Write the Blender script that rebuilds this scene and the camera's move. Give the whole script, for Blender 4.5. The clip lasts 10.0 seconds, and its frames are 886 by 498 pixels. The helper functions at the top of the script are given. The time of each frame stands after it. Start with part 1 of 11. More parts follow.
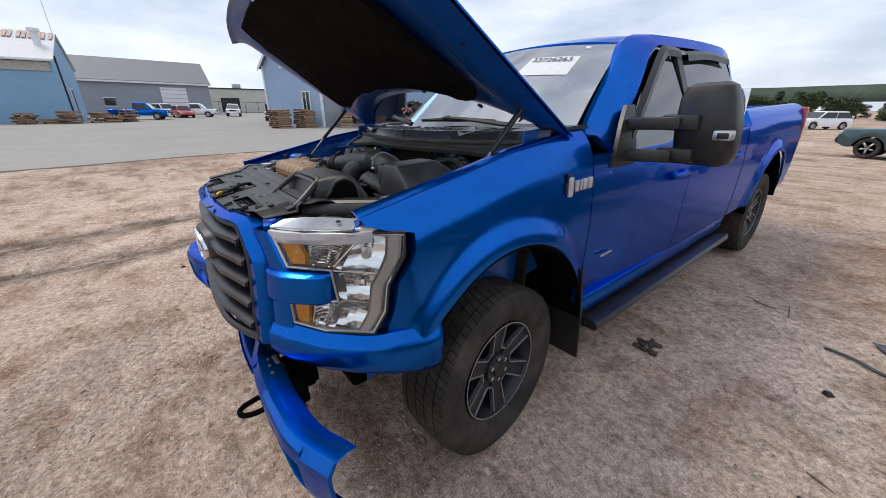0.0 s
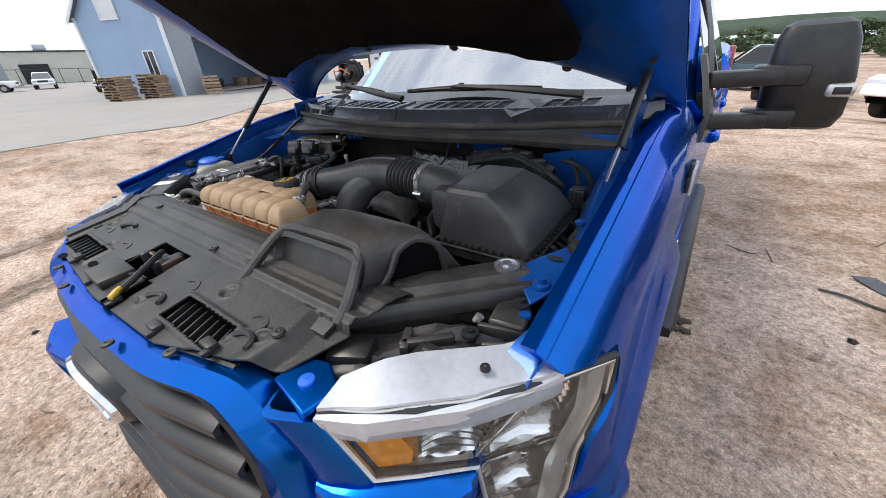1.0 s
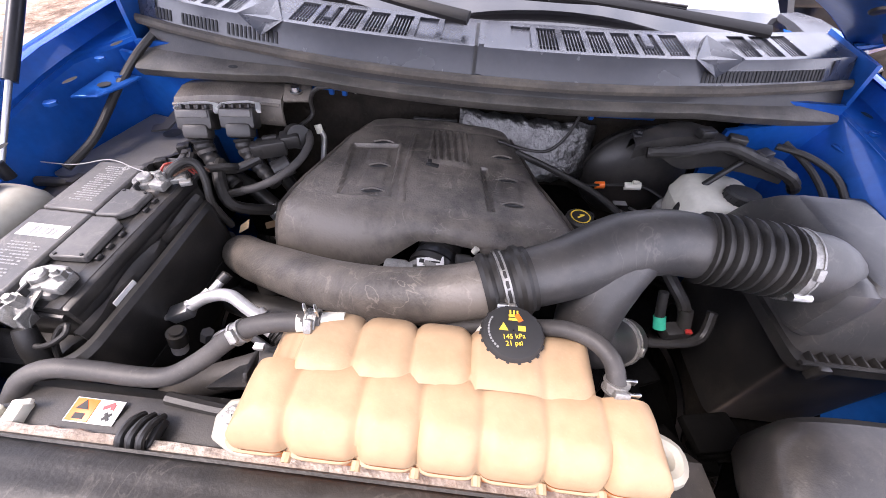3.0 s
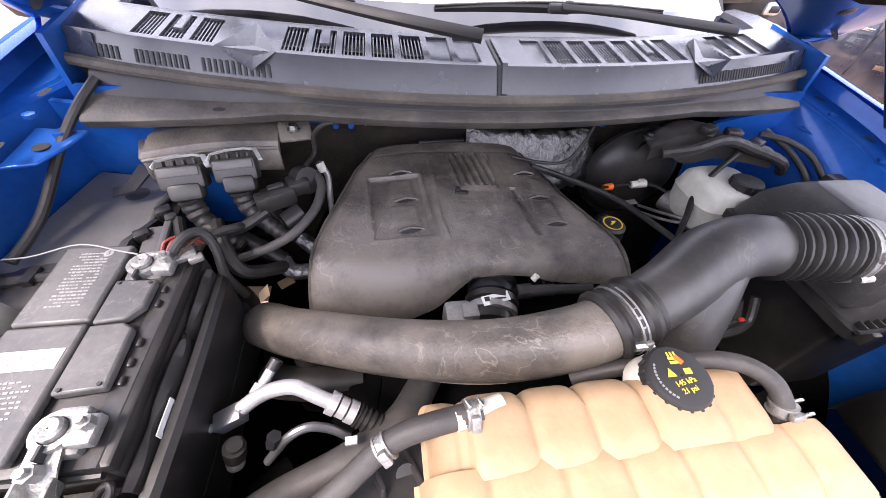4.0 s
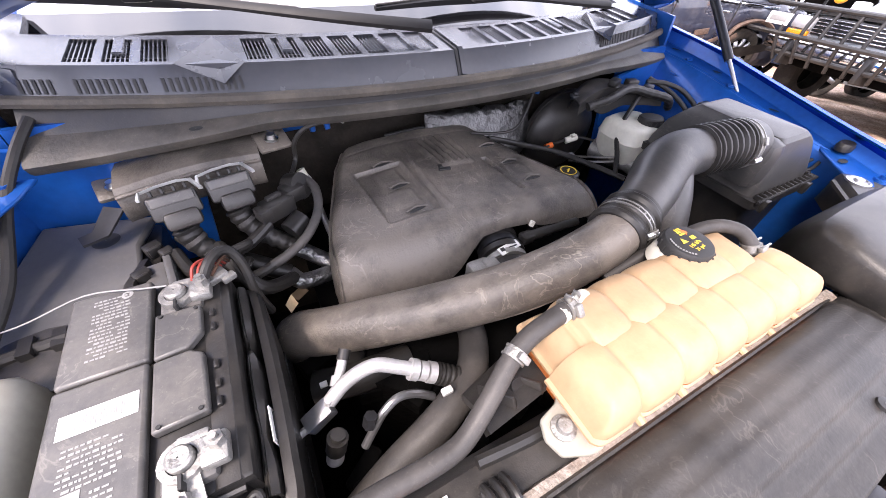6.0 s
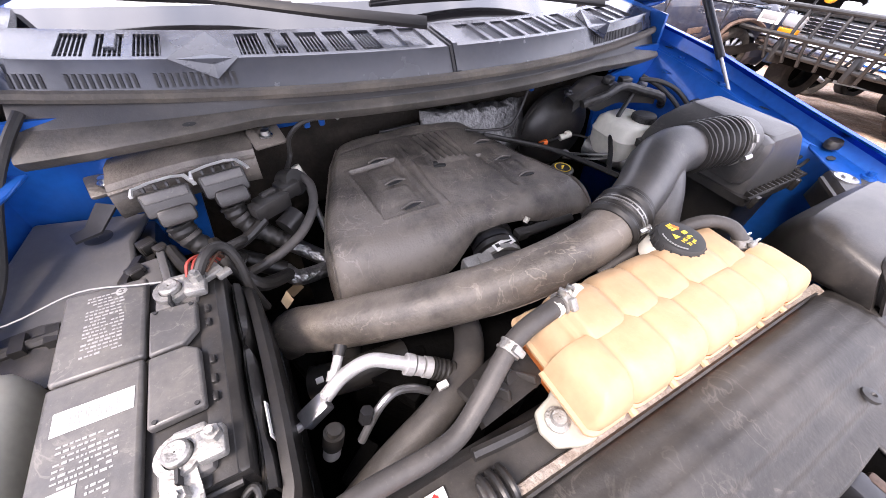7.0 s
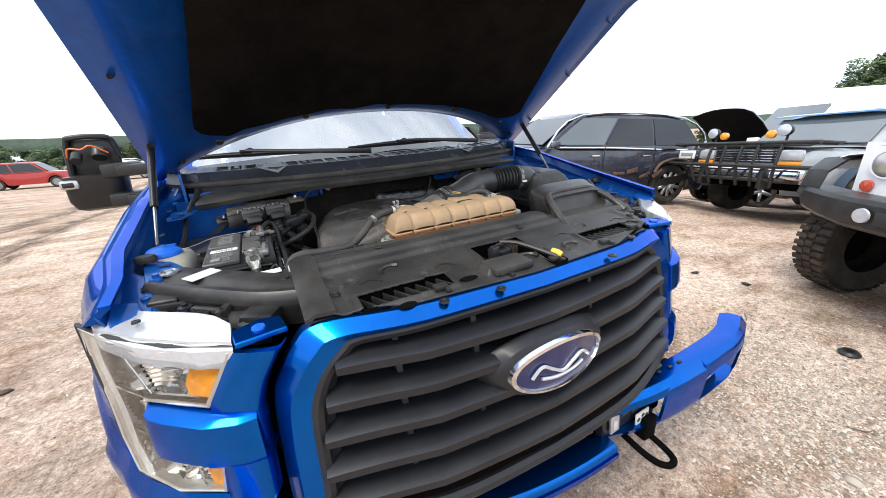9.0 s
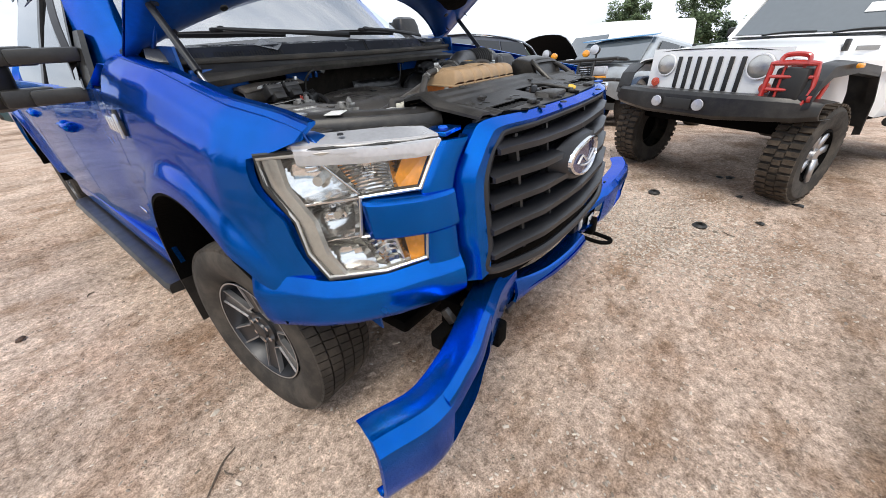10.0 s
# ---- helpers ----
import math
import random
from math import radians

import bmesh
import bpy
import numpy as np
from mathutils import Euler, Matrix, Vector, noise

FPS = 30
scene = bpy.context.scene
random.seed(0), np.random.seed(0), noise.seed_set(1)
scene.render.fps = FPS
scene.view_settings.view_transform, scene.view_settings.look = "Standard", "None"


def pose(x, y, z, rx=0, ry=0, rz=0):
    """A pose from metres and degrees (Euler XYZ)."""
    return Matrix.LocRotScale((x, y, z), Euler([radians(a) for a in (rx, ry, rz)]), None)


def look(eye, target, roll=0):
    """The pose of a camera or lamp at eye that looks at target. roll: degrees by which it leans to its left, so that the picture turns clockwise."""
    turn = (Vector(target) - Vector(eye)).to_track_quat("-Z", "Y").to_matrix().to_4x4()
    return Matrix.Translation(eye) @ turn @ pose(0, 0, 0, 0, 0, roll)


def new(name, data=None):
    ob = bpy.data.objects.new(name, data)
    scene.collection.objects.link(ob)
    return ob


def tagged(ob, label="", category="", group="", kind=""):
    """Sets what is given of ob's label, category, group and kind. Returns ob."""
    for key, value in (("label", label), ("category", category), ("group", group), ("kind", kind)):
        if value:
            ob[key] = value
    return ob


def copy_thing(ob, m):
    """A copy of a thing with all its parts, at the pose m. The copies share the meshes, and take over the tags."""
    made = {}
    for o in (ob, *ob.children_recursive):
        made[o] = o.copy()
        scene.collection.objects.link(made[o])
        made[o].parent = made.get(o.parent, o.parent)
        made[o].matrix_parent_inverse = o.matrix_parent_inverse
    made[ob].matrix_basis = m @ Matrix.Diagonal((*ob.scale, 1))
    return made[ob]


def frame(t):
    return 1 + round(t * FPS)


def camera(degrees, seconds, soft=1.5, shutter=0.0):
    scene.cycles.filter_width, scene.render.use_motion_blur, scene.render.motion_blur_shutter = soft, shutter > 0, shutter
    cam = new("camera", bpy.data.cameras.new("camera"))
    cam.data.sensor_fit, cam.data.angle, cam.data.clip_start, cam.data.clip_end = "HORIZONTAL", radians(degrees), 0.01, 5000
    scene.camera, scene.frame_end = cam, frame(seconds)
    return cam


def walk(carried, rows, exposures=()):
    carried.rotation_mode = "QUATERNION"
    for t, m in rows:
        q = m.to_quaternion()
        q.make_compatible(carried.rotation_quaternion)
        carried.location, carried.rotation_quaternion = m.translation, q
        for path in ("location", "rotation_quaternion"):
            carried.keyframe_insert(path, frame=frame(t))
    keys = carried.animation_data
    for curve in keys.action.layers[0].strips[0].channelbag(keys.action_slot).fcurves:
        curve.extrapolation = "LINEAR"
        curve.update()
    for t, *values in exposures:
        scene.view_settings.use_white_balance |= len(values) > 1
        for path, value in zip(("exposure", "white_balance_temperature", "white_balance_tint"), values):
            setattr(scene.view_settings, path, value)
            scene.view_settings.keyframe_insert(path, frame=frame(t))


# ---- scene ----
cam = camera(102.4, 10.0, soft=0.7)
PATH = [
    (0, (1.831, -0.975, 1.548), (0.344, 0.138, 0.807), -2.5),
    (0.5, (1.375, -0.909, 1.572), (0.076, 0.309, 0.662), -6.8),
    (1, (0.979, -0.896, 1.617), (-0.099, 0.479, 0.643), -5.5),
    (1.5, (0.661, -0.807, 1.645), (-0.186, 0.668, 0.591), -5.4),
    (2, (0.371, -0.642, 1.654), (-0.21, 0.803, 0.4), -3.9),
    (2.5, (0.151, -0.604, 1.667), (-0.146, 0.785, 0.259), -2.2),
    (3, (-0.022, -0.588, 1.68), (-0.075, 0.751, 0.196), 4.5),
    (3.2, (-0.085, -0.56, 1.675), (-0.05, 0.753, 0.167), 6.3),
    (4.3, (-0.287, -0.5, 1.687), (0.139, 0.817, 0.244), 4.3),
    (4.5, (-0.328, -0.507, 1.693), (0.206, 0.791, 0.269), 3.2),
    (5, (-0.411, -0.533, 1.678), (0.296, 0.772, 0.338), 3.3),
    (5.5, (-0.43, -0.537, 1.658), (0.3, 0.714, 0.279), 4.3),
    (7, (-0.434, -0.541, 1.657), (0.319, 0.661, 0.247), 5.2),
    (7.5, (-0.455, -0.629, 1.662), (0.362, 0.583, 0.297), 8.7),
    (8, (-0.397, -0.902, 1.691), (0.313, 0.634, 0.624), 2.2),
    (8.5, (-0.377, -1.19, 1.668), (0.212, 0.513, 0.799), 3.1),
    (9, (-0.532, -1.436, 1.573), (0.305, 0.249, 0.896), -3.6),
    (9.5, (-0.881, -1.561, 1.464), (0.238, -0.198, 0.519), -1.5),
    (10, (-1.338, -1.329, 1.413), (0.005, -0.239, 0.409), -2.9),
]
walk(cam, [(t, look(eye, target, roll)) for t, eye, target, roll in PATH],
     exposures=[(0, .24, 6300, 13), (.5, .54, 6300, 13), (1, .78, 6400, 12), (1.5, 1.02, 6500, 11), (2, 1.58, 6450, 17), (2.5, 2.0, 6450, 22), (3, 2.27, 6500, 27),
                (5, 2.43, 6650, 25), (7, 2.46, 6650, 25), (7.5, 2.45, 6600, 22), (8, 2.32, 6500, 12), (8.5, 1.67, 6450, 10), (9, 1.09, 6400, 10), (9.5, .82, 6400, 12), (10, .74, 6500, 11)])

# ---- world and sun: a bright overcast day ----
world = bpy.data.worlds.new("overcast_sky")
scene.world = world
world.use_nodes = True
wt = world.node_tree
wt.nodes.clear()
w_out = wt.nodes.new("ShaderNodeOutputWorld")
w_bg = wt.nodes.new("ShaderNodeBackground")
w_sky = wt.nodes.new("ShaderNodeTexSky")
w_sky.sky_type = "NISHITA"
w_sky.sun_disc = False
w_sky.sun_elevation, w_sky.sun_rotation = radians(52), radians(250)
w_scale = wt.nodes.new("ShaderNodeMix")
w_scale.data_type, w_scale.blend_type = "RGBA", "MULTIPLY"
w_scale.inputs[0].default_value = 1.0
w_scale.inputs[7].default_value = (0.12, 0.12, 0.12, 1)
w_co = wt.nodes.new("ShaderNodeTexCoord")
w_map = wt.nodes.new("ShaderNodeMapping")
w_map.inputs["Scale"].default_value = (1.0, 1.0, 3.2)
w_no = wt.nodes.new("ShaderNodeTexNoise")
w_no.inputs["Scale"].default_value, w_no.inputs["Detail"].default_value = 2.6, 6.0
w_no.inputs["Roughness"].default_value = 0.55
w_ramp = wt.nodes.new("ShaderNodeValToRGB")
w_ramp.color_ramp.elements[0].position, w_ramp.color_ramp.elements[0].color = 0.36, (0.56, 0.635, 0.745, 1)
w_ramp.color_ramp.elements[1].position, w_ramp.color_ramp.elements[1].color = 0.66, (0.95, 1.0, 1.06, 1)
w_mix = wt.nodes.new("ShaderNodeMix")
w_mix.data_type = "RGBA"
w_mix.inputs[0].default_value = 0.88
wt.links.new(w_co.outputs["Generated"], w_map.inputs["Vector"])
wt.links.new(w_map.outputs[0], w_no.inputs["Vector"])
wt.links.new(w_no.outputs[0], w_ramp.inputs[0])
wt.links.new(w_sky.outputs[0], w_scale.inputs[6])
wt.links.new(w_scale.outputs[2], w_mix.inputs[6])
wt.links.new(w_ramp.outputs[0], w_mix.inputs[7])
wt.links.new(w_mix.outputs[2], w_bg.inputs["Color"])
w_bg.inputs["Strength"].default_value = 0.95
wt.links.new(w_bg.outputs[0], w_out.inputs[0])

sun_data = bpy.data.lights.new("sun", "SUN")
sun_data.energy, sun_data.angle, sun_data.color = 1.5, radians(22), (1.0, 0.94, 0.82)
sun = new("sun", sun_data)
sun.matrix_world = look((-9, -4, 16), (0, 0, 0))


# ---- materials ----
def mat(name, col, rough=0.5, metal=0.0, var=0.2, scale=6.0, bump=0.0, bscale=80.0, dust=0.0, dustcol=(0.33, 0.27, 0.2),
        dscale=9.0, coat=0.0, spec=0.5, emit=0.0, rvar=0.12, rand=0.0, dlo=0.44, dhi=0.66, scuff=0.0):
    m = bpy.data.materials.new(name)
    m.use_nodes = True
    nt = m.node_tree
    n, l = nt.nodes, nt.links
    b = n["Principled BSDF"]
    co = n.new("ShaderNodeTexCoord")
    n1 = n.new("ShaderNodeTexNoise")
    n1.inputs["Scale"].default_value, n1.inputs["Detail"].default_value = scale, 6.0
    l.new(co.outputs["Object"], n1.inputs["Vector"])
    n2 = n.new("ShaderNodeTexNoise")
    n2.inputs["Scale"].default_value, n2.inputs["Detail"].default_value = scale * 9, 3.0
    l.new(co.outputs["Object"], n2.inputs["Vector"])
    add = n.new("ShaderNodeMath")
    add.operation = "MULTIPLY_ADD"
    add.inputs[1].default_value = 0.4
    l.new(n2.outputs[0], add.inputs[0])
    mul = n.new("ShaderNodeMath")
    mul.operation = "MULTIPLY"
    mul.inputs[1].default_value = 0.6
    l.new(n1.outputs[0], mul.inputs[0])
    l.new(mul.outputs[0], add.inputs[2])
    ramp = n.new("ShaderNodeValToRGB")
    e = ramp.color_ramp.elements
    e[0].position, e[1].position = 0.33, 0.67
    e[0].color = (*[max(0, c * (1 - var)) for c in col], 1)
    e[1].color = (*[min(1, c * (1 + var)) for c in col], 1)
    l.new(add.outputs[0], ramp.inputs[0])
    last = ramp.outputs[0]
    if rand:
        oi = n.new("ShaderNodeObjectInfo")
        hs = n.new("ShaderNodeHueSaturation")
        mr = n.new("ShaderNodeMapRange")
        mr.inputs["To Min"].default_value, mr.inputs["To Max"].default_value = 1 - rand, 1 + rand
        l.new(oi.outputs["Random"], mr.inputs["Value"])
        l.new(mr.outputs[0], hs.inputs["Value"])
        l.new(last, hs.inputs["Color"])
        last = hs.outputs[0]
    if dust:
        n3 = n.new("ShaderNodeTexNoise")
        n3.inputs["Scale"].default_value, n3.inputs["Detail"].default_value = dscale, 9.0
        n3.inputs["Roughness"].default_value = 0.68
        l.new(co.outputs["Object"], n3.inputs["Vector"])
        dr = n.new("ShaderNodeMapRange")
        dr.inputs["From Min"].default_value, dr.inputs["From Max"].default_value = dlo, dhi
        dr.inputs["To Min"].default_value, dr.inputs["To Max"].default_value = dust * 0.25, min(1.0, dust)
        l.new(n3.outputs[0], dr.inputs["Value"])
        mx = n.new("ShaderNodeMix")
        mx.data_type = "RGBA"
        l.new(dr.outputs[0], mx.inputs[0])
        l.new(last, mx.inputs[6])
        mx.inputs[7].default_value = (*dustcol, 1)
        last = mx.outputs[2]
        if dust > 0.18 and dscale > 5.5:
            # grains and flecks of dirt lying on the surface
            n4 = n.new("ShaderNodeTexNoise")
            n4.inputs["Scale"].default_value, n4.inputs["Detail"].default_value = 190.0, 3.0
            n4.inputs["Roughness"].default_value = 0.75
            l.new(co.outputs["Object"], n4.inputs["Vector"])
            fr_ = n.new("ShaderNodeMapRange")
            fr_.inputs["From Min"].default_value, fr_.inputs["From Max"].default_value = 0.60, 0.72
            fr_.inputs["To Min"].default_value, fr_.inputs["To Max"].default_value = 0.0, min(0.4, dust * 0.45)
            l.new(n4.outputs[0], fr_.inputs["Value"])
            mf = n.new("ShaderNodeMix")
            mf.data_type = "RGBA"
            l.new(fr_.outputs[0], mf.inputs[0])
            l.new(last, mf.inputs[6])
            mf.inputs[7].default_value = (*[min(1, c * 1.35) for c in dustcol], 1)
            last = mf.outputs[2]
    if scuff:
        # pale rims of dried water and scratches, in patches
        n5 = n.new("ShaderNodeTexNoise")
        n5.inputs["Scale"].default_value, n5.inputs["Detail"].default_value, n5.inputs["Distortion"].default_value = 13.0, 5.0, 1.6
        l.new(co.outputs["Object"], n5.inputs["Vector"])
        off = n.new("ShaderNodeMath")
        off.operation = "SUBTRACT"
        off.inputs[1].default_value = 0.5
        l.new(n5.outputs[0], off.inputs[0])
        ab = n.new("ShaderNodeMath")
        ab.operation = "ABSOLUTE"
        l.new(off.outputs[0], ab.inputs[0])
        line = n.new("ShaderNodeMapRange")
        line.inputs["From Max"].default_value = 0.016
        line.inputs["To Min"].default_value, line.inputs["To Max"].default_value = scuff, 0.0
        l.new(ab.outputs[0], line.inputs["Value"])
        patch = n.new("ShaderNodeMapRange")
        patch.inputs["From Min"].default_value, patch.inputs["From Max"].default_value = 0.47, 0.60
        l.new(n1.outputs[0], patch.inputs["Value"])
        both = n.new("ShaderNodeMath")
        both.operation = "MULTIPLY"
        l.new(line.outputs[0], both.inputs[0])
        l.new(patch.outputs[0], both.inputs[1])
        ms = n.new("ShaderNodeMix")
        ms.data_type = "RGBA"
        l.new(both.outputs[0], ms.inputs[0])
        l.new(last, ms.inputs[6])
        ms.inputs[7].default_value = (*[min(1, c * 1.9) for c in dustcol], 1)
        last = ms.outputs[2]
    l.new(last, b.inputs["Base Color"])
    rr = n.new("ShaderNodeMapRange")
    rr.inputs["To Min"].default_value, rr.inputs["To Max"].default_value = max(0.02, rough - rvar), min(1, rough + rvar)
    l.new(n1.outputs[0], rr.inputs["Value"])
    l.new(rr.outputs[0], b.inputs["Roughness"])
    b.inputs["Metallic"].default_value = metal
    b.inputs["Specular IOR Level"].default_value = spec
    if coat:
        b.inputs["Coat Weight"].default_value, b.inputs["Coat Roughness"].default_value = coat, 0.04
    if emit:
        b.inputs["Emission Color"].default_value = (*col, 1)
        b.inputs["Emission Strength"].default_value = emit
    if bump:
        nb = n.new("ShaderNodeTexNoise")
        nb.inputs["Scale"].default_value, nb.inputs["Detail"].default_value = bscale, 5.0
        l.new(co.outputs["Object"], nb.inputs["Vector"])
        bp = n.new("ShaderNodeBump")
        bp.inputs["Strength"].default_value, bp.inputs["Distance"].default_value = bump, 0.01
        l.new(nb.outputs[0], bp.inputs["Height"])
        l.new(bp.outputs[0], b.inputs["Normal"])
    return m


def glass(name, tint=(0.55, 0.6, 0.6), gloss=1.0, rough=0.0, ior=1.55):
    m = bpy.data.materials.new(name)
    m.use_nodes = True
    n, l = m.node_tree.nodes, m.node_tree.links
    n.remove(n["Principled BSDF"])
    tr = n.new("ShaderNodeBsdfTransparent")
    tr.inputs[0].default_value = (*tint, 1)
    gl = n.new("ShaderNodeBsdfGlossy")
    gl.inputs["Roughness"].default_value = rough
    gl.inputs["Color"].default_value = (gloss, gloss, gloss, 1)
    fr = n.new("ShaderNodeFresnel")
    fr.inputs["IOR"].default_value = ior
    ms = n.new("ShaderNodeMixShader")
    l.new(fr.outputs[0], ms.inputs[0])
    l.new(tr.outputs[0], ms.inputs[1])
    l.new(gl.outputs[0], ms.inputs[2])
    l.new(ms.outputs[0], n["Material Output"].inputs[0])
    return m


def car_paint(name, col, dark, rough=0.34, coat=0.6, speck=0.12):
    """Metallic flake under clear lacquer."""
    m = mat(name, col, rough, 0.92, speck, 2.5, rvar=0.05)
    b = m.node_tree.nodes["Principled BSDF"]
    b.inputs["Specular Tint"].default_value = (*dark, 1)
    b.inputs["Coat Weight"].default_value, b.inputs["Coat Roughness"].default_value, b.inputs["Coat IOR"].default_value = coat, 0.03, 1.32
    return m


M = {}
M["blue"] = car_paint("blue_metallic_paint", (0.0, 0.112, 0.50), (0.02, 0.36, 0.9), 0.26, coat=0.5)
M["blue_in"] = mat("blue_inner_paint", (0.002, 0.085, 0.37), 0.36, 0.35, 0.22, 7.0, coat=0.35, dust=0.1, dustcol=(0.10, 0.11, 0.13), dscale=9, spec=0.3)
M["smoke"] = mat("smoked_deflector_plastic", (0.014, 0.0125, 0.014), 0.32, 0, 0.1, 10, spec=0.3)
M["dusty"] = mat("dust_coated_black_plastic", (.026, .0245, .0235), .40, 0, .35, 9, bump=.18, bscale=240, dust=.85, dustcol=(.190, .164, .137), dscale=5.2, spec=.5, dlo=.41, dhi=.57, scuff=.40)
M["greyplastic"] = mat("satin_grey_plastic", (0.075, 0.076, 0.080), 0.42, 0, 0.15, 12, bump=0.04, bscale=600, dust=0.4, dustcol=(0.16, 0.15, 0.138))
M["black"] = mat("black_plastic", (0.010, 0.010, 0.0105), 0.38, 0, 0.3, 14, bump=0.045, bscale=800, dust=0.3, dustcol=(0.08, 0.072, 0.062), dscale=13, spec=0.48)
M["black2"] = mat("dusty_black_plastic", (0.013, 0.0128, 0.013), 0.41, 0, 0.35, 10, bump=0.06, bscale=500, dust=0.32, dustcol=(0.12, 0.106, 0.092), dscale=14, spec=0.52, rvar=0.08)
# near black: the shade of gaps and recesses is put into this colour
M["deep"] = mat("painted_shade_grimy_black", (0.002, 0.002, 0.002), 0.8, 0, 0.4, 12, bump=0.3, bscale=60, dust=0.06, dustcol=(0.014, 0.012, 0.01), spec=0.06)
M["rubber"] = mat("black_rubber", (0.011, 0.011, 0.011), 0.45, 0, 0.25, 12, bump=0.05, bscale=500, dust=0.24, dustcol=(0.1, 0.088, 0.075), spec=0.42)
M["tyre"] = mat("tyre_rubber", (0.016, 0.0155, 0.015), 0.8, 0, 0.25, 10, bump=0.2, bscale=160, dust=0.5, dustcol=(0.13, 0.11, 0.09), dscale=6, spec=0.25)
M["grille"] = mat("charcoal_grille_plastic", (0.013, 0.0135, 0.0165), 0.38, 0, 0.2, 10, bump=0.03, bscale=600, dust=0.10, dustcol=(0.07, 0.068, 0.068), spec=0.40)
M["cowl"] = mat("grey_blue_cowl_plastic", (0.036, 0.039, 0.049), 0.25, 0, 0.12, 12, bump=0.04, bscale=600, dust=0.18, dustcol=(0.085, 0.084, 0.082), spec=0.9)
M["seal"] = mat("weathered_rubber_seal", (0.055, 0.05, 0.045), 0.8, 0, 0.3, 14, bump=0.2, bscale=150, dust=0.5, dustcol=(0.2, 0.17, 0.13))
M["shield"] = mat("streaked_black_shield_plastic", (.014, .0138, .014), .46, 0, .35, 7, bump=.10, bscale=220, dust=.42, dustcol=(.105, .095, .084), dscale=6.5, spec=.36, rvar=.1, dlo=.44, dhi=.68, scuff=.22)
M["tray"] = mat("dusty_dark_tray_plastic", (.032, .031, .029), .5, 0, .3, 10, bump=.12, bscale=140, dust=.62, dustcol=(.165, .145, .122), dscale=8, spec=.42, dlo=.40, dhi=.64)
M["frit"] = mat("black_glass_border", (.006, .006, .007), .04, 0, .1, 20, coat=1.0, spec=1.0)
M["heatfoil"] = mat("sooty_crumpled_foil", (.20, .20, .20), .42, 1.0, .35, 18, bump=.8, bscale=55, dust=.4, dustcol=(.06, .055, .05), dscale=8)
M["wiperblack"] = mat("matt_black_wiper", (.008, .008, .009), .52, 0, .2, 20, spec=.3)
M["chrome"] = mat("chrome", (0.75, 0.76, 0.78), 0.1, 1.0, 0.05, 20, rvar=0.05)
M["hosegrey"] = mat("dusty_grey_rubber_hose", (.030, .0285, .028), .55, 0, .25, 14, bump=.06, bscale=400, dust=.45, dustcol=(.125, .112, .10), dscale=12, spec=.4)
M["alubright"] = mat("dull_bright_aluminium", (.60, .60, .60), .50, .55, .12, 30, bump=.05, bscale=250, dust=.2, dustcol=(.35, .32, .28), dscale=20)
M["silver"] = mat("worn_bright_metal", (0.72, 0.72, 0.70), 0.30, 1.0, 0.12, 40, bump=0.06, bscale=300)
M["alu"] = mat("machined_aluminium", (0.46, 0.465, 0.48), 0.34, 0.9, 0.12, 20)
M["gunmetal"] = mat("dark_grey_wheel_paint", (0.035, 0.036, 0.04), 0.35, 0.5, 0.15, 20)
M["batlid"] = mat("battery_case_plastic", (0.050, 0.050, 0.052), 0.42, 0, 0.2, 16, bump=0.04, bscale=600, dust=0.5, dustcol=(0.19, 0.175, 0.155), dscale=11, spec=0.5, scuff=.2)
M["worn"] = mat("dull_clamp_lead", (0.34, 0.335, 0.32), 0.48, 0.7, 0.3, 60, bump=0.25, bscale=160, dust=0.3, dustcol=(0.22, 0.2, 0.17), dscale=30)
M["boxgrey"] = mat("matt_charcoal_plastic", (0.030, 0.030, 0.031), 0.42, 0, 0.2, 10, bump=0.05, bscale=700, dust=0.38, dustcol=(0.12, 0.108, 0.095), dscale=12, spec=0.55, scuff=.18)
M["washer"] = mat("dingy_white_plastic", (0.34, 0.33, 0.28), 0.45, 0, 0.15, 9, bump=0.05, dust=0.3, dustcol=(0.2, 0.17, 0.13))
M["lens"] = glass("clear_lamp_lens", (0.96, 0.97, 0.97))
M["glass"] = glass("windscreen_glass", (0.7, 0.76, 0.78), ior=6.5, gloss=1.0)
M["darkglass"] = glass("tinted_glass", (0.10, 0.11, 0.125), ior=2.3)
M["amber"] = mat("amber_reflector", (0.85, 0.33, 0.02), 0.25, 0, 0.2, 60, coat=0.8)
M["lampwhite"] = mat("hazy_lamp_top", (0.56, 0.57, 0.60), 0.22, 0.35, 0.12, 10, coat=0.6)
M["reflector"] = mat("faceted_lamp_reflector", (0.86, 0.86, 0.85), 0.13, 0.97, 0.06, 50, rvar=0.06)
M["lampgrey"] = mat("satin_lamp_bezel", (0.58, 0.565, 0.53), 0.32, 0.75, 0.12, 14)
M["tank"] = mat("translucent_cream_plastic", (0.375, 0.250, 0.142), 0.54, 0, 0.18, 6, bump=0.05, bscale=200, dust=0.35, dustcol=(0.38, 0.28, 0.185), dscale=7, spec=.3)
M["coolant"] = mat("orange_coolant_through_plastic", (0.6, 0.17, 0.035), 0.4, 0, 0.2, 12)
M["slate"] = mat("slate_grey_plastic", (.028, .0285, .031), .48, 0, .2, 10, bump=.06, bscale=300, dust=.35, dustcol=(.09, .08, .07), dscale=9, spec=.45)
M["milky"] = mat("milky_white_plastic", (0.66, 0.64, 0.55), 0.42, 0, 0.12, 9, bump=0.05, dust=0.15)
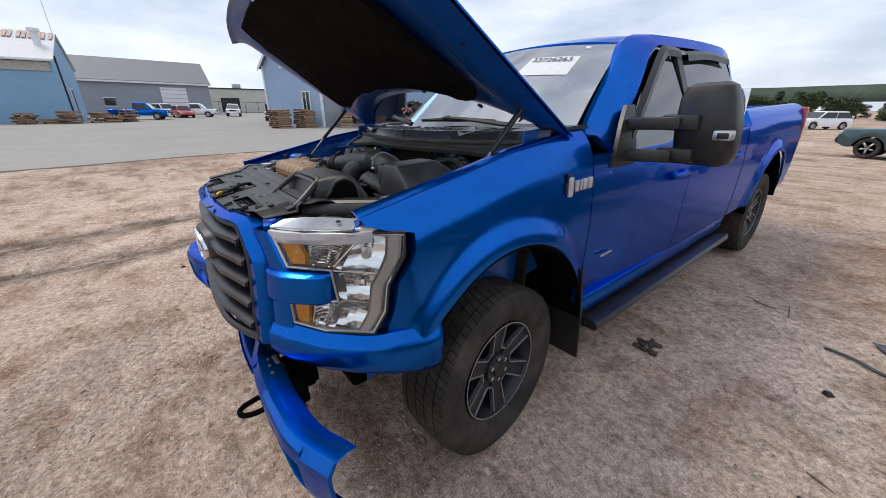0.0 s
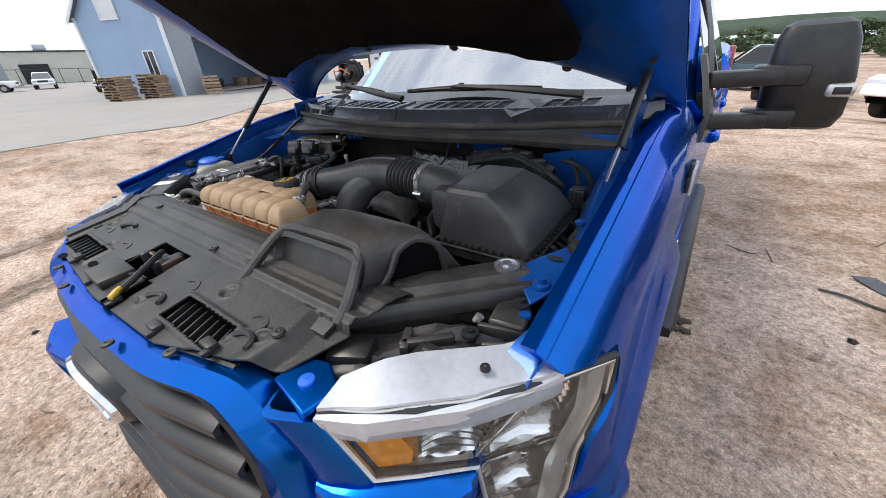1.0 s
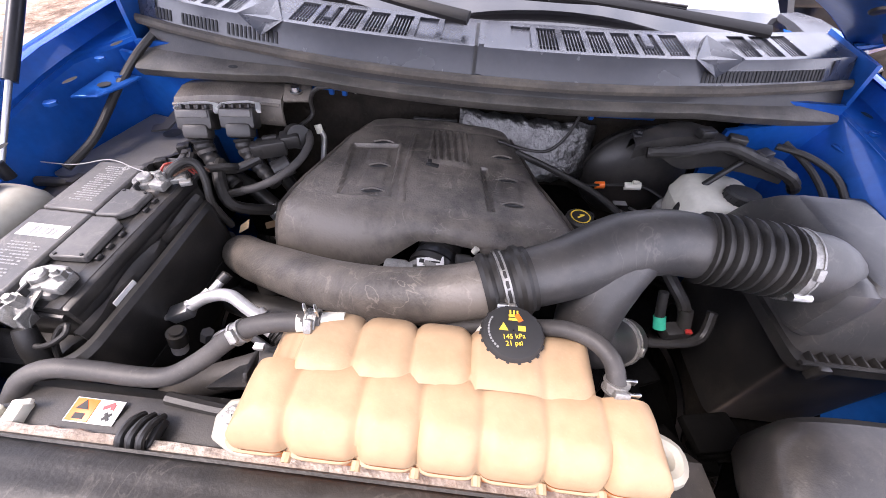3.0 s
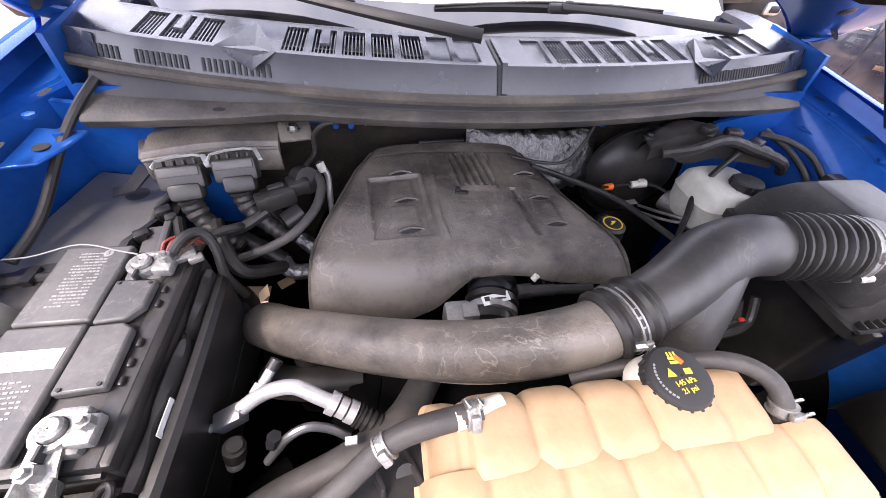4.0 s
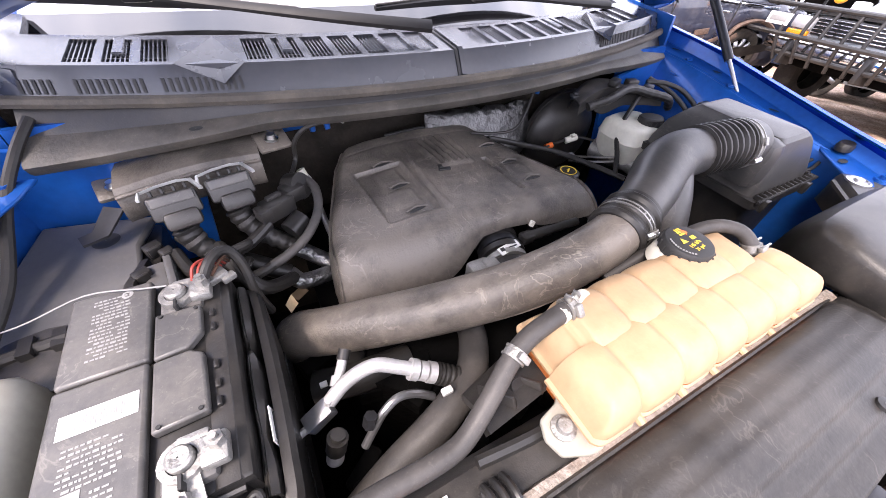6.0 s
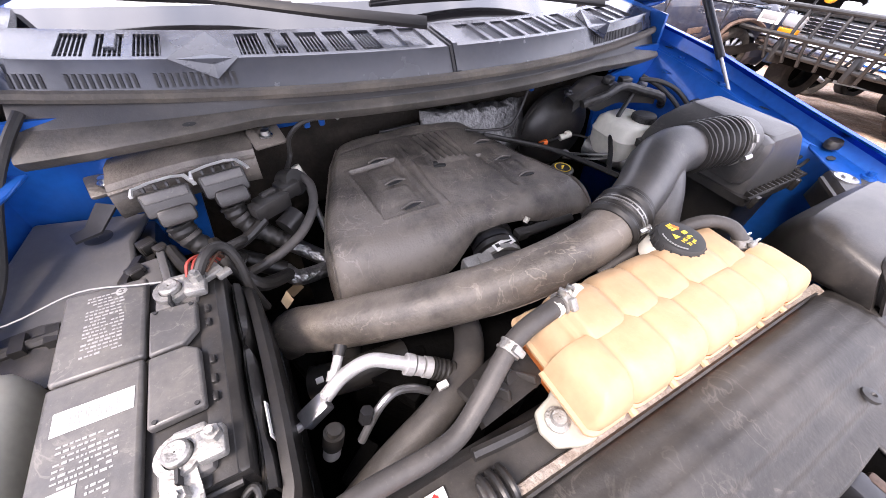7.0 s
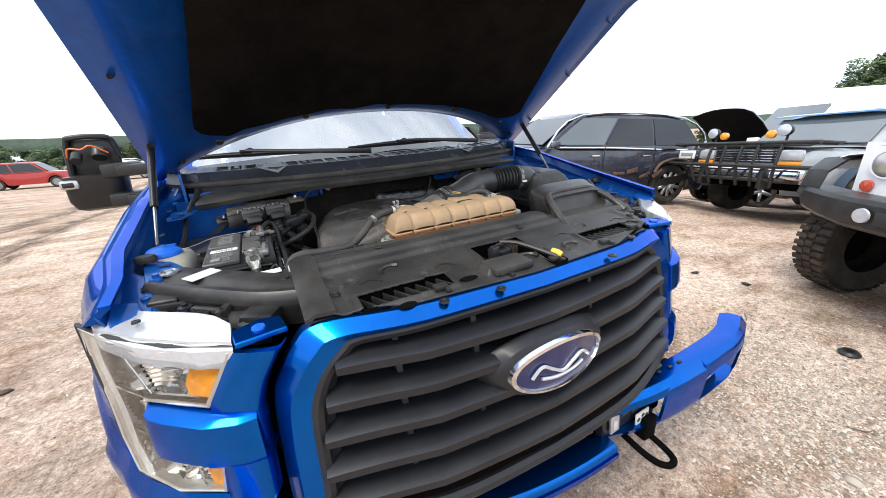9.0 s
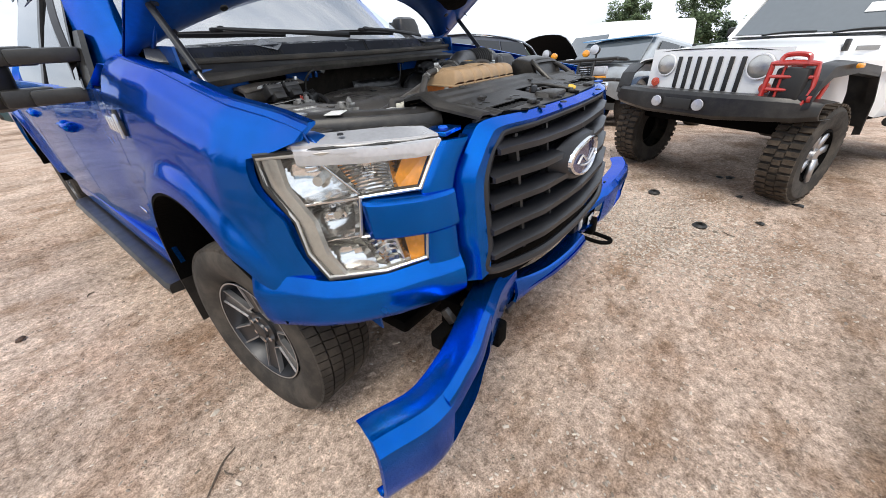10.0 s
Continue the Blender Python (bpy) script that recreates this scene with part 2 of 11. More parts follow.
M["bluecap"] = mat("bright_blue_cap", (0.01, 0.12, 0.62), 0.4, 0, 0.1, 20)
M["yellow"] = mat("yellow_plastic", (0.8, 0.5, 0.02), 0.4, 0, 0.15, 40, dust=0.2)
M["orange"] = mat("orange_plastic", (0.85, 0.16, 0.02), 0.4, 0, 0.1, 30)
M["green"] = mat("green_plastic", (0.02, 0.4, 0.25), 0.4, 0, 0.1, 30)
M["white"] = mat("white_label", (0.75, 0.75, 0.73), 0.55, 0, 0.06, 30, dust=0.08)
M["print"] = mat("grey_print", (0.26, 0.26, 0.255), 0.6, 0, 0.1, 40)
# black for print and trim; also the painted shade inside holes and vents
M["inkblack"] = mat("ink_and_hollow_shade_black", (0.02, 0.02, 0.02), 0.6, 0, 0.1, 40)
M["capyellow"] = mat("yellow_print", (0.8, 0.55, 0.05), 0.6, 0, 0.1, 40)
M["foil"] = mat("crumpled_foil", (0.38, 0.38, 0.38), 0.38, 1.0, 0.25, 30, bump=0.9, bscale=70)
M["liner"] = mat("matted_hood_liner", (0.006, 0.0054, 0.005), 0.95, 0, 0.4, 12, bump=0.5, bscale=90, dust=0.35, dustcol=(0.03, 0.025, 0.02), dscale=3, spec=0.04)
M["felt"] = mat("dusty_firewall_mat", (0.018, 0.016, 0.014), 0.95, 0, 0.3, 14, bump=0.4, bscale=100, dust=0.4, dustcol=(0.085, 0.07, 0.055), dscale=8, spec=0.1)
M["redpaint"] = mat("red_paint", (0.42, 0.015, 0.012), 0.35, 0, 0.1, 4, coat=0.8, dust=0.1)
M["whitepaint"] = mat("white_paint", (0.88, 0.885, 0.89), 0.34, 0, 0.02, 3, coat=0.8, dust=0.02)
M["navy"] = mat("dark_navy_paint", (0.012, 0.018, 0.04), 0.3, 0.2, 0.1, 3, coat=1.0, dust=0.12, dscale=5)
M["silverpaint"] = mat("silver_paint", (0.45, 0.48, 0.5), 0.35, 0.5, 0.08, 3, coat=0.7, dust=0.1)
M["skypaint"] = mat("light_blue_paint", (0.07, 0.26, 0.5), 0.4, 0.1, 0.1, 3, coat=0.6, dust=0.15)
M["teal"] = mat("dark_teal_paint", (0.015, 0.06, 0.075), 0.35, 0.2, 0.1, 3, coat=0.8, dust=0.1)
M["darkpaint"] = mat("black_paint", (0.012, 0.012, 0.014), 0.3, 0.1, 0.1, 3, coat=1.0, dust=0.08)
M["interior"] = mat("grey_cloth_interior", (0.06, 0.06, 0.062), 0.9, 0, 0.2, 20)


# ---- building helpers ----
def smooth_path(pts, steps=6):
    p = [Vector(q) for q in pts]
    out = []
    for i in range(len(p) - 1):
        a, b, c, d = p[max(0, i - 1)], p[i], p[i + 1], p[min(len(p) - 1, i + 2)]
        for k in range(steps):
            t = k / steps
            out.append(0.5 * ((2 * b) + (c - a) * t + (2 * a - 5 * b + 4 * c - d) * t * t + (3 * b - a - 3 * c + d) * t ** 3))
    out.append(p[-1])
    return out


def lerp_at(x, xs, ys):
    return float(np.interp(x, xs, ys))


class B:
    """Collects faces for one mesh."""

    def __init__(self):
        self.v, self.f = [], []

    def add(self, verts, faces):
        k = len(self.v)
        self.v += [tuple(q) for q in verts]
        self.f += [tuple(i + k for i in f) for f in faces]
        return self

    def grid(self, rows, close=False, flip=False):
        """A sheet through rows of points; close joins each row's end to its start."""
        n, m = len(rows), len(rows[0])
        faces = []
        for i in range(n - 1):
            for j in range(m if close else m - 1):
                a, b = i * m + j, i * m + (j + 1) % m
                q = (a, b, b + m, a + m)
                faces.append(q[::-1] if flip else q)
        return self.add([p for r in rows for p in r], faces)

    def slab(self, rows, off):
        """A sheet with thickness: the rows and the same rows moved by off (a vector, or a function of the point)."""
        f = off if callable(off) else (lambda p: Vector(p) + Vector(off))
        n, m = len(rows), len(rows[0])
        low = [[f(p) for p in r] for r in rows]
        k = n * m
        faces = []
        for i in range(n - 1):
            for j in range(m - 1):
                a = i * m + j
                faces += [(a, a + 1, a + m + 1, a + m), (k + a, k + a + m, k + a + m + 1, k + a + 1)]
        for j in range(m - 1):
            faces += [(j + 1, j, k + j, k + j + 1), ((n - 1) * m + j, (n - 1) * m + j + 1, k + (n - 1) * m + j + 1, k + (n - 1) * m + j)]
        for i in range(n - 1):
            faces += [(i * m, i * m + m, k + i * m + m, k + i * m), (i * m + 2 * m - 1, i * m + m - 1, k + i * m + m - 1, k + i * m + 2 * m - 1)]
        return self.add([p for r in rows for p in r] + [p for r in low for p in r], faces)

    def box(self, c, s, r=0.0, m=None, taper=1.0):
        """A box at c with sizes s, its edges rounded by r; m turns it; taper scales its top."""
        x, y, z = s[0] / 2, s[1] / 2, s[2] / 2
        bm = bmesh.new()
        bmesh.ops.create_cube(bm, size=1.0)
        for v in bm.verts:
            k = taper if v.co.z > 0 else 1.0
            v.co = Vector((v.co.x * 2 * x * k, v.co.y * 2 * y * k, v.co.z * 2 * z))
        if r > 0:
            bmesh.ops.bevel(bm, geom=bm.edges[:], offset=min(r, 0.48 * min(s)), segments=2, affect="EDGES", profile=0.5)
        mm = Matrix.Translation(c) @ (m or Matrix.Identity(4))
        bm.verts.ensure_lookup_table()
        self.add([mm @ v.co for v in bm.verts], [[v.index for v in f.verts] for f in bm.faces])
        bm.free()
        return self

    def tube(self, pts, r, n=10, steps=5, caps=True, ribs=0, rib=0.0, flat=1.0):
        """A round tube along pts; r is a radius or one for each point; ribs: rings along it."""
        rad = list(r) if isinstance(r, (list, tuple)) else [r] * len(pts)
        path = smooth_path(pts, steps) if steps > 1 and len(pts) > 2 else [Vector(p) for p in pts]
        cnt = len(path)
        rr = [lerp_at(i * (len(pts) - 1) / (cnt - 1), range(len(pts)), rad) for i in range(cnt)]
        if ribs:
            dense, dr = [], []
            for k in range(ribs * 4 + 1):
                u = k / (ribs * 4) * (cnt - 1)
                i = min(cnt - 2, int(u))
                dense.append(path[i].lerp(path[i + 1], u - i))
                dr.append((rr[i] + (rr[i + 1] - rr[i]) * (u - i)) + (rib if k % 4 in (1, 2) else 0.0))
            path, rr, cnt = dense, dr, len(dense)
        rows = []
        t0 = (path[1] - path[0]).normalized()
        side = t0.orthogonal().normalized()
        for i in range(cnt):
            t = (path[min(cnt - 1, i + 1)] - path[max(0, i - 1)]).normalized()
            side = (side - t * side.dot(t)).normalized()
            up = t.cross(side)
            rows.append([path[i] + (side * math.cos(a) + up * math.sin(a) * flat) * rr[i] for a in [2 * math.pi * j / n for j in range(n)]])
        k = len(self.v)
        self.grid(rows, close=True)
        if caps:
            self.f.append(tuple(k + j for j in range(n))[::-1])
            self.f.append(tuple(k + (cnt - 1) * n + j for j in range(n)))
        return self

    def spin(self, prof, n=24, m=None, arc=2 * math.pi):
        """Turns a profile of (radius, height) round z; m places it."""
        mm = m or Matrix.Identity(4)
        full = abs(arc - 2 * math.pi) < 1e-6
        rows = []
        for r, h in prof:
            rows.append([mm @ Vector((r * math.cos(arc * j / n), r * math.sin(arc * j / n), h)) for j in range(n if full else n + 1)])
        return self.grid(rows, close=full)


    def cyl(self, a, b, r, n=14, r2=None):
        a, b = Vector(a), Vector(b)
        return self.tube([a, b], [r, r if r2 is None else r2], n=n, steps=1)

    def prism(self, poly, d, m=None):
        """A flat outline (x, y) pushed out to thickness d along z; m places it."""
        mm = m or Matrix.Identity(4)
        n = len(poly)
        vs = [mm @ Vector((x, y, 0)) for x, y in poly] + [mm @ Vector((x, y, d)) for x, y in poly]
        fs = [tuple(range(n))[::-1], tuple(range(n, 2 * n))] + [(i, (i + 1) % n, n + (i + 1) % n, n + i) for i in range(n)]
        return self.add(vs, fs)

    def mirror(self):
        """Adds the same again on the other side (x to minus x)."""
        k = len(self.v)
        vs = [(-p[0], p[1], p[2]) for p in self.v]
        self.f += [tuple(i + k for i in f[::-1]) for f in self.f]
        self.v += vs
        return self

    def flipx(self):
        self.v = [(-p[0], p[1], p[2]) for p in self.v]
        self.f = [f[::-1] for f in self.f]
        return self

    def moved(self, m):
        self.v = [tuple(m @ Vector(p)) for p in self.v]
        return self


def part(name, b, material, parent=None, label="", sharp=35, subsurf=0, solid=0.0, at=None, bevel=0.0):
    """Links what b holds as ONE mesh object, under a thing or a part."""
    me = bpy.data.meshes.new(name)
    me.from_pydata(b.v, [], b.f)
    me.validate()
    bm = bmesh.new()
    bm.from_mesh(me)
    bmesh.ops.remove_doubles(bm, verts=bm.verts[:], dist=0.0002)
    bmesh.ops.recalc_face_normals(bm, faces=bm.faces[:])
    bm.to_mesh(me)
    bm.free()
    me.polygons.foreach_set("use_smooth", [True] * len(me.polygons))
    if not subsurf:
        me.set_sharp_from_angle(angle=radians(sharp))
    me.materials.append(M[material] if isinstance(material, str) else material)
    ob = new(name, me)
    if solid:
        mo = ob.modifiers.new("thickness", "SOLIDIFY")
        mo.thickness, mo.offset = solid, -1.0
    if bevel:
        mo = ob.modifiers.new("edges", "BEVEL")
        mo.width, mo.segments, mo.limit_method = bevel, 2, "ANGLE"
    if subsurf:
        mo = ob.modifiers.new("round", "SUBSURF")
        mo.levels = mo.render_levels = subsurf
    if parent is not None:
        ob.parent = parent
    if at is not None:
        ob.matrix_basis = at
    if label:
        tagged(ob, label)
    return ob


def thing(name, label, category, m=None, group="", kind=""):
    ob = new(name)
    ob.empty_display_size = 0.1
    if m is not None:
        ob.matrix_basis = m
    return tagged(ob, label, category, group, kind)


# ---- the lie of the land: level under the pickup, falling gently away behind it ----
FALL, FALL_DIR = math.tan(radians(2.7)), (0.61, 0.79)


def ground_z(x, y):
    s = FALL_DIR[0] * x + FALL_DIR[1] * y
    r = math.hypot(max(0, abs(x) - 1.0), max(0, abs(y - 1.4) - 2.6))
    w = min(1, max(0, (r - 2.0) / 9.0))
    w = w * w * (3 - 2 * w)
    drop = lerp_at(x, [1, 4.5, 7, 12, 40], [0, .16, .38, .62, .95]) * w
    return -FALL * s * w - drop - lerp_at(y, [8, 21, 45, 90], [0, .22, .3, .3])


def stand(x, y, yaw=0.0, up=0.0):
    """A pose on the ground at x, y; yaw turns the thing's own -y (its front) from the world's -y."""
    e = 0.6
    nx = -(ground_z(x + e, y) - ground_z(x - e, y)) / (2 * e)
    ny = -(ground_z(x, y + e) - ground_z(x, y - e)) / (2 * e)
    nrm = Vector((nx, ny, 1)).normalized()
    turn = Vector((0, 0, 1)).rotation_difference(nrm).to_matrix().to_4x4()
    return Matrix.Translation((x, y, ground_z(x, y) + up)) @ turn @ Matrix.Rotation(radians(yaw), 4, "Z")

# ---- ground ----
def dirt_material():
    m = bpy.data.materials.new("packed_dirt")
    m.use_nodes = True
    n, l = m.node_tree.nodes, m.node_tree.links
    b = n["Principled BSDF"]
    b.inputs["Roughness"].default_value, b.inputs["Specular IOR Level"].default_value = 0.95, 0.12
    co = n.new("ShaderNodeTexCoord")

    def nz(scale, detail=6.0, rough=0.6, stretch=None, turn=0.0):
        t = n.new("ShaderNodeTexNoise")
        t.inputs["Scale"].default_value, t.inputs["Detail"].default_value, t.inputs["Roughness"].default_value = scale, detail, rough
        if stretch:
            mp = n.new("ShaderNodeMapping")
            mp.inputs["Scale"].default_value = stretch
            mp.inputs["Rotation"].default_value = (0, 0, turn)
            l.new(co.outputs["Object"], mp.inputs["Vector"])
            l.new(mp.outputs[0], t.inputs["Vector"])
        else:
            l.new(co.outputs["Object"], t.inputs["Vector"])
        return t.outputs[0]

    def ramp(src, a, b_, ca, cb):
        r = n.new("ShaderNodeValToRGB")
        r.color_ramp.elements[0].position, r.color_ramp.elements[1].position = a, b_
        r.color_ramp.elements[0].color, r.color_ramp.elements[1].color = (*ca, 1), (*cb, 1)
        l.new(src, r.inputs[0])
        return r.outputs[0]

    def mix(fac, a, b_, mode="MIX"):
        x = n.new("ShaderNodeMix")
        x.data_type, x.blend_type = "RGBA", mode
        for sock, v in ((x.inputs[0], fac), (x.inputs[6], a), (x.inputs[7], b_)):
            if isinstance(v, (int, float)):
                sock.default_value = v
            elif isinstance(v, tuple):
                sock.default_value = (*v, 1)
            else:
                l.new(v, sock)
        return x.outputs[2]
    base = ramp(nz(0.45, 8), 0.36, 0.64, (0.58, 0.455, 0.37), (0.80, 0.66, 0.565))
    ruts = ramp(nz(0.55, 7, 0.62, (0.5, 2.4, 1), 0.35), 0.50, 0.72, (0, 0, 0), (.95, .95, .95))
    base = mix(ruts, base, (0.34, 0.275, 0.225))
    damp = ramp(nz(0.9, 7, 0.65), 0.54, 0.68, (0, 0, 0), (0.72, 0.72, 0.72))
    base = mix(damp, base, (0.26, 0.19, 0.135))
    rust = ramp(nz(1.5, 7, 0.66, (1.0, 1.6, 1), 0.8), 0.50, 0.64, (0, 0, 0), (0.8, 0.8, 0.8))
    base = mix(rust, base, (0.36, 0.245, 0.168))
    # two churned wheel tracks crossing ahead of the pickup
    sep = n.new("ShaderNodeSeparateXYZ")
    l.new(co.outputs["Object"], sep.inputs[0])

    def calc(op, a, b_):
        t = n.new("ShaderNodeMath")
        t.operation = op
        for sock, v in ((t.inputs[0], a), (t.inputs[1], b_)):
            if isinstance(v, (int, float)):
                sock.default_value = v
            else:
                l.new(v, sock)
        return t.outputs[0]
    wob = calc("MULTIPLY", calc("SUBTRACT", nz(0.7, 5, 0.6), 0.5), 1.6)
    across = calc("ADD", calc("ADD", sep.outputs[0], calc("MULTIPLY", sep.outputs[1], 0.06)), wob)
    for at, half in ((-4.0, 0.26), (-5.3, 0.30)):
        d = calc("ABSOLUTE", calc("ADD", across, -at), 0)
        m_ = calc("MULTIPLY", ramp(d, half * 0.4, half * 1.5, (0.85, 0.85, 0.85), (0, 0, 0)), ramp(nz(3.0, 7, 0.7, (2.6, 0.7, 1)), 0.36, 0.56, (0.25, 0.25, 0.25), (1, 1, 1)))
        base = mix(m_, base, (0.12, 0.094, 0.074))
    wide = ramp(nz(0.22, 4, 0.5), 0.40, 0.62, (0, 0, 0), (0.6, 0.6, 0.6))
    base = mix(wide, base, mix(1.0, base, (0.60, 0.575, 0.555), "MULTIPLY"))
    brown = ramp(nz(0.75, 8, 0.7), 0.50, 0.62, (0, 0, 0), (0.7, 0.7, 0.7))
    base = mix(brown, base, mix(1.0, base, (0.80, 0.70, 0.63), "MULTIPLY"))
    clod = ramp(nz(5.5, 8, 0.72), 0.54, 0.64, (0, 0, 0), (0.55, 0.55, 0.55))
    base = mix(clod, base, mix(1.0, base, (0.55, 0.51, 0.47), "MULTIPLY"))
    fine = ramp(nz(26, 8, 0.78), 0.34, 0.68, (0.44, 0.41, 0.385), (1.42, 1.40, 1.38))
    base = mix(1.0, base, fine, "MULTIPLY")
    grit = ramp(nz(120, 5, 0.75), 0.36, 0.64, (0.58, 0.56, 0.54), (1.34, 1.33, 1.32))
    base = mix(1.0, base, grit, "MULTIPLY")
    vor = n.new("ShaderNodeTexVoronoi")
    vor.inputs["Scale"].default_value = 46
    l.new(co.outputs["Object"], vor.inputs["Vector"])
    peb = ramp(vor.outputs["Distance"], 0.10, 0.26, (1, 1, 1), (0, 0, 0))
    where = ramp(nz(0.8, 5), 0.50, 0.64, (0, 0, 0), (0.75, 0.75, 0.75))
    sel = mix(1.0, peb, where, "MULTIPLY")
    tone = ramp(vor.outputs["Color"], 0.0, 1.0, (0.26, 0.205, 0.155), (0.62, 0.53, 0.44))
    base = mix(sel, base, tone)
    l.new(base, b.inputs["Base Color"])
    bp = n.new("ShaderNodeBump")
    bp.inputs["Strength"].default_value, bp.inputs["Distance"].default_value = 1.0, 0.026
    l.new(nz(14, 9, 0.7), bp.inputs["Height"])
    bp2 = n.new("ShaderNodeBump")
    bp2.inputs["Strength"].default_value, bp2.inputs["Distance"].default_value = 0.8, 0.012
    l.new(sel, bp2.inputs["Height"])
    l.new(bp.outputs[0], bp2.inputs["Normal"])
    l.new(bp2.outputs[0], b.inputs["Normal"])
    return m


M["dirt"] = dirt_material()
coords = [0.0]
step = 0.045
while coords[-1] < 900:
    coords.append(coords[-1] + step)
    step *= 1.045 if coords[-1] > 3.4 else 1.0
axis = [-c for c in coords[:0:-1]] + coords


def micro_z(x, y):
    r = max(0.0, min(1.0, (max(abs(x), abs(y)) - 40) / 60))
    rut = .014 * noise.noise((x * .5 + y * .18, y * 2.6 - x * .9, 2)) - .03 * math.exp(-((x + .06 * y + 4.0) / .22) ** 2) - .025 * math.exp(-((x + .06 * y + 5.3) / .26) ** 2)
    return (1 - r) * (.016 * noise.noise((x * .9, y * .9, 0)) + rut + .007 * noise.noise((x * 3.1, y * 3.1, 4)) + .006 * noise.noise((x * 8, y * 8, 7)) + .004 * noise.noise((x * 17, y * 17, 11))) - .006


rows = [[(x, y, ground_z(x, y) + micro_z(x, y)) for x in axis] for y in axis]
ground = tagged(part("ground", B().grid(rows), "dirt", sharp=180), "pale packed dirt yard with gravel and tyre ruts", "ground", kind="structure")

# grey asphalt apron in front of the buildings
M["asphalt"] = mat("worn_grey_asphalt", (0.30, 0.285, 0.265), 0.9, 0, 0.14, 0.25, bump=0.3, bscale=30, dust=0.35, dustcol=(0.36, 0.31, 0.25), dscale=0.3)
rows = []
for i in range(60):
    t = i / 59
    y = -60 + 130 * t
    xe = lerp_at(y, [-60, -4.2, .8, 4.8, 7.5, 12, 70], [-14, -11.7, -12.7, -12.4, -15.2, -18, -24]) + .35 * noise.noise((y * .8, 0, 0))
    rows.append([(x, y, ground_z(x, y) + .02) for x in [xe - .0, xe - .4] + [xe - 2 - 110 * (k / 14) ** 1.5 for k in range(15)]])
tagged(part("asphalt_apron", B().slab(rows, (0, 0, -.3)), "asphalt"), "worn grey asphalt apron by the sheds", "pavement", kind="structure")

# loose gravel, more of it ahead of the pickup's driver's corner
def pebble_material():
    m = mat("loose_stone", (0.36, 0.32, 0.27), 0.9, 0, 0.3, 30, spec=0.2)
    n, l = m.node_tree.nodes, m.node_tree.links
    g = n.new("ShaderNodeNewGeometry")
    r = n.new("ShaderNodeValToRGB")
    r.color_ramp.elements[0].color, r.color_ramp.elements[1].color = (0.17, 0.14, 0.112, 1), (0.62, 0.545, 0.465, 1)
    l.new(g.outputs["Random Per Island"], r.inputs[0])
    l.new(r.outputs[0], n["Principled BSDF"].inputs["Base Color"])
    return m


M["pebble"] = pebble_material()
rng = random.Random(11)
vs, fs = [], []
octa = [(1, 0, 0), (0, 1, 0), (-1, 0, 0), (0, -1, 0), (0, 0, 1), (.7, .7, .5), (-.7, -.6, .55)]
tri_f = [(0, 1, 5), (0, 5, 4), (1, 4, 5), (1, 2, 4), (2, 3, 6), (2, 6, 4), (3, 4, 6), (3, 0, 4)]
for k in range(70000):
    q = rng.random()
    if q < .30:
        x, y = rng.gauss(1.85, .45), rng.gauss(-.95, .45)
    elif q < .44:
        x, y = rng.uniform(-1.4, 3.4), rng.uniform(-4.0, -1.0)
    elif q < .76:
        x, y = rng.uniform(-4.5, 4.5), rng.uniform(-4.5, 4.5)
    else:
        x, y = rng.uniform(-9, 9), rng.uniform(-7, 10)
    if rng.random() > .16 + 1.9 * max(0, noise.noise((x * .55, y * .55, 57))) + (.5 if q < .30 else 0):
        continue
    s = rng.choice((.004, .005, .006, .007, .008, .010)) * rng.uniform(.8, 1.3) * (2.0 if rng.random() < .025 else 1)
    a = rng.uniform(0, 6.3)
    c, sn = math.cos(a) * s, math.sin(a) * s
    z = ground_z(x, y) + micro_z(x, y) - s * .15
    k0 = len(vs)
    ex = rng.uniform(.6, 1.0)
    vs += [(x + c * u - sn * v * ex, y + sn * u + c * v * ex, z + s * .7 * w) for u, v, w in octa]
    fs += [tuple(i + k0 for i in f) for f in tri_f]
gme = bpy.data.meshes.new("gravel")
gme.from_pydata(vs, [], fs)
gme.materials.append(M["pebble"])
tagged(new("gravel", gme), "loose grey and tan stones scattered on dirt", "gravel", kind="stuff")

# crumbled clods of the same dirt, thickest where wheels have churned it
rng = random.Random(23)
vs, fs = [], []
for k in range(26000):
    x, y = (rng.uniform(-6.5, 4.5), rng.uniform(-5.0, 4.0)) if k % 3 else (rng.gauss(.4, 1.6), rng.gauss(-2.0, 1.0))
    near_rut = math.exp(-((x + .06 * y + 4.0) / .45) ** 2) + math.exp(-((x + .06 * y + 5.3) / .45) ** 2)
    if rng.random() > .10 + 1.1 * max(0, noise.noise((x * .8, y * .8, 31))) + .6 * near_rut:
        continue
    s = rng.choice((.008, .010, .013, .017, .024)) * rng.uniform(.8, 1.25)
    a = rng.uniform(0, 6.3)
    c, sn = math.cos(a) * s, math.sin(a) * s
    ex = rng.uniform(.5, 1.0)
    z = ground_z(x, y) + micro_z(x, y) - s * .12
    k0 = len(vs)
    vs += [(x + c * u * rng.uniform(.8, 1.2) - sn * v * ex, y + sn * u + c * v * ex * rng.uniform(.8, 1.2), z + s * .5 * w) for u, v, w in octa]
    fs += [tuple(i + k0 for i in f) for f in tri_f]
cme = bpy.data.meshes.new("dirt_clods")
cme.from_pydata(vs, [], fs)
cme.materials.append(M["dirt"])
tagged(new("dirt_clods", cme), "crumbled lumps of dry tan dirt on the yard", "dirt clods", kind="stuff")

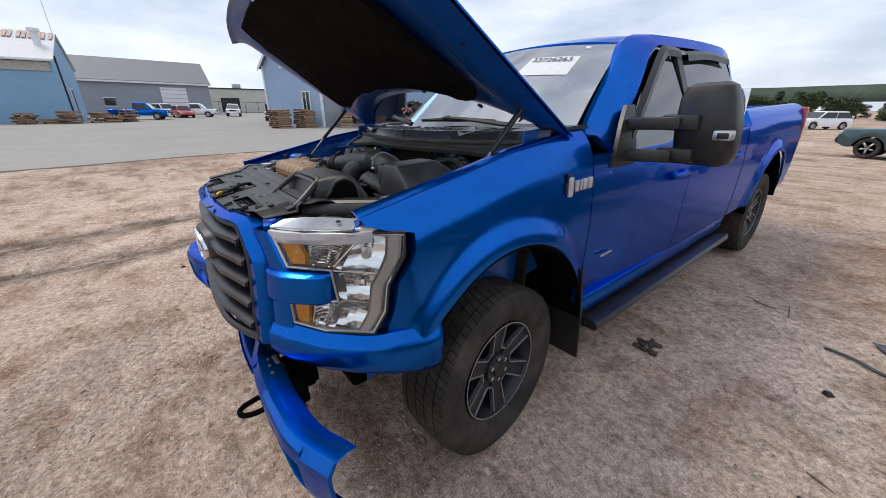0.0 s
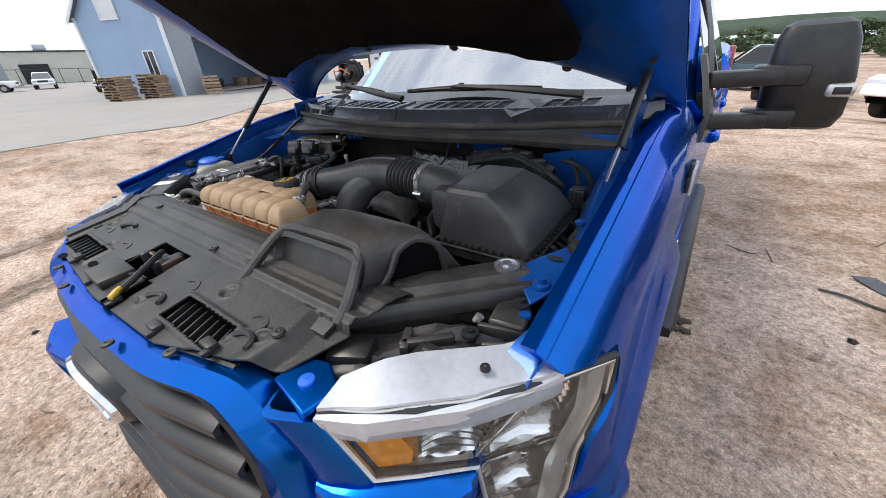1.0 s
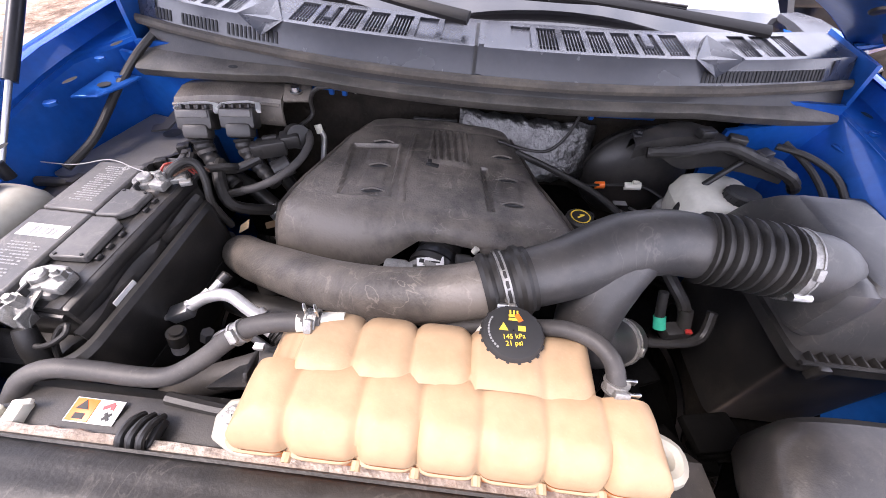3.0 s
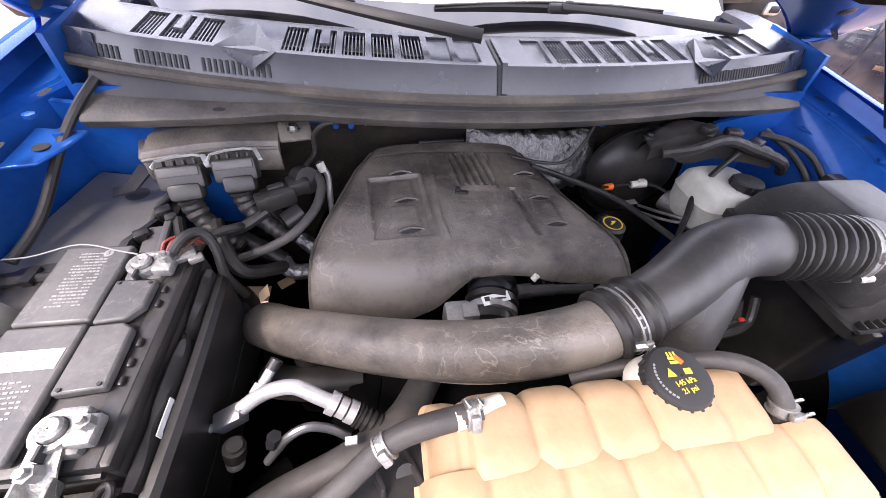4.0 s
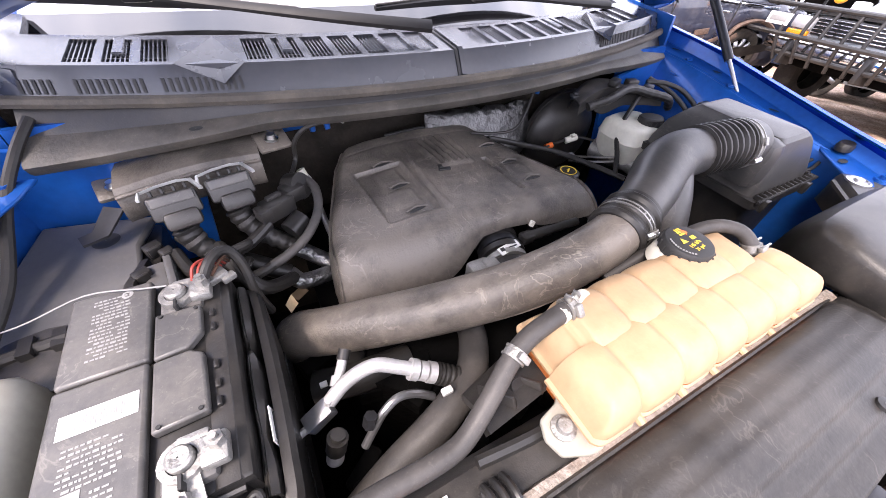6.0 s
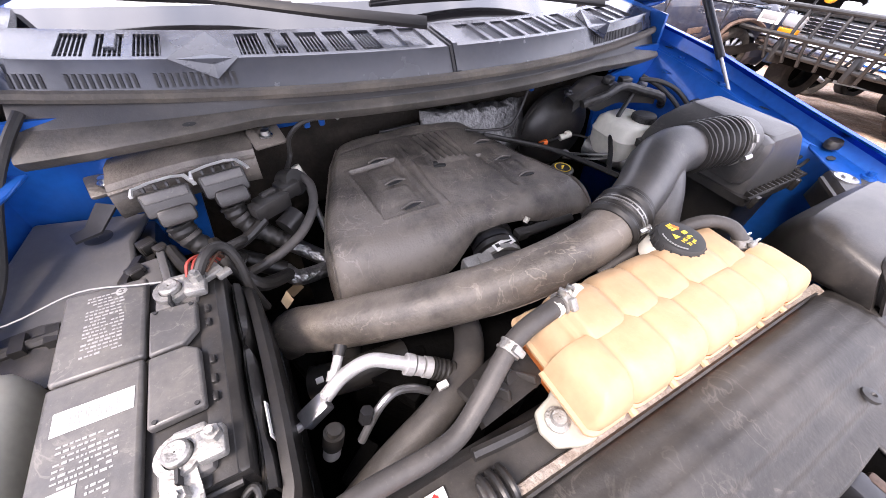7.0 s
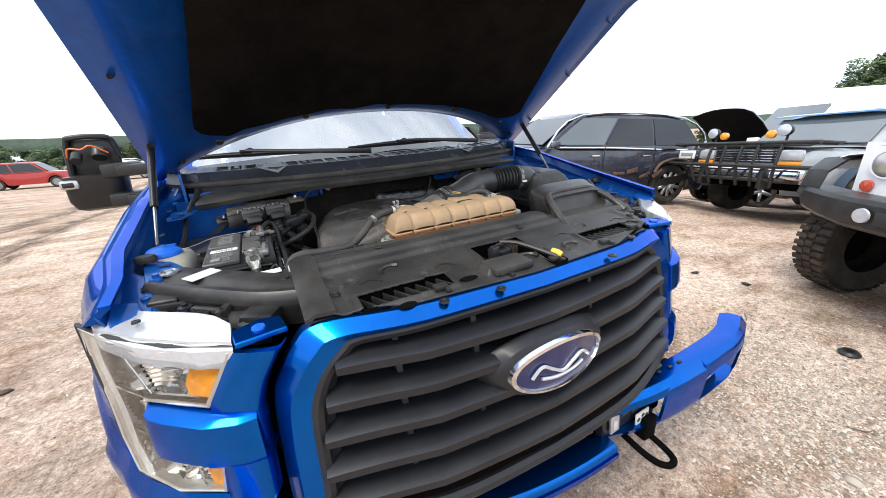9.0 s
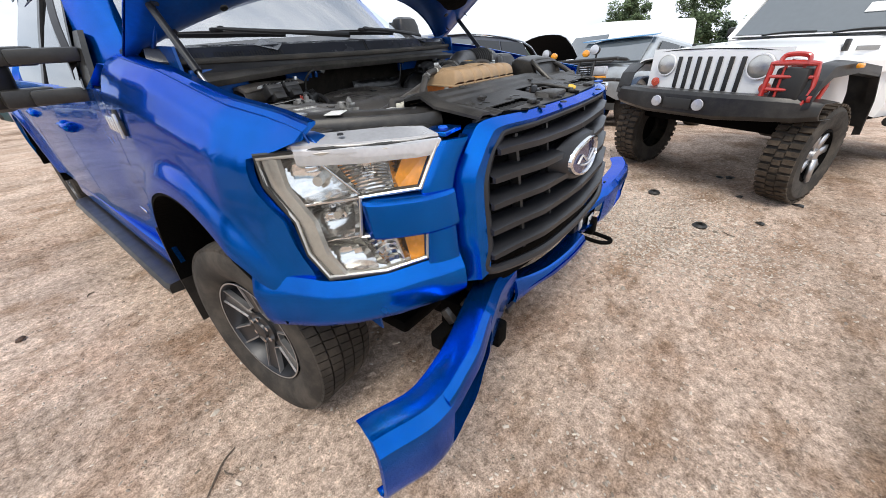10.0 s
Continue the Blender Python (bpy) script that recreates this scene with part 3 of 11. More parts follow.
# ---- the blue pickup: front towards -y, its driver's side at +x ----
truck = thing("pickup_truck", "bright blue crew-cab pickup with raised hood and broken front bumper", "pickup truck")
PLAN_X = [0, .3, .54, .7, .8, .87, .93, .97, 1.0]
PLAN_Y = [-.915, -.90, -.845, -.765, -.68, -.59, -.49, -.40, -.30]


def front_y(x, z):
    return lerp_at(abs(x), PLAN_X, PLAN_Y) + 0.15 * (z - 1.0)


def front_pt(x, z, out=0.0):
    e = 0.01
    sl = (lerp_at(abs(x) + e, PLAN_X, PLAN_Y) - lerp_at(max(0, abs(x) - e), PLAN_X, PLAN_Y)) / (2 * e)
    nrm = Vector((sl, -1, 0)).normalized()
    return Vector((abs(x), front_y(x, z), z)) + nrm * out


def side_x(y, d):
    """Half width of the body at a depth d below its shoulder line."""
    x = lerp_at(d, [0, .015, .05, .12, .25, .4, .7, .9], [.86, .90, .945, .972, .985, .99, .975, .95])
    x -= lerp_at(d, [0, .02, .05, .12], [.004, .020, .034, .031]) * lerp_at(y, [.75, 1.7], [1, 0])
    return min(x, lerp_at(y, PLAN_Y[3:] + [-.1], PLAN_X[3:] + [1.05]))


def top_z(y):
    return lerp_at(y, [-.6, -.2, .1, .45, .7, 4.6], [1.25, 1.325, 1.385, 1.425, 1.43, 1.43])


ARCH_F, ARCH_R = (0.02, 0.54, 0.49), (3.70, 0.54, 0.49)


def arch_z(y, low):
    z = low
    for cy, cz, r in (ARCH_F, ARCH_R):
        if abs(y - cy) < r:
            z = max(z, cz + math.sqrt(r * r - (y - cy) ** 2))
    return z


def flare(y, z):
    b = 0.0
    for cy, cz, r in (ARCH_F, ARCH_R):
        q = math.hypot(y - cy, max(0, z - cz) if z > cz else 0) - r
        if z > 0.5 and q > -0.02:
            b = max(b, 0.030 * math.exp(-(max(0, q) / 0.075) ** 4))
    return b


def body_panel(y0, y1, n, rows=14, ztop=top_z, low=0.56, ystart=None, dtop=0.0):
    ys = [y0 + (y1 - y0) * i / n for i in range(n + 1)]
    out = []
    for i, y in enumerate(ys):
        u = i / n
        zt, zb = ztop(y) - dtop, arch_z(y, low(y) if callable(low) else low)
        col = []
        for k in range(rows + 1):
            v = (k / rows)
            v = v ** 1.5
            z = zt + (zb - zt) * v
            yy = y + ((ystart(z) - y0) * (1 - u) ** 3 if ystart else 0)
            col.append((side_x(yy, top_z(yy) - z) + flare(yy, z), yy, z))
        out.append(col)
    return out


def inward(p):
    return Vector((p[0] - 0.02, p[1], p[2]))


def fender_start(z):
    return lerp_at(z, [.6, .86, .94, 1.03, 1.12, 1.19, 1.22, 1.3], [-.53, -.53, -.50, -.485, -.42, -.41, -.55, -.58])


for side in (1, -1):
    def put(name, b, material, label="", parent=truck, **k):
        if side < 0:
            # the passenger's wing was pushed outwards in the crash
            b = b.flipx()
            b.v = [(x + (.010 + lerp_at(y, [-.46, -.30, .3, .8], [0, .042, .042, .016])) * min(0, max(-1, (x + .72) / .18)), y, z) for x, y, z in b.v]
        return part(name, b, material, parent, label, **k)

    fb = B().slab(body_panel(-.5, .56, 60, 18, low=lambda y: .70 if y < -.3 else .56, ystart=fender_start), inward)
    put("front_fender", fb, "blue", "metallic blue front wing with flared wheel arch")
    put("front_door", B().slab(body_panel(.567, 1.62, 8, 14, ztop=lambda y: 1.315, low=0.56), inward), "blue")
    put("rear_door", B().slab(body_panel(1.627, 2.70, 8, 14, ztop=lambda y: 1.315, low=0.56), inward), "blue")
    put("bed_side", B().slab(body_panel(2.72, 4.62, 60, 14, low=0.58), inward), "blue", "blue cargo bed side")
    # front lower panel, side piece and horn
    def inner_x(z):
        return lerp_at(z, [.7, .88, .97, 1.088, 1.138, 1.191, 1.22], [.630, .630, .627, .619, .600, .569, .548])
    rows = []
    for i in range(33):
        x = .630 + .355 * i / 32
        zl = lerp_at(x, [.55, .63, .8, .96, 1.0], [.775, .775, .74, .69, .69])
        zh = lerp_at(x, [.55, .715, .80, .90, .93, 1.0], [.892, .892, .872, .852, .86, .86])
        rows.append([front_pt(x, zl + (zh - zl) * k, o) for k, o in ((-.06, -.02), (.0, -.003), (.04, .008), (.2, .016), (.45, .020), (.66, .021), (.74, .018), (.82, .011), (.92, .004), (1.0, -.002), (1.0, -.03))])
    put("front_corner_panel", B().slab(rows, lambda p: Vector((p[0] - .004, p[1] + .016, p[2]))), "blue", sharp=50)
    rows = []
    for i in range(17):
        z = .884 + .318 * i / 16
        xa, xb = inner_x(z), lerp_at(z, [.88, .985, 1.096, 1.21], [.716, .706, .703, .640])
        rows.append([front_pt(xa + (xb - xa) * u, z, o) for u, o in ((0, -.03), (0, -.003), (.06, .004), (.3, .007), (.7, .007), (.94, .004), (1.0, -.003), (1.0, -.03))])
    put("lamp_inner_panel", B().slab(rows, lambda p: Vector((p[0] - .002, p[1] + .014, p[2]))), "blue", sharp=50)
    rows = []
    for x, o in [(.622, .010), (.65, .024), (.70, .030), (.76, .030), (.79, .026), (.804, .018), (.812, .004), (.814, -.03)]:
        rows.append([front_pt(x, z, o * k if k > 0 else -.03) for z, k in [(.980, -1), (.983, .8), (.990, 1), (1.03, 1.05), (1.072, 1), (1.080, .6), (1.088, -1)]])
    put("lamp_horn_trim", B().slab(rows, lambda p: Vector((p[0] - .01, p[1] + .03, p[2]))), "blue", sharp=24)
    # headlamp
    lamp = new("headlamp")
    lamp.parent = truck
    tagged(lamp, "clear C-shaped headlamp with amber corner reflectors")
    OUT = [(.643, 1.200), (.750, 1.200), (.849, 1.200), (.935, 1.190), (.936, 1.120), (.913, 1.030), (.911, .940), (.892, .870), (.800, .885), (.715, .905),
           (.704, .985), (.770, .985), (.826, .985), (.812, 1.090), (.750, 1.094), (.702, 1.096)]
    # split into quads across the C
    cells = [[(.643, 1.200), (.702, 1.096), (.750, 1.094), (.750, 1.200)], [(.750, 1.200), (.750, 1.094), (.812, 1.090), (.849, 1.200)],
             [(.849, 1.200), (.812, 1.090), (.913, 1.060), (.935, 1.190)], [(.812, 1.090), (.826, .985), (.911, .960), (.913, 1.060)],
             [(.826, .985), (.800, .885), (.892, .870), (.911, .960)], [(.770, .985), (.760, .894), (.800, .885), (.826, .985)],
             [(.704, .985), (.715, .905), (.760, .894), (.770, .985)]]

    def lamp_sheet(out):
        b = B()
        for q in cells:
            rr = []
            for i in range(7):
                u = i / 6
                a = [q[0][k] + (q[1][k] - q[0][k]) * u for k in (0, 1)]
                c = [q[3][k] + (q[2][k] - q[3][k]) * u for k in (0, 1)]
                rr.append([front_pt(a[0] + (c[0] - a[0]) * j / 6, a[1] + (c[1] - a[1]) * j / 6, out) for j in range(7)])
            b.grid(rr)
        return b
    put("lens", lamp_sheet(0.004), "lens", parent=lamp).visible_shadow = False
    def facets(q, out, nu, nv, rib, skew=0.0):
        """A cell's back wall, stepped into ribs like a lamp reflector."""
        b = B()
        rr = []
        for i in range(nu * 2 + 1):
            u = i / (nu * 2)
            row = []
            for j in range(nv * 2 + 1):
                v = j / (nv * 2)
                a = [q[0][k] + (q[1][k] - q[0][k]) * u for k in (0, 1)]
                c = [q[3][k] + (q[2][k] - q[3][k]) * u for k in (0, 1)]
                d = out + (rib if (i + (1 if skew else 0) * j) % 2 else 0) - .030 * math.sin(math.pi * v) ** .7 * math.sin(math.pi * u) ** .7
                row.append(front_pt(a[0] + (c[0] - a[0]) * v, a[1] + (c[1] - a[1]) * v, d))
            rr.append(row)
        return b.grid(rr)
    for q, nu, nv, rib in zip(cells, (10, 14, 12, 10, 8, 7, 8), (2, 9, 3, 3, 3, 2, 2), (.004, .0022, .007, .006, .006, .005, .004)):
        put("reflector", facets(q, -.022, nu, nv, rib, q[0][0] > .8), "reflector", parent=lamp, sharp=12)
    for a, c, wd in (((.812, 1.09), (.868, 1.19), .0035), ((.815, 1.083), (.915, 1.062), .009), ((.822, .985), (.905, .962), .005), ((.76, .886), (.77, .98), .003)):
        p, q = front_pt(*a, -.010), front_pt(*c, -.010)
        put("divider", B().tube([p, p.lerp(q, .5), q], wd, n=8, flat=.5), "chrome", parent=lamp)
    # small inner mirrors and the bulbs
    for x, z, w, h in ((.88, 1.155, .030, .018), (.79, 1.165, .022, .030), (.868, 1.03, .030, .022)):
        put("inner_mirror", B().box(front_pt(x, z, -.034), (w, .012, h), .004, Matrix.Rotation(radians(38), 4, "Z")), "chrome", parent=lamp)
    for x, z, rad in ((.875, 1.125, .013), (.86, 1.035, .010), (.81, .925, .011)):
        p, q = front_pt(x, z, -.026), front_pt(x, z, -.06)
        put("bulb", B().cyl(p, q, rad, 12), "lampgrey", parent=lamp)
    # satin band down the lamp's outer edge
    edge = [(.931, 1.188), (.931, 1.120), (.909, 1.030), (.906, .940), (.889, .878)]
    put("outer_band", B().slab([[front_pt(x - w, z, o) for w, o in ((0, -.004), (.004, .0015), (.020, .0015), (.024, -.006))] for x, z in edge], lambda p: Vector((p[0], p[1] + .004, p[2]))), "lampgrey", parent=lamp, label="satin grey band along the lamp's edge")
    ring = [front_pt(x, z, 0.0) for x, z in OUT] + [front_pt(*OUT[0], 0.0)]
    put("bezel", B().tube(ring, 0.0055, n=6, steps=1, caps=False), "lampgrey", parent=lamp)
    put("seal", B().tube([front_pt(x, z, -.004) + Vector(((x - .80) * .045, 0, (z - 1.03) * .05)) for x, z in OUT + OUT[:1]], 0.006, n=6, steps=1, caps=False), "inkblack", parent=lamp)
    wallb = B().grid([[front_pt(x, z, 0.0) for x, z in OUT + OUT[:1]], [front_pt(x, z, -.055) for x, z in OUT + OUT[:1]]])
    put("shell", wallb, "lampgrey", parent=lamp)
    # hazy flange on top, going back over the lamp
    rows = []
    for i in range(33):
        x = .636 + .252 * i / 32
        y0 = front_y(x, 1.2)
        dep = lerp_at(x, [.63, .665, .70, .82, .86, .90], [.05, .10, .12, .11, .05, .012])
        rows.append([(x, y0 + dep * k - .004, z) for k, z in [(-.03, 1.192), (-.005, 1.207), (.14, 1.211), (.15, 1.219), (.96, 1.233), (1.0, 1.226)]])
    put("lamp_top", B().slab(rows, (0, 0, -.02)), "lampwhite", parent=lamp, label="hazy white top edge of the lamp", sharp=18)
    put("top_groove", B().tube([(x, front_y(x, 1.2) + .010, 1.213) for x in [.65 + .24 * i / 8 for i in range(9)]], .0022, n=6), "lampgrey", parent=lamp)
    put("top_nub", B().spin([(.008, 0), (.007, .004), (.001, .005)], 12, Matrix.Translation((.80, front_y(.80, 1.2) + .05, 1.233))), "gunmetal", parent=lamp)
    for pts in ([(.655, 1.19), (.715, 1.19), (.745, 1.125), (.742, 1.102), (.705, 1.102)], [(.71, .978), (.752, .978), (.748, .895), (.72, .9)]):
        n_ = len(pts)
        f_ = [front_pt(x, z, -.012) for x, z in pts]
        k_ = [front_pt(x, z, -.03) for x, z in pts]
        put("amber_reflector", B().add(f_ + k_, [tuple(range(n_)), tuple(range(n_, 2 * n_))[::-1]] + [(i, (i + 1) % n_, n_ + (i + 1) % n_, n_ + i) for i in range(n_)]), "amber", parent=lamp)
    # wheel-arch lining, the arch's shade painted in as near black
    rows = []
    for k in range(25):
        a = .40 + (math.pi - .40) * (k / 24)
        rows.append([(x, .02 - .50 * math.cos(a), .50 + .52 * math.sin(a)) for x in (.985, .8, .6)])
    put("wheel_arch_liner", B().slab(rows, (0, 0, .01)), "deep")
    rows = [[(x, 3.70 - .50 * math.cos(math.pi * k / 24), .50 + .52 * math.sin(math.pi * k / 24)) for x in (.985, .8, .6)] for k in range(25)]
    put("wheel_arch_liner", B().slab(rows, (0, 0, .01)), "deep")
    # inner wing: ledge, apron and strut tower
    rows = []
    for y in [-.56 + 1.02 * i / 16 for i in range(17)]:
        zt = top_z(y)
        lg = (lerp_at(y, [-.5, -.30, -.2, -.05, .1, .3], [.818, .814, .808, .792, .784, .778]) if side > 0 else lerp_at(y, [-.5, -.36, -.30, .16, .26], [.79, .80, .845, .848, .80]))
        rows.append([(.872, y, zt - .004), (.866, y, zt - .02), (.858, y, zt - .040), (.852, y, zt - .044), (lg + .006, y, zt - .046), (lg, y, zt - .052), (lg - (.022 if side > 0 and y > -.22 else .006), y, zt - .10), (lg - (.05 if side > 0 and y > -.22 else .012), y, zt - .22), (min(.78, lg - .03), y, zt - .45), (.745, y, zt - .70)])
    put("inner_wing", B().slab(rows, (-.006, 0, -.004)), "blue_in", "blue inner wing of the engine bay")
    # running board
    rows = []
    for y in (.62, .66, 1.6, 2.6, 2.66):
        k = .5 if y in (.62, 2.66) else 1
        rows.append([(.90, y, .44), (.96, y, .455), (1.03 - .02 * (1 - k), y, .45), (1.045 - .03 * (1 - k), y, .43), (1.03, y, .40), (.92, y, .39)])
    put("running_board", B().grid(rows, close=True).grid([[Vector(p) for p in rows[0][:3]], [Vector(p) for p in rows[0][:2:-1]]]).grid([[Vector(p) for p in rows[-1][:3]], [Vector(p) for p in rows[-1][:2:-1]]]), "black", "black textured running board")
    put("rocker", B().box((.93, 1.63, .53), (.06, 2.1, .10), .02), "blue")
    # mud flap
    put("mud_flap", B().slab([[(.70, .50, .78), (.985, .50, .78)], [(.70, .52, .5), (.985, .53, .5)], [(.72, .55, .22), (.97, .56, .22)]], (0, .012, 0)), "rubber")
    # cab side above the belt
    pil = [(.905, .62, 1.40), (.80, .70, 1.425), (.735, 1.0, 1.70), (.67, 1.22, 1.865), (.66, 1.6, 1.90), (.66, 2.3, 1.90), (.67, 2.68, 1.86), (.76, 2.72, 1.60), (.86, 2.715, 1.42)]
    inn = [(.955, .74, 1.315), (.90, .86, 1.38), (.845, 1.10, 1.62), (.785, 1.32, 1.80), (.77, 1.6, 1.825), (.775, 2.25, 1.815), (.79, 2.50, 1.76), (.85, 2.56, 1.55), (.955, 2.58, 1.315)]
    mid = [(.93, .66, 1.36), (.86, .76, 1.415), (.80, 1.04, 1.68), (.735, 1.27, 1.855), (.725, 1.6, 1.885), (.73, 2.3, 1.88), (.74, 2.62, 1.83), (.82, 2.67, 1.58), (.93, 2.68, 1.36)]
    put("cab_frame", B().slab([smooth_path(pil, 4), smooth_path(mid, 4), smooth_path(inn, 4)], (-.03, 0, -.01)), "blue", "blue cab pillars and roof rail")
    put("cab_corner", B().slab([[(.985, 2.58, 1.315), (.955, 2.58, 1.32)], [(.985, 2.715, 1.315), (.93, 2.68, 1.38)], [(.93, 2.718, 1.42), (.86, 2.715, 1.42)]], (-.02, -.0, 0)), "blue")
    put("centre_pillar", B().slab([[(.965, 1.60, 1.315), (.965, 1.67, 1.315)], [(.88, 1.60, 1.55), (.88, 1.67, 1.55)], [(.785, 1.58, 1.815), (.785, 1.65, 1.815)]], (-.03, 0, 0)), "black")
    for ya, yb, yc, yd in ((.80, 1.60, 1.58, 1.33), (1.67, 2.55, 2.46, 1.65)):
        rr = []
        for j in range(5):
            v = j / 4
            xx = .958 - .19 * v ** 1.1
            z = 1.31 + .50 * v
            a = ya + (yd - ya) * v
            b2 = yb + (yc - yb) * v
            rr.append([(xx, a + (b2 - a) * i / 4, z) for i in range(5)])
        put("side_window", B().slab(rr, (-.006, 0, 0)), "darkglass", "dark tinted side window")
    # smoked window deflectors
    for y0, y1, y2 in ((.86, 1.36, 1.60), (1.68, 1.74, 2.42)):
        pts = [(.93, y0, 1.40), (.885, y0 + .2, 1.58), (.80, y1, 1.795), (.79, (y1 + y2) / 2, 1.82), (.79, y2, 1.815)]
        if y0 > 1:
            pts = [(.80, y0, 1.80), (.79, (y0 + y2) / 2, 1.82), (.795, y2, 1.80)]
        pp = smooth_path(pts, 5)
        put("window_deflector", B().slab([pp, [p + Vector((.022, .012, -.022)) for p in pp], [p + Vector((.026, .024, -.055)) for p in pp]], (-.004, 0, 0)), "smoke", "smoked plastic window deflector")
    for y in (1.45, 2.50):
        put("door_handle", B().box((1.0, y, 1.115), (.035, .2, .035), .014).box((.985, y - .07, 1.115), (.03, .04, .05), .01).box((.985, y + .07, 1.115), (.03, .04, .05), .01), "blue")
    put("side_moulding", B().box((.964, .745, .795), (.008, .11, .014), .003), "chrome")
    put("door_badge", B().box((.955, .45, 1.200), (.012, .21, .05), .003).box((.956, .37, 1.220), (.012, .03, .085), .003), "black", "dark emblem plate on the wing")
    for yb, wb, hb in ((.37, .03, .085), (.415, .025, .05), (.445, .012, .05), (.475, .03, .05), (.515, .03, .05)):
        put("badge_letter", B().box((.963, yb, 1.207), (.012, wb, hb), .004), "lampwhite")
    put("tail_lamp", B().box((.955, 4.60, 1.21), (.08, .06, .36), .02), "redpaint")

# roof, windscreen and rear of the cab
rows = []
for i in range(13):
    y = 1.10 + 1.62 * i / 12
    z = lerp_at(i / 12, [0, .15, .5, .85, 1], [1.885, 1.925, 1.945, 1.935, 1.90])
    hw = lerp_at(i / 12, [0, .1, 1], [.655, .665, .672])
    rows.append([(hw * k, y + (0.12 * k * k if i == 0 else 0.06 * k * k if i == 1 else 0), z - .045 * abs(k) ** 2.5) for k in [j / 8 - 1 for j in range(17)]])
part("roof", B().slab(rows, (0, 0, -.03)), "blue", truck)
rows = []
for j in range(13):
    v = j / 12
    row = []
    for i in range(17):
        k = i / 8 - 1
        hw = .80 + (.655 - .80) * v
        row.append((hw * k, .41 + .20 * k * k + (.70 - .08 * k * k) * v, 1.455 - .03 * k * k + (.43 - .015 * k * k) * v + .02 * math.sin(math.pi * v)))
    rows.append(row)
wind = part("windscreen", B().grid(rows), "glass", truck, "windscreen reflecting the overcast sky")
wind.visible_shadow = False
part("cab_back", B().box((0, 2.70, 1.22), (1.6, .03, 1.3), .01, taper=.80), "blue", truck)
part("dashboard", B().box((0, .95, 1.28), (1.5, .55, .22), .06), "interior", truck)
part("cab_floor", B().box((0, 1.7, .62), (1.8, 2.0, .08), .02), "interior", truck)
for x in (-.42, .42):
    for y in (1.65, 2.45):
        part("cab_seat", B().box((x, y, .95), (.52, .5, .2), .06).box((x, y + .28, 1.3), (.5, .16, .7), .06).box((x, y + .3, 1.70), (.26, .1, .18), .04), "interior", truck)
part("bed_floor", B().box((0, 3.68, .85), (1.75, 1.86, .05), .01), "black", truck)
part("tailgate", B().box((0, 4.62, 1.12), (1.7, .06, .58), .02), "blue", truck)
# the underside's shade is carried by its near-black colour
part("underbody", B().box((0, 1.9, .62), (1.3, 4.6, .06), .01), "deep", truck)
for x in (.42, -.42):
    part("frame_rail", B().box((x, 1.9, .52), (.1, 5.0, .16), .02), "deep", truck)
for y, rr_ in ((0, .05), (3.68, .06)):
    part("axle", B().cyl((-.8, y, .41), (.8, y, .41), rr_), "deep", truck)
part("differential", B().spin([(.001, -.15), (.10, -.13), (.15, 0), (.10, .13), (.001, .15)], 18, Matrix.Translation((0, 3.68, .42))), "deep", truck)


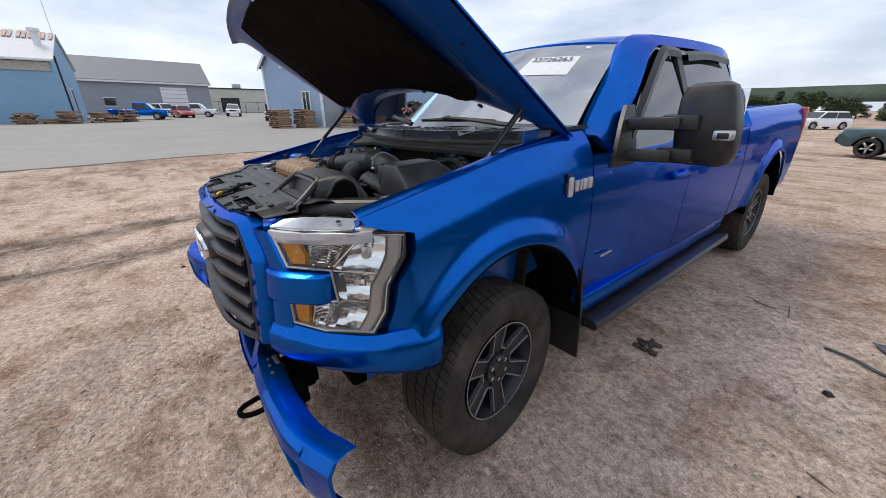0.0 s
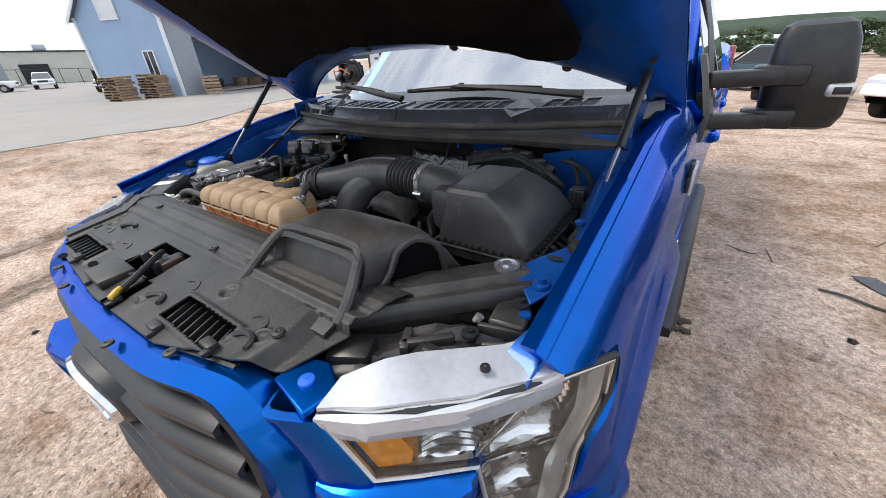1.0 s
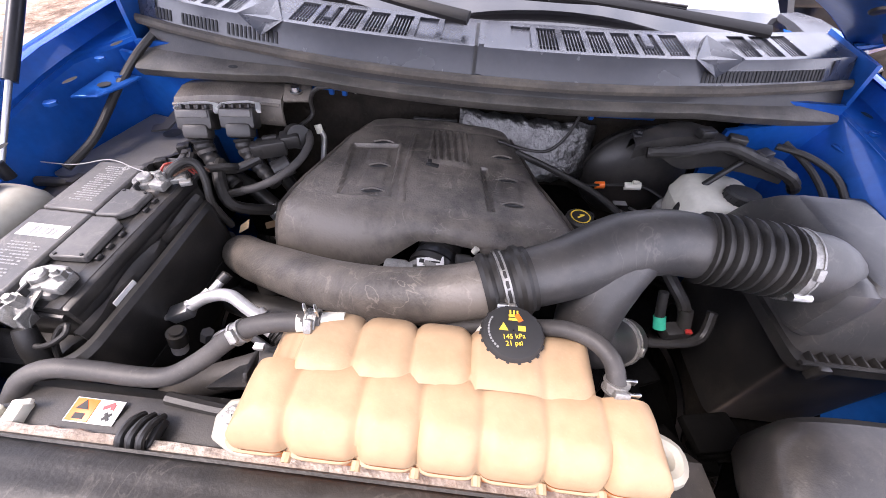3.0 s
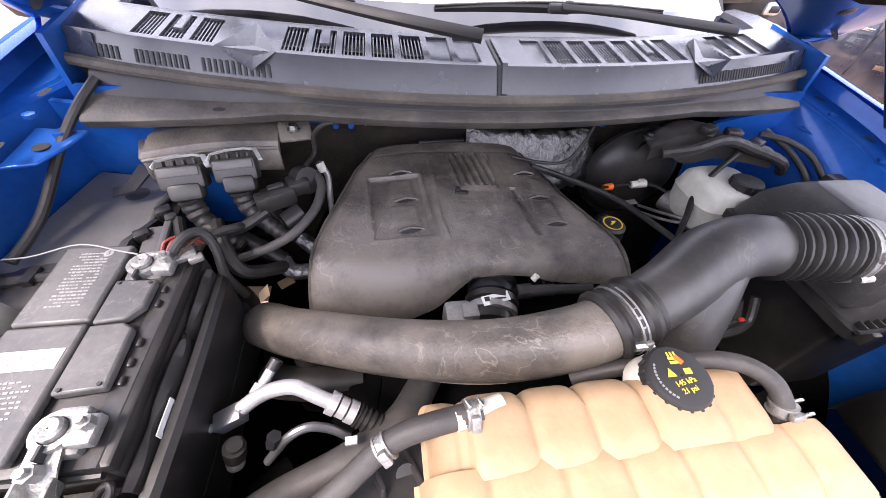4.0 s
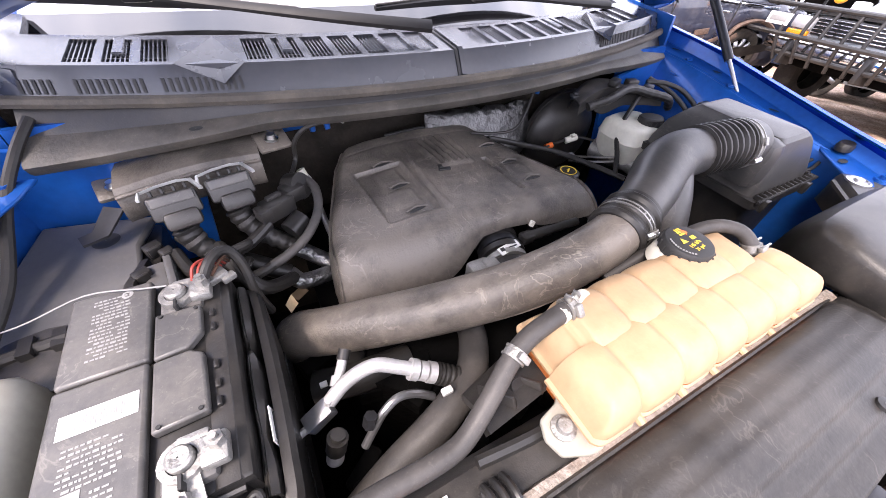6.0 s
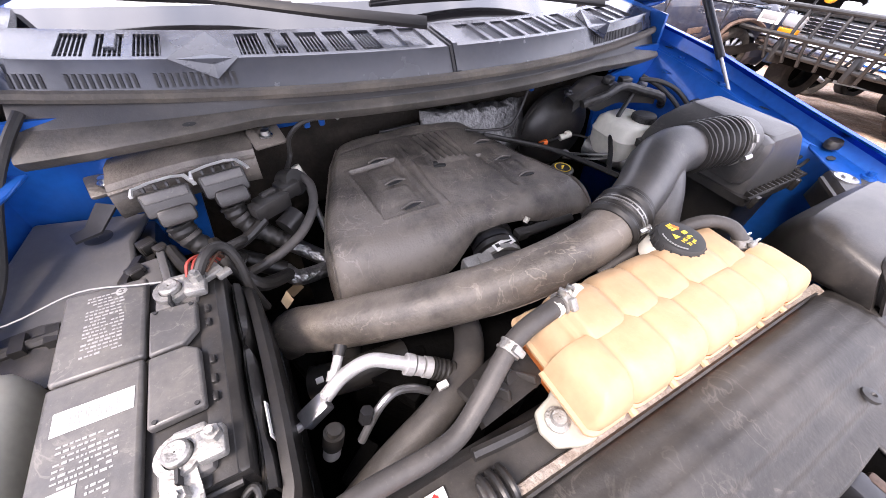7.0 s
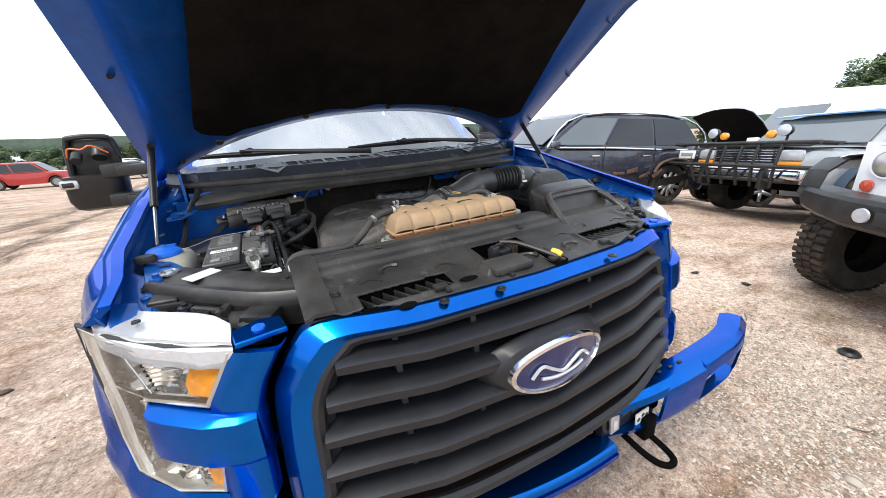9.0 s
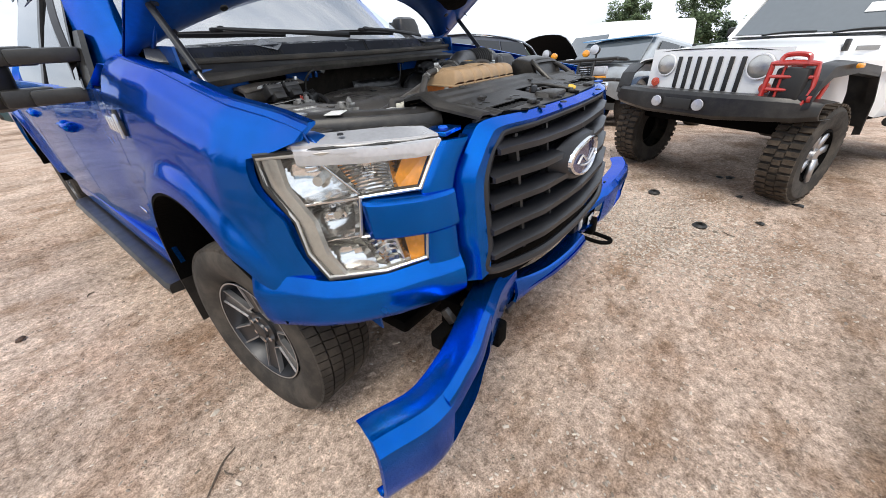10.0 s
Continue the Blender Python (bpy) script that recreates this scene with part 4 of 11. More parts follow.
# wheels
def build_wheel(parent, R=.405, W=.275, rim=.242):
    tread_n = 68
    prof = [(rim - .005, W * .36), (rim + .02, W * .43), (rim + .06, W * .485), (R - .06, W * .5), (R - .025, W * .47), (R - .012, W * .43), (R - .010, 0),
            (R - .012, -W * .43), (R - .025, -W * .47), (R - .06, -W * .5), (rim + .06, -W * .485), (rim + .02, -W * .43), (rim - .005, -W * .36)]
    part("tyre", B().spin(prof, 64), "tyre", parent, "all-season tyre dusty with dry mud")
    # tread blocks in five ribs
    tb = B()
    for rib, (h0, h1, skew) in enumerate([(.125, .086, .25), (.078, .030, .5), (.023, -.023, .5), (-.030, -.078, .5), (-.086, -.125, .25)]):
        for k in range(tread_n):
            a0 = 2 * math.pi * (k + .5 * (rib % 2)) / tread_n
            a1 = a0 + 2 * math.pi / tread_n * .88
            s = skew * 2 * math.pi / tread_n
            vs = []
            for rad in (R - .014, R):
                for h, da in ((h0, s), (h1, 0)):
                    for a in (a0, a1):
                        drop = .008 if abs(h) > .12 else 0
                        vs.append(((rad - drop) * math.cos(a + da), (rad - drop) * math.sin(a + da), h))
            tb.add(vs, [(4, 5, 7, 6), (0, 4, 6, 2), (1, 3, 7, 5), (0, 1, 5, 4), (2, 6, 7, 3)])
    part("tread", tb, "tyre", parent, sharp=30)
    part("rim", B().spin([(rim - .002, W * .40), (rim - .004, W * .408), (rim - .010, W * .405), (rim - .016, W * .34), (rim - .04, W * .1), (rim - .045, -W * .35), (rim, -W * .4)], 48), "gunmetal", parent, "dark grey alloy rim")
    part("rim_lip", B().spin([(rim - .003, W * .409), (rim - .006, W * .412), (rim - .009, W * .407)], 48), "alu", parent)
    part("rim_back", B().spin([(rim - .045, -.01), (.12, -.02), (.002, -.02)], 32), "deep", parent)
    def polar(rad, off, h, a):
        c, sn = math.cos(a), math.sin(a)
        return (rad * c - off * sn, rad * sn + off * c, h)
    for k in range(6):
        a = 2 * math.pi * k / 6
        rows = []
        for rad, hw, h in ((.05, .030, W * .27), (.09, .034, W * .30), (.16, .038, W * .335), (rim - .014, .043, W * .375)):
            rows.append([polar(rad, o, hh, a) for o, hh in ((-hw, h - .05), (-hw, h - .002), (-hw * .8, h - .006), (hw * .8, h - .006), (hw, h - .002), (hw, h - .05))])
        spoke = part("spoke", B().grid(rows), "gunmetal", parent)
        for sg in (-1, 1):
            rows = []
            for rad, hw, h in ((.098, .0335, W * .304), (.16, .038, W * .336), (rim - .012, .043, W * .377)):
                rows.append([polar(rad, sg * o, hh, a) for o, hh in ((hw + .0015, h - .02), (hw + .001, h + .001), (hw - .005, h + .001), (hw - .006, h - .006))])
            part("machined_edge", B().grid(rows), "alu", spoke)
        mid = a + math.pi / 6
        p0, p1 = Vector(polar(.098, .0335, W * .304, a)), Vector(polar(.098, -.0335, W * .304, a + math.pi / 3))
        part("machined_edge", B().slab([[p0, p1], [p0 * .94 + Vector((0, 0, W * .304 * .06)), p1 * .94 + Vector((0, 0, W * .304 * .06))]], (0, 0, -.02)), "alu", spoke)
    hub = B().spin([(.075, W * .22), (.072, W * .31), (.04, W * .325), (.036, W * .36), (.03, W * .365), (.001, W * .365)], 24)
    part("hub_cap", hub, "gunmetal", parent)
    for k in range(6):
        a = 2 * math.pi * k / 6
        part("wheel_nut", B().cyl((.056 * math.cos(a), .056 * math.sin(a), W * .30), (.056 * math.cos(a), .056 * math.sin(a), W * .35), .011, 6), "chrome", parent)


for x, y, steer in ((1, 0, 6), (-1, 0, 6), (1, 3.68, 0), (-1, 3.68, 0)):
    w = new("wheel")
    w.parent = truck
    tagged(w, "six-spoke alloy wheel with dusty black tyre")
    if x == 1 and y == 0:
        build_wheel(w)
        first_wheel = w
    else:
        for c in first_wheel.children:
            k = c.copy()
            scene.collection.objects.link(k)
            k.parent = w
            for d in c.children:
                e = d.copy()
                scene.collection.objects.link(e)
                e.parent = k
    w.matrix_basis = Matrix.Translation((x * (.835 if y else .815 if x > 0 else .850), y, .405)) @ Matrix.Rotation(radians(steer), 4, "Z") @ Matrix.Rotation(radians(90 * x), 4, "Y")

# raised hood
HOOD = 0.69


def hood_pt(k, v, drop=0.0):
    """k across from -1 to 1, v from the rear edge to the front, drop below the skin."""
    hw = .90 - .03 * v
    y0 = .195 + .245 * abs(k) ** 2.2
    y = y0 + (-.53 + .07 * abs(k) ** 4 - y0) * v
    z = 1.49 + HOOD * (.42 - y) - .06 * abs(k) ** 2.5 - .07 * max(0, (v - .86) / .14) ** 2
    return Vector((hw * k, y, z)) + Vector((0, -.57, -.82)) * drop


KS = [j / 12 - 1 for j in range(25)]
VS = [0, .03, .1, .25, .4, .55, .7, .82, .9, .95, 1.0]
part("hood", B().slab([[hood_pt(k, v) for k in KS] for v in VS], lambda p: Vector(p) + Vector((0, .01, -.015))), "blue", truck, "raised bright blue hood")
# inner panel: raised blue border, with the matted liner inside
def hood_in(k, v):
    e = min(1 - abs(k), v * 1.1, (1 - v) * 1.1)
    return hood_pt(k, v) + Vector((0, -.006, -.018)) + Vector((0, -.4, -.9)) * lerp_at(e, [0, .03, .08, .16, .22, .3], [0, .008, .034, .045, .032, .026])
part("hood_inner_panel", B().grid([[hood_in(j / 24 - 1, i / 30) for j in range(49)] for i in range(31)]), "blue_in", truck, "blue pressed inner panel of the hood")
rows = []
for i in range(21):
    v = .17 + .72 * i / 20
    hwk = lerp_at(i / 20, [0, .06, .15, .6, .9, 1], [.66, .74, .77, .70, .66, .60])
    rows.append([hood_pt(hwk * (j / 12 - 1), v) + Vector((0, -.04, -.085)) + Vector((0, 0, .012 * noise.noise((j * .5, i * .6, 3)))) for j in range(25)])
part("hood_liner", B().slab(rows, (0, .012, .02)), "liner", truck, "grimy black sound-proofing mat under the hood")
part("hood_latch_loop", B().tube([hood_pt(-.04, .95) + Vector((0, 0, -.05)), hood_pt(-.03, .95) + Vector((0, -.02, -.10)), hood_pt(.03, .95) + Vector((0, -.02, -.10)), hood_pt(.04, .95) + Vector((0, 0, -.05))], .005), "silver", truck)
for s, top, bot in ((1, (.819, .235, 1.557), (.801, -.068, 1.269)), (-1, (-.84, .18, 1.55), (-.845, -.13, 1.26))):
    st = new("hood_strut")
    st.parent = truck
    tagged(st, "black gas strut holding the hood")
    a, b2 = Vector(top), Vector(bot)
    mid = a.lerp(b2, .63)
    part("cylinder", B().cyl(a, mid, .0115), "gunmetal", st)
    part("rod", B().cyl(mid, b2, .005), "alu", st)
    part("ball_joint", B().cyl(b2 + Vector((0, 0, .012)), b2 - Vector((0, 0, .02)), .011), "gunmetal", st)
    part("hood_hinge", B().tube([(s * .80, .42, 1.36), (s * .815, .40, 1.42), (s * .82, .30, 1.47), (s * .81, .2, 1.56)], .014, n=8, flat=.5), "blue_in", truck)

# grille: frame, five bars, emblem
gp = [(.0, 1.228), (.3, 1.229), (.49, 1.228), (.545, 1.195), (.580, 1.138), (.600, 1.088), (.609, .97), (.612, .88), (.610, .78)]
gi = [(.0, 1.197), (.3, 1.195), (.425, 1.192), (.455, 1.176), (.492, 1.138), (.516, 1.090), (.528, 1.03), (.535, .88), (.545, .80)]
pts_o, pts_m, pts_i = [], [], []
for (a, b2), (c, d) in zip(gp, gi):
    pts_o.append(front_pt(a, b2, -.02)), pts_m.append(front_pt((a * .55 + c * .45), (b2 * .5 + d * .5), .008)), pts_i.append(front_pt(c, d, -.004))
rear = [Vector((p.x, p.y + .018, p.z - .003)) for p in pts_o]
part("grille_surround", B().slab([smooth_path(q, 5) for q in (rear, pts_o, pts_m, pts_i)], (0, .02, -.004)).mirror(), "blue", truck, "blue painted grille surround")
# near-black backing paints in the shade between the bars
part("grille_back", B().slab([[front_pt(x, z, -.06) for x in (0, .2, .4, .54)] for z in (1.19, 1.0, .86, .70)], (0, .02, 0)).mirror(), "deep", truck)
for k, z in enumerate((1.145, 1.073, 1.0, .925, .85)):
    hw = lerp_at(z, [.8, .93, 1.03, 1.09, 1.16], [.545, .53, .515, .50, .468])
    rows = []
    for i in range(15):
        x = hw * i / 14
        dz = .010 if x < .12 else .010 * max(0, 1 - (x - .12) / .3)
        h = .0185 if x < hw - .02 else .016
        rows.append([front_pt(x, z - dz + a * h, o) for a, o in [(1, -.045), (.95, -.004), (.45, .014), (-.5, .012), (-.95, -.016), (-.8, -.05)]])
    part("grille_bar", B().slab(rows, (0, .01, 0)).mirror(), "grille", truck)
part("grille_border", B().slab([smooth_path([front_pt(c, d, -.006) for c, d in gi], 4), smooth_path([front_pt(c - (.030 if c > .3 else .0), d - (.012 if c < .46 else 0), -.035) for c, d in gi], 4)], (0, .01, 0)).mirror(), "grille", truck)
part("grille_frame", B().tube([front_pt(c, d, -.015) for c, d in gi] + [front_pt(.3, .775, -.01), front_pt(0, .77, -.01)], .016, n=8).mirror(), "grille", truck)
for x in (-.36, -.18, .18, .36):
    rib = B().slab([[front_pt(abs(x) + e, z, -.03) for e in (-.006, .006)] for z in (1.17, .98, .80)], (0, .03, 0))
    part("grille_rib", rib if x > 0 else rib.flipx(), "black", truck)
emb = new("oval_emblem")
emb.parent = truck
tagged(emb, "dark blue oval emblem with chrome rim")


def oval(rx, rz, y, n=40, bow=.012):
    return [(rx * math.cos(2 * math.pi * i / n), y + bow * (rx * math.cos(2 * math.pi * i / n) / .13) ** 2, 1.034 + rz * math.sin(2 * math.pi * i / n)) for i in range(n)]


part("emblem_base", B().grid([oval(.19, .085, -.900), oval(.165, .078, -.930), oval(.14, .066, -.938), oval(.001, .001, -.941)], close=True), "grille", emb)
part("chrome_rim", B().grid([oval(.142, .068, -.931), oval(.138, .065, -.948), oval(.128, .058, -.950), oval(.125, .056, -.942)], close=True), "chrome", emb)
part("blue_face", B().grid([oval(.127, .058, -.943), oval(.001, .001, -.946)], close=True), mat("emblem_blue", (.01, .02, .11), .25, .3, .1, 20, coat=1), emb)
for pts in ([(-.086, 1.022), (-.060, 1.046), (-.030, 1.030), (.0, 1.016), (.030, 1.030), (.060, 1.044), (.086, 1.026)], [(-.060, 1.014), (-.020, 1.006), (.030, 1.008), (.064, 1.018)]):
    part("pale_flourish", B().tube([(x, -.9475 + .012 * (x / .13) ** 2, z) for x, z in pts], .0042, n=6), "lampwhite", emb)

for k, v in ((.93, .25), (.93, .55), (-.93, .25), (-.93, .55), (.90, .80), (-.90, .80), (.86, .10), (-.86, .10)):
    p = hood_in(k, v)
    part("hood_slot", B().spin([(.016, 0), (.001, .0005)], 14, Matrix.Translation(p + Vector((0, -.003, -.003))) @ Matrix.Rotation(radians(35), 4, "X") @ Matrix.Diagonal((.6, 1.3, -1, 1))), "inkblack", truck)
for k in (-.78, -.40, 0, .40, .78):
    p = hood_pt(k * .9, .14) + Vector((0, -.035, -.075))
    part("liner_pin", B().spin([(.014, 0), (.012, -.004), (.001, -.005)], 12, Matrix.Translation(p) @ Matrix.Rotation(radians(-35), 4, "X")), "black", truck)

# ---- broken front bumper, still hanging from the chassis ----
def bumper_skin(secs):
    rows = []
    xs = smooth_path([(s[0], s[1], 0) for s in secs], 5)
    zt = smooth_path([(s[2], s[3], 0) for s in secs], 5)
    for i, (a, c) in enumerate(zip(xs, zt)):
        t = (xs[min(len(xs) - 1, i + 1)] - xs[max(0, i - 1)]).normalized()
        nrm = Vector((t.y, -t.x, 0))
        if nrm.y > 0:
            nrm = -nrm
        top, bot = c.x, c.y
        base = Vector((a.x, a.y, 0))
        h = top - bot
        rows.append([base + nrm * o + Vector((0, 0, z)) for o, z in
                     [(-.075, top - .012), (-.05, top - .002), (-.014, top - .004), (-.004, top - .016), (.004, top - .05), (.006, bot + h * .5), (-.002, bot + h * .22), (-.022, bot + .01), (-.05, bot)]])
    return rows


bumper = new("front_bumper")
bumper.parent = truck
tagged(bumper, "bent blue steel bumper torn loose at both ends")
END_L = [(.30, -.855, .665, .50), (.46, -.900, .695, .49), (.62, -.918, .712, .485), (.80, -.922, .72, .485), (.98, -.912, .724, .49), (1.08, -.885, .727, .492), (1.15, -.845, .728, .497)]
END_R = [(-.32, -.845, .69, .50), (-.46, -.87, .72, .50), (-.58, -.91, .735, .49), (-.78, -.982, .74, .485), (-.95, -1.014, .742, .49), (-1.04, -1.0, .745, .495), (-1.12, -.958, .745, .505)]


def bumper_run(secs, x0, x1, f0, f1, proud=0.0, n=12):
    """A stretch of the bumper's pressed skin; f0 and f1 are its lower and upper edge as shares of the height."""
    ks = [abs(q[0]) for q in secs]
    sg = 1 if secs[0][0] > 0 else -1

    def at(x, i):
        d = .05
        return sum(lerp_at(min(max(x + o, ks[0]), ks[-1]), ks, [q[i] for q in secs]) for o in (-d, -d / 2, 0, d / 2, d)) / 5
    rows = []
    for k in range(n + 1):
        x = x0 + (x1 - x0) * k / n
        t = Vector((sg * .02, at(x + .01, 1) - at(x - .01, 1), 0)).normalized()
        nrm = Vector((t.y, -t.x, 0))
        nrm = nrm if nrm.y < 0 else -nrm
        top, bot = at(x, 2), at(x, 3)
        z0, z1 = bot + (top - bot) * f0, bot + (top - bot) * f1
        base = Vector((sg * x, at(x, 1), 0)) + nrm * proud
        wob = .0015 * noise.noise((x * 11, sg * 3, 1))

        def face(z):
            f = (z - bot) / (top - bot)
            return lerp_at(f, [0, .10, .28, .78, .93, 1], [-.040, -.020, -.004, .004, -.001, -.022]) + wob
        prof = []
        if f1 > .99:
            prof += [(-.085, top - .010), (-.060, top - .001), (-.024, top)]
        else:
            prof += [(face(z1) - .030, z1 + .001)]
        prof += [(face(z1 + (z0 - z1) * q / 8), z1 + (z0 - z1) * q / 8) for q in range(9)]
        prof += [(-.060, bot) if f0 < .01 else (face(z0) - .030, z0 - .001)]
        rows.append([base + nrm * o + Vector((0, 0, z)) for o, z in prof])
    return B().slab(rows, lambda p: Vector((p[0], p[1] + .010, p[2] - .003)))


for secs, inner, solid_, hole in ((END_L, (.30, .545), (.535, .745), (.735, 1.045)), (END_R, None, (.32, .645), (.635, .945))):
    tip_ = abs(secs[-1][0])
    for nm, x0, x1, f0, f1, pr in (("bumper_face", *solid_, 0, 1, .001), ("bumper_tip", hole[1] - .01, tip_, 0, 1, .001), ("upper_rail", *hole, .76, 1, 0), ("lower_rail", *hole, 0, .24, 0)):
        part(nm, bumper_run(secs, x0, x1, f0, f1, pr), "blue", bumper, sharp=24)
    if inner:
        part("upper_rail", bumper_run(secs, *inner, .80, 1, 0), "blue", bumper, sharp=24)
        part("lower_rail", bumper_run(secs, *inner, 0, .26, 0), "blue", bumper, sharp=24)
    # slanted plastic pocket behind part of the fog lamp's hole
    part("fog_lamp_pocket", bumper_run(secs, hole[0] - .01, hole[0] + (hole[1] - hole[0]) * .72, .12, .88, -.045), "black", bumper, "dusty black fog lamp pocket")
    for k in range(3):
        x = solid_[0] + .03 + .05 * k
        y = lerp_at(x, [abs(q[0]) for q in secs], [q[1] for q in secs]) + .055
        z = lerp_at(x, [abs(q[0]) for q in secs], [q[2] for q in secs])
        part("rail_slot", B().box((x * (1 if secs is END_L else -1), y, z + .001), (.018, .010, .003), .001), "inkblack", bumper)
secs = [(-.33, -.86, .64, .50), (-.22, -.87, .60, .505), (-.05, -.89, .565, .505), (.15, -.905, .555, .50), (.32, -.905, .555, .495)]
part("bumper_centre", B().slab(bumper_skin(secs), (0, .012, -.004)), "blue", bumper, "creased lower band of the bumper")
for s in (1, -1):
    part("tow_hook" if s > 0 else "tow_hook_stub", B().tube([(s * .44, -.80, .48), (s * .44, -.93 + .08 * (s < 0), .465), (s * .46, -.985 + .13 * (s < 0), .465), (s * .50, -.985 + .13 * (s < 0), .465), (s * .52, -.93 + .08 * (s < 0), .465), (s * .52, -.80, .48)], .011), "deep", bumper)
    part("bumper_bracket", B().box((s * .55, -.78, .60), (.09, .16, .12), .01).box((s * .66, -.80, .62), (.16, .05, .06), .008).box((s * .5, -.80, .52), (.06, .2, .09), .01), "deep", bumper)
    random.seed(5 + s)
    for k in range(16):
        part("broken_mounting", B().box((s * random.uniform(.35, .70), -.84 + random.uniform(-.02, .05), random.uniform(.5, .70)), (random.uniform(.02, .07), random.uniform(.02, .05), random.uniform(.015, .05)), .004, Matrix.Rotation(random.uniform(0, 3), 4, "X")), "black", bumper)
part("bumper_opening", B().box((.42, -.838, .60), (.24, .03, .12), .01), "black", bumper)
part("module_label", B().box((.345, -.862, .598), (.042, .010, .078), .003, Matrix.Rotation(-.12, 4, "Y")), "alubright", bumper, "scuffed aluminium bracket")
part("bracket_print", B().box((.345, -.868, .592), (.018, .003, .036), .001, Matrix.Rotation(-.12, 4, "Y")), "white", bumper)
part("module_plate", B().box((.478, -.872, .566), (.066, .006, .052), .002, Matrix.Rotation(-.1, 4, "Y")), "white", bumper)
for dx, dz in ((-.020, -.002), (.0, .010), (.0, -.016), (.020, .002)):
    part("module_hole", B().cyl((.478 + dx, -.8755, .566 + dz), (.478 + dx, -.874, .566 + dz), .0085, 12), "inkblack", bumper)
rg = B()
for i in range(8):
    rg.box((-.24 + .02 * i, -.80 + .02 * math.sin(i), .66 + .01 * math.cos(2 * i)), (.03, .05, .02), .004, Matrix.Rotation(i, 4, "Y"))
part("snapped_bracket", rg, "deep", bumper)
part("lower_valance", B().slab([[(x, -.80 + .1 * abs(x), .74) for x in (-.56, -.2, .2, .56)], [(x, -.74, .62) for x in (-.5, -.2, .2, .5)]], (0, .03, 0)), "deep", truck)
for s in (1, -1):
    b = B().slab([[(.36, -.70, .73), (.62, -.62, .73)], [(.42, -.62, .60), (.62, -.57, .62)], [(.54, -.57, .50), (.60, -.55, .52)]], (0, .01, 0))
    part("splash_shield", b if s > 0 else b.flipx(), "deep", truck, "torn hanging plastic splash shield")

# ---- towing mirrors ----
for s in (1, -1):
    mir = new("towing_mirror")
    mir.parent = truck
    tagged(mir, "extended black towing mirror" if s > 0 else "black towing mirror with its cover torn off and wires showing")

    def mp(name, b, material, label=""):
        if name not in ("mirror_base", "upper_arm", "lower_arm"):
            b = b.moved(Matrix.Translation((.015 if s > 0 else .06, .085, 0)))
        return part(name, b if s > 0 else b.flipx(), material, mir, label)
    mp("mirror_base", B().slab([[(.955, .70, 1.245), (.972, .88, 1.245)], [(.962, .72, 1.33), (.965, .90, 1.33)], [(.93, .80, 1.44), (.93, .93, 1.44)], [(.90, .88, 1.52), (.90, .96, 1.52)]], (-.02, 0, 0)), "black")
    mp("upper_arm", B().box((1.03, .90, 1.435), (.22, .075, .055), .012, Matrix.Rotation(radians(14), 4, "Z")).box((1.13, .955, 1.437), (.16, .09, .068), .014), "black")
    mp("lower_arm", B().box((1.03, .88, 1.29), (.20, .07, .055), .012, Matrix.Rotation(radians(16), 4, "Z")).box((1.13, .945, 1.292), (.16, .085, .068), .014), "black")
    rows = []
    for z, x0, x1, y0, y1 in [(1.245, 1.13, 1.28, .905, .96), (1.258, 1.10, 1.31, .88, .99), (1.30, 1.085, 1.325, .86, 1.01), (1.42, 1.075, 1.32, .85, 1.02), (1.54, 1.08, 1.295, .86, 1.01), (1.585, 1.095, 1.275, .88, .99), (1.60, 1.12, 1.25, .91, .96)]:
        if s < 0 and z > 1.50:
            continue
        rr = []
        for i in range(24):
            a = 2 * math.pi * i / 24
            c, sn = math.cos(a), math.sin(a)
            e = .45
            rr.append(((x0 + x1) / 2 + (x1 - x0) / 2 * math.copysign(abs(c) ** e, c), (y0 + y1) / 2 + (y1 - y0) / 2 * math.copysign(abs(sn) ** e, sn), z))
        rows.append(rr)
    b = B().grid(rows, close=True)
    b.f.append(tuple(range(24))[::-1])
    k = len(b.v) - 24
    b.f.append(tuple(range(k, k + 24)))
    mp("mirror_head", b, "black")
    mp("mirror_lamp", B().box((1.285, .868, 1.385), (.075, .05, .045), .012), "lampgrey")
    mp("mirror_lamp_window", B().box((1.288, .846, 1.385), (.045, .012, .024), .004), "gunmetal")
    mp("mirror_glass", B().box((1.2, 1.022, 1.42), (.2, .006, .3), .002), "chrome")
    if s < 0:
        mp("open_frame", B().tube([(1.09, .97, 1.50), (1.10, .97, 1.575), (1.13, .96, 1.60), (1.25, .96, 1.60), (1.28, .97, 1.57), (1.30, .97, 1.42)], .014, n=8).box((1.19, .99, 1.5), (.2, .02, .18), .005).cyl((1.15, .90, 1.50), (1.15, .93, 1.54), .03).cyl((1.24, .89, 1.49), (1.24, .93, 1.52), .022), "black", "bare frame of the mirror")
        mp("loose_wire", B().tube([(1.11, .90, 1.52), (1.16, .87, 1.56), (1.2, .87, 1.545), (1.25, .88, 1.55), (1.27, .9, 1.51)], .004, n=6), "orange")

def screen_pt(k, v, off=0.0):
    hw = .80 + (.655 - .80) * v
    return Vector((hw * k, .41 + .20 * k * k + (.70 - .08 * k * k) * v, 1.455 - .03 * k * k + (.43 - .015 * k * k) * v + .02 * math.sin(math.pi * v))) + Vector((0, -.5, .86)) * off


part("glass_border", B().slab([[screen_pt(j / 12 - 1, v, .0025) for j in range(25)] for v in (-.15, -.07, .0, .02)], (0, .0005, -.001)), "frit", truck, "black border along the foot of the windscreen")

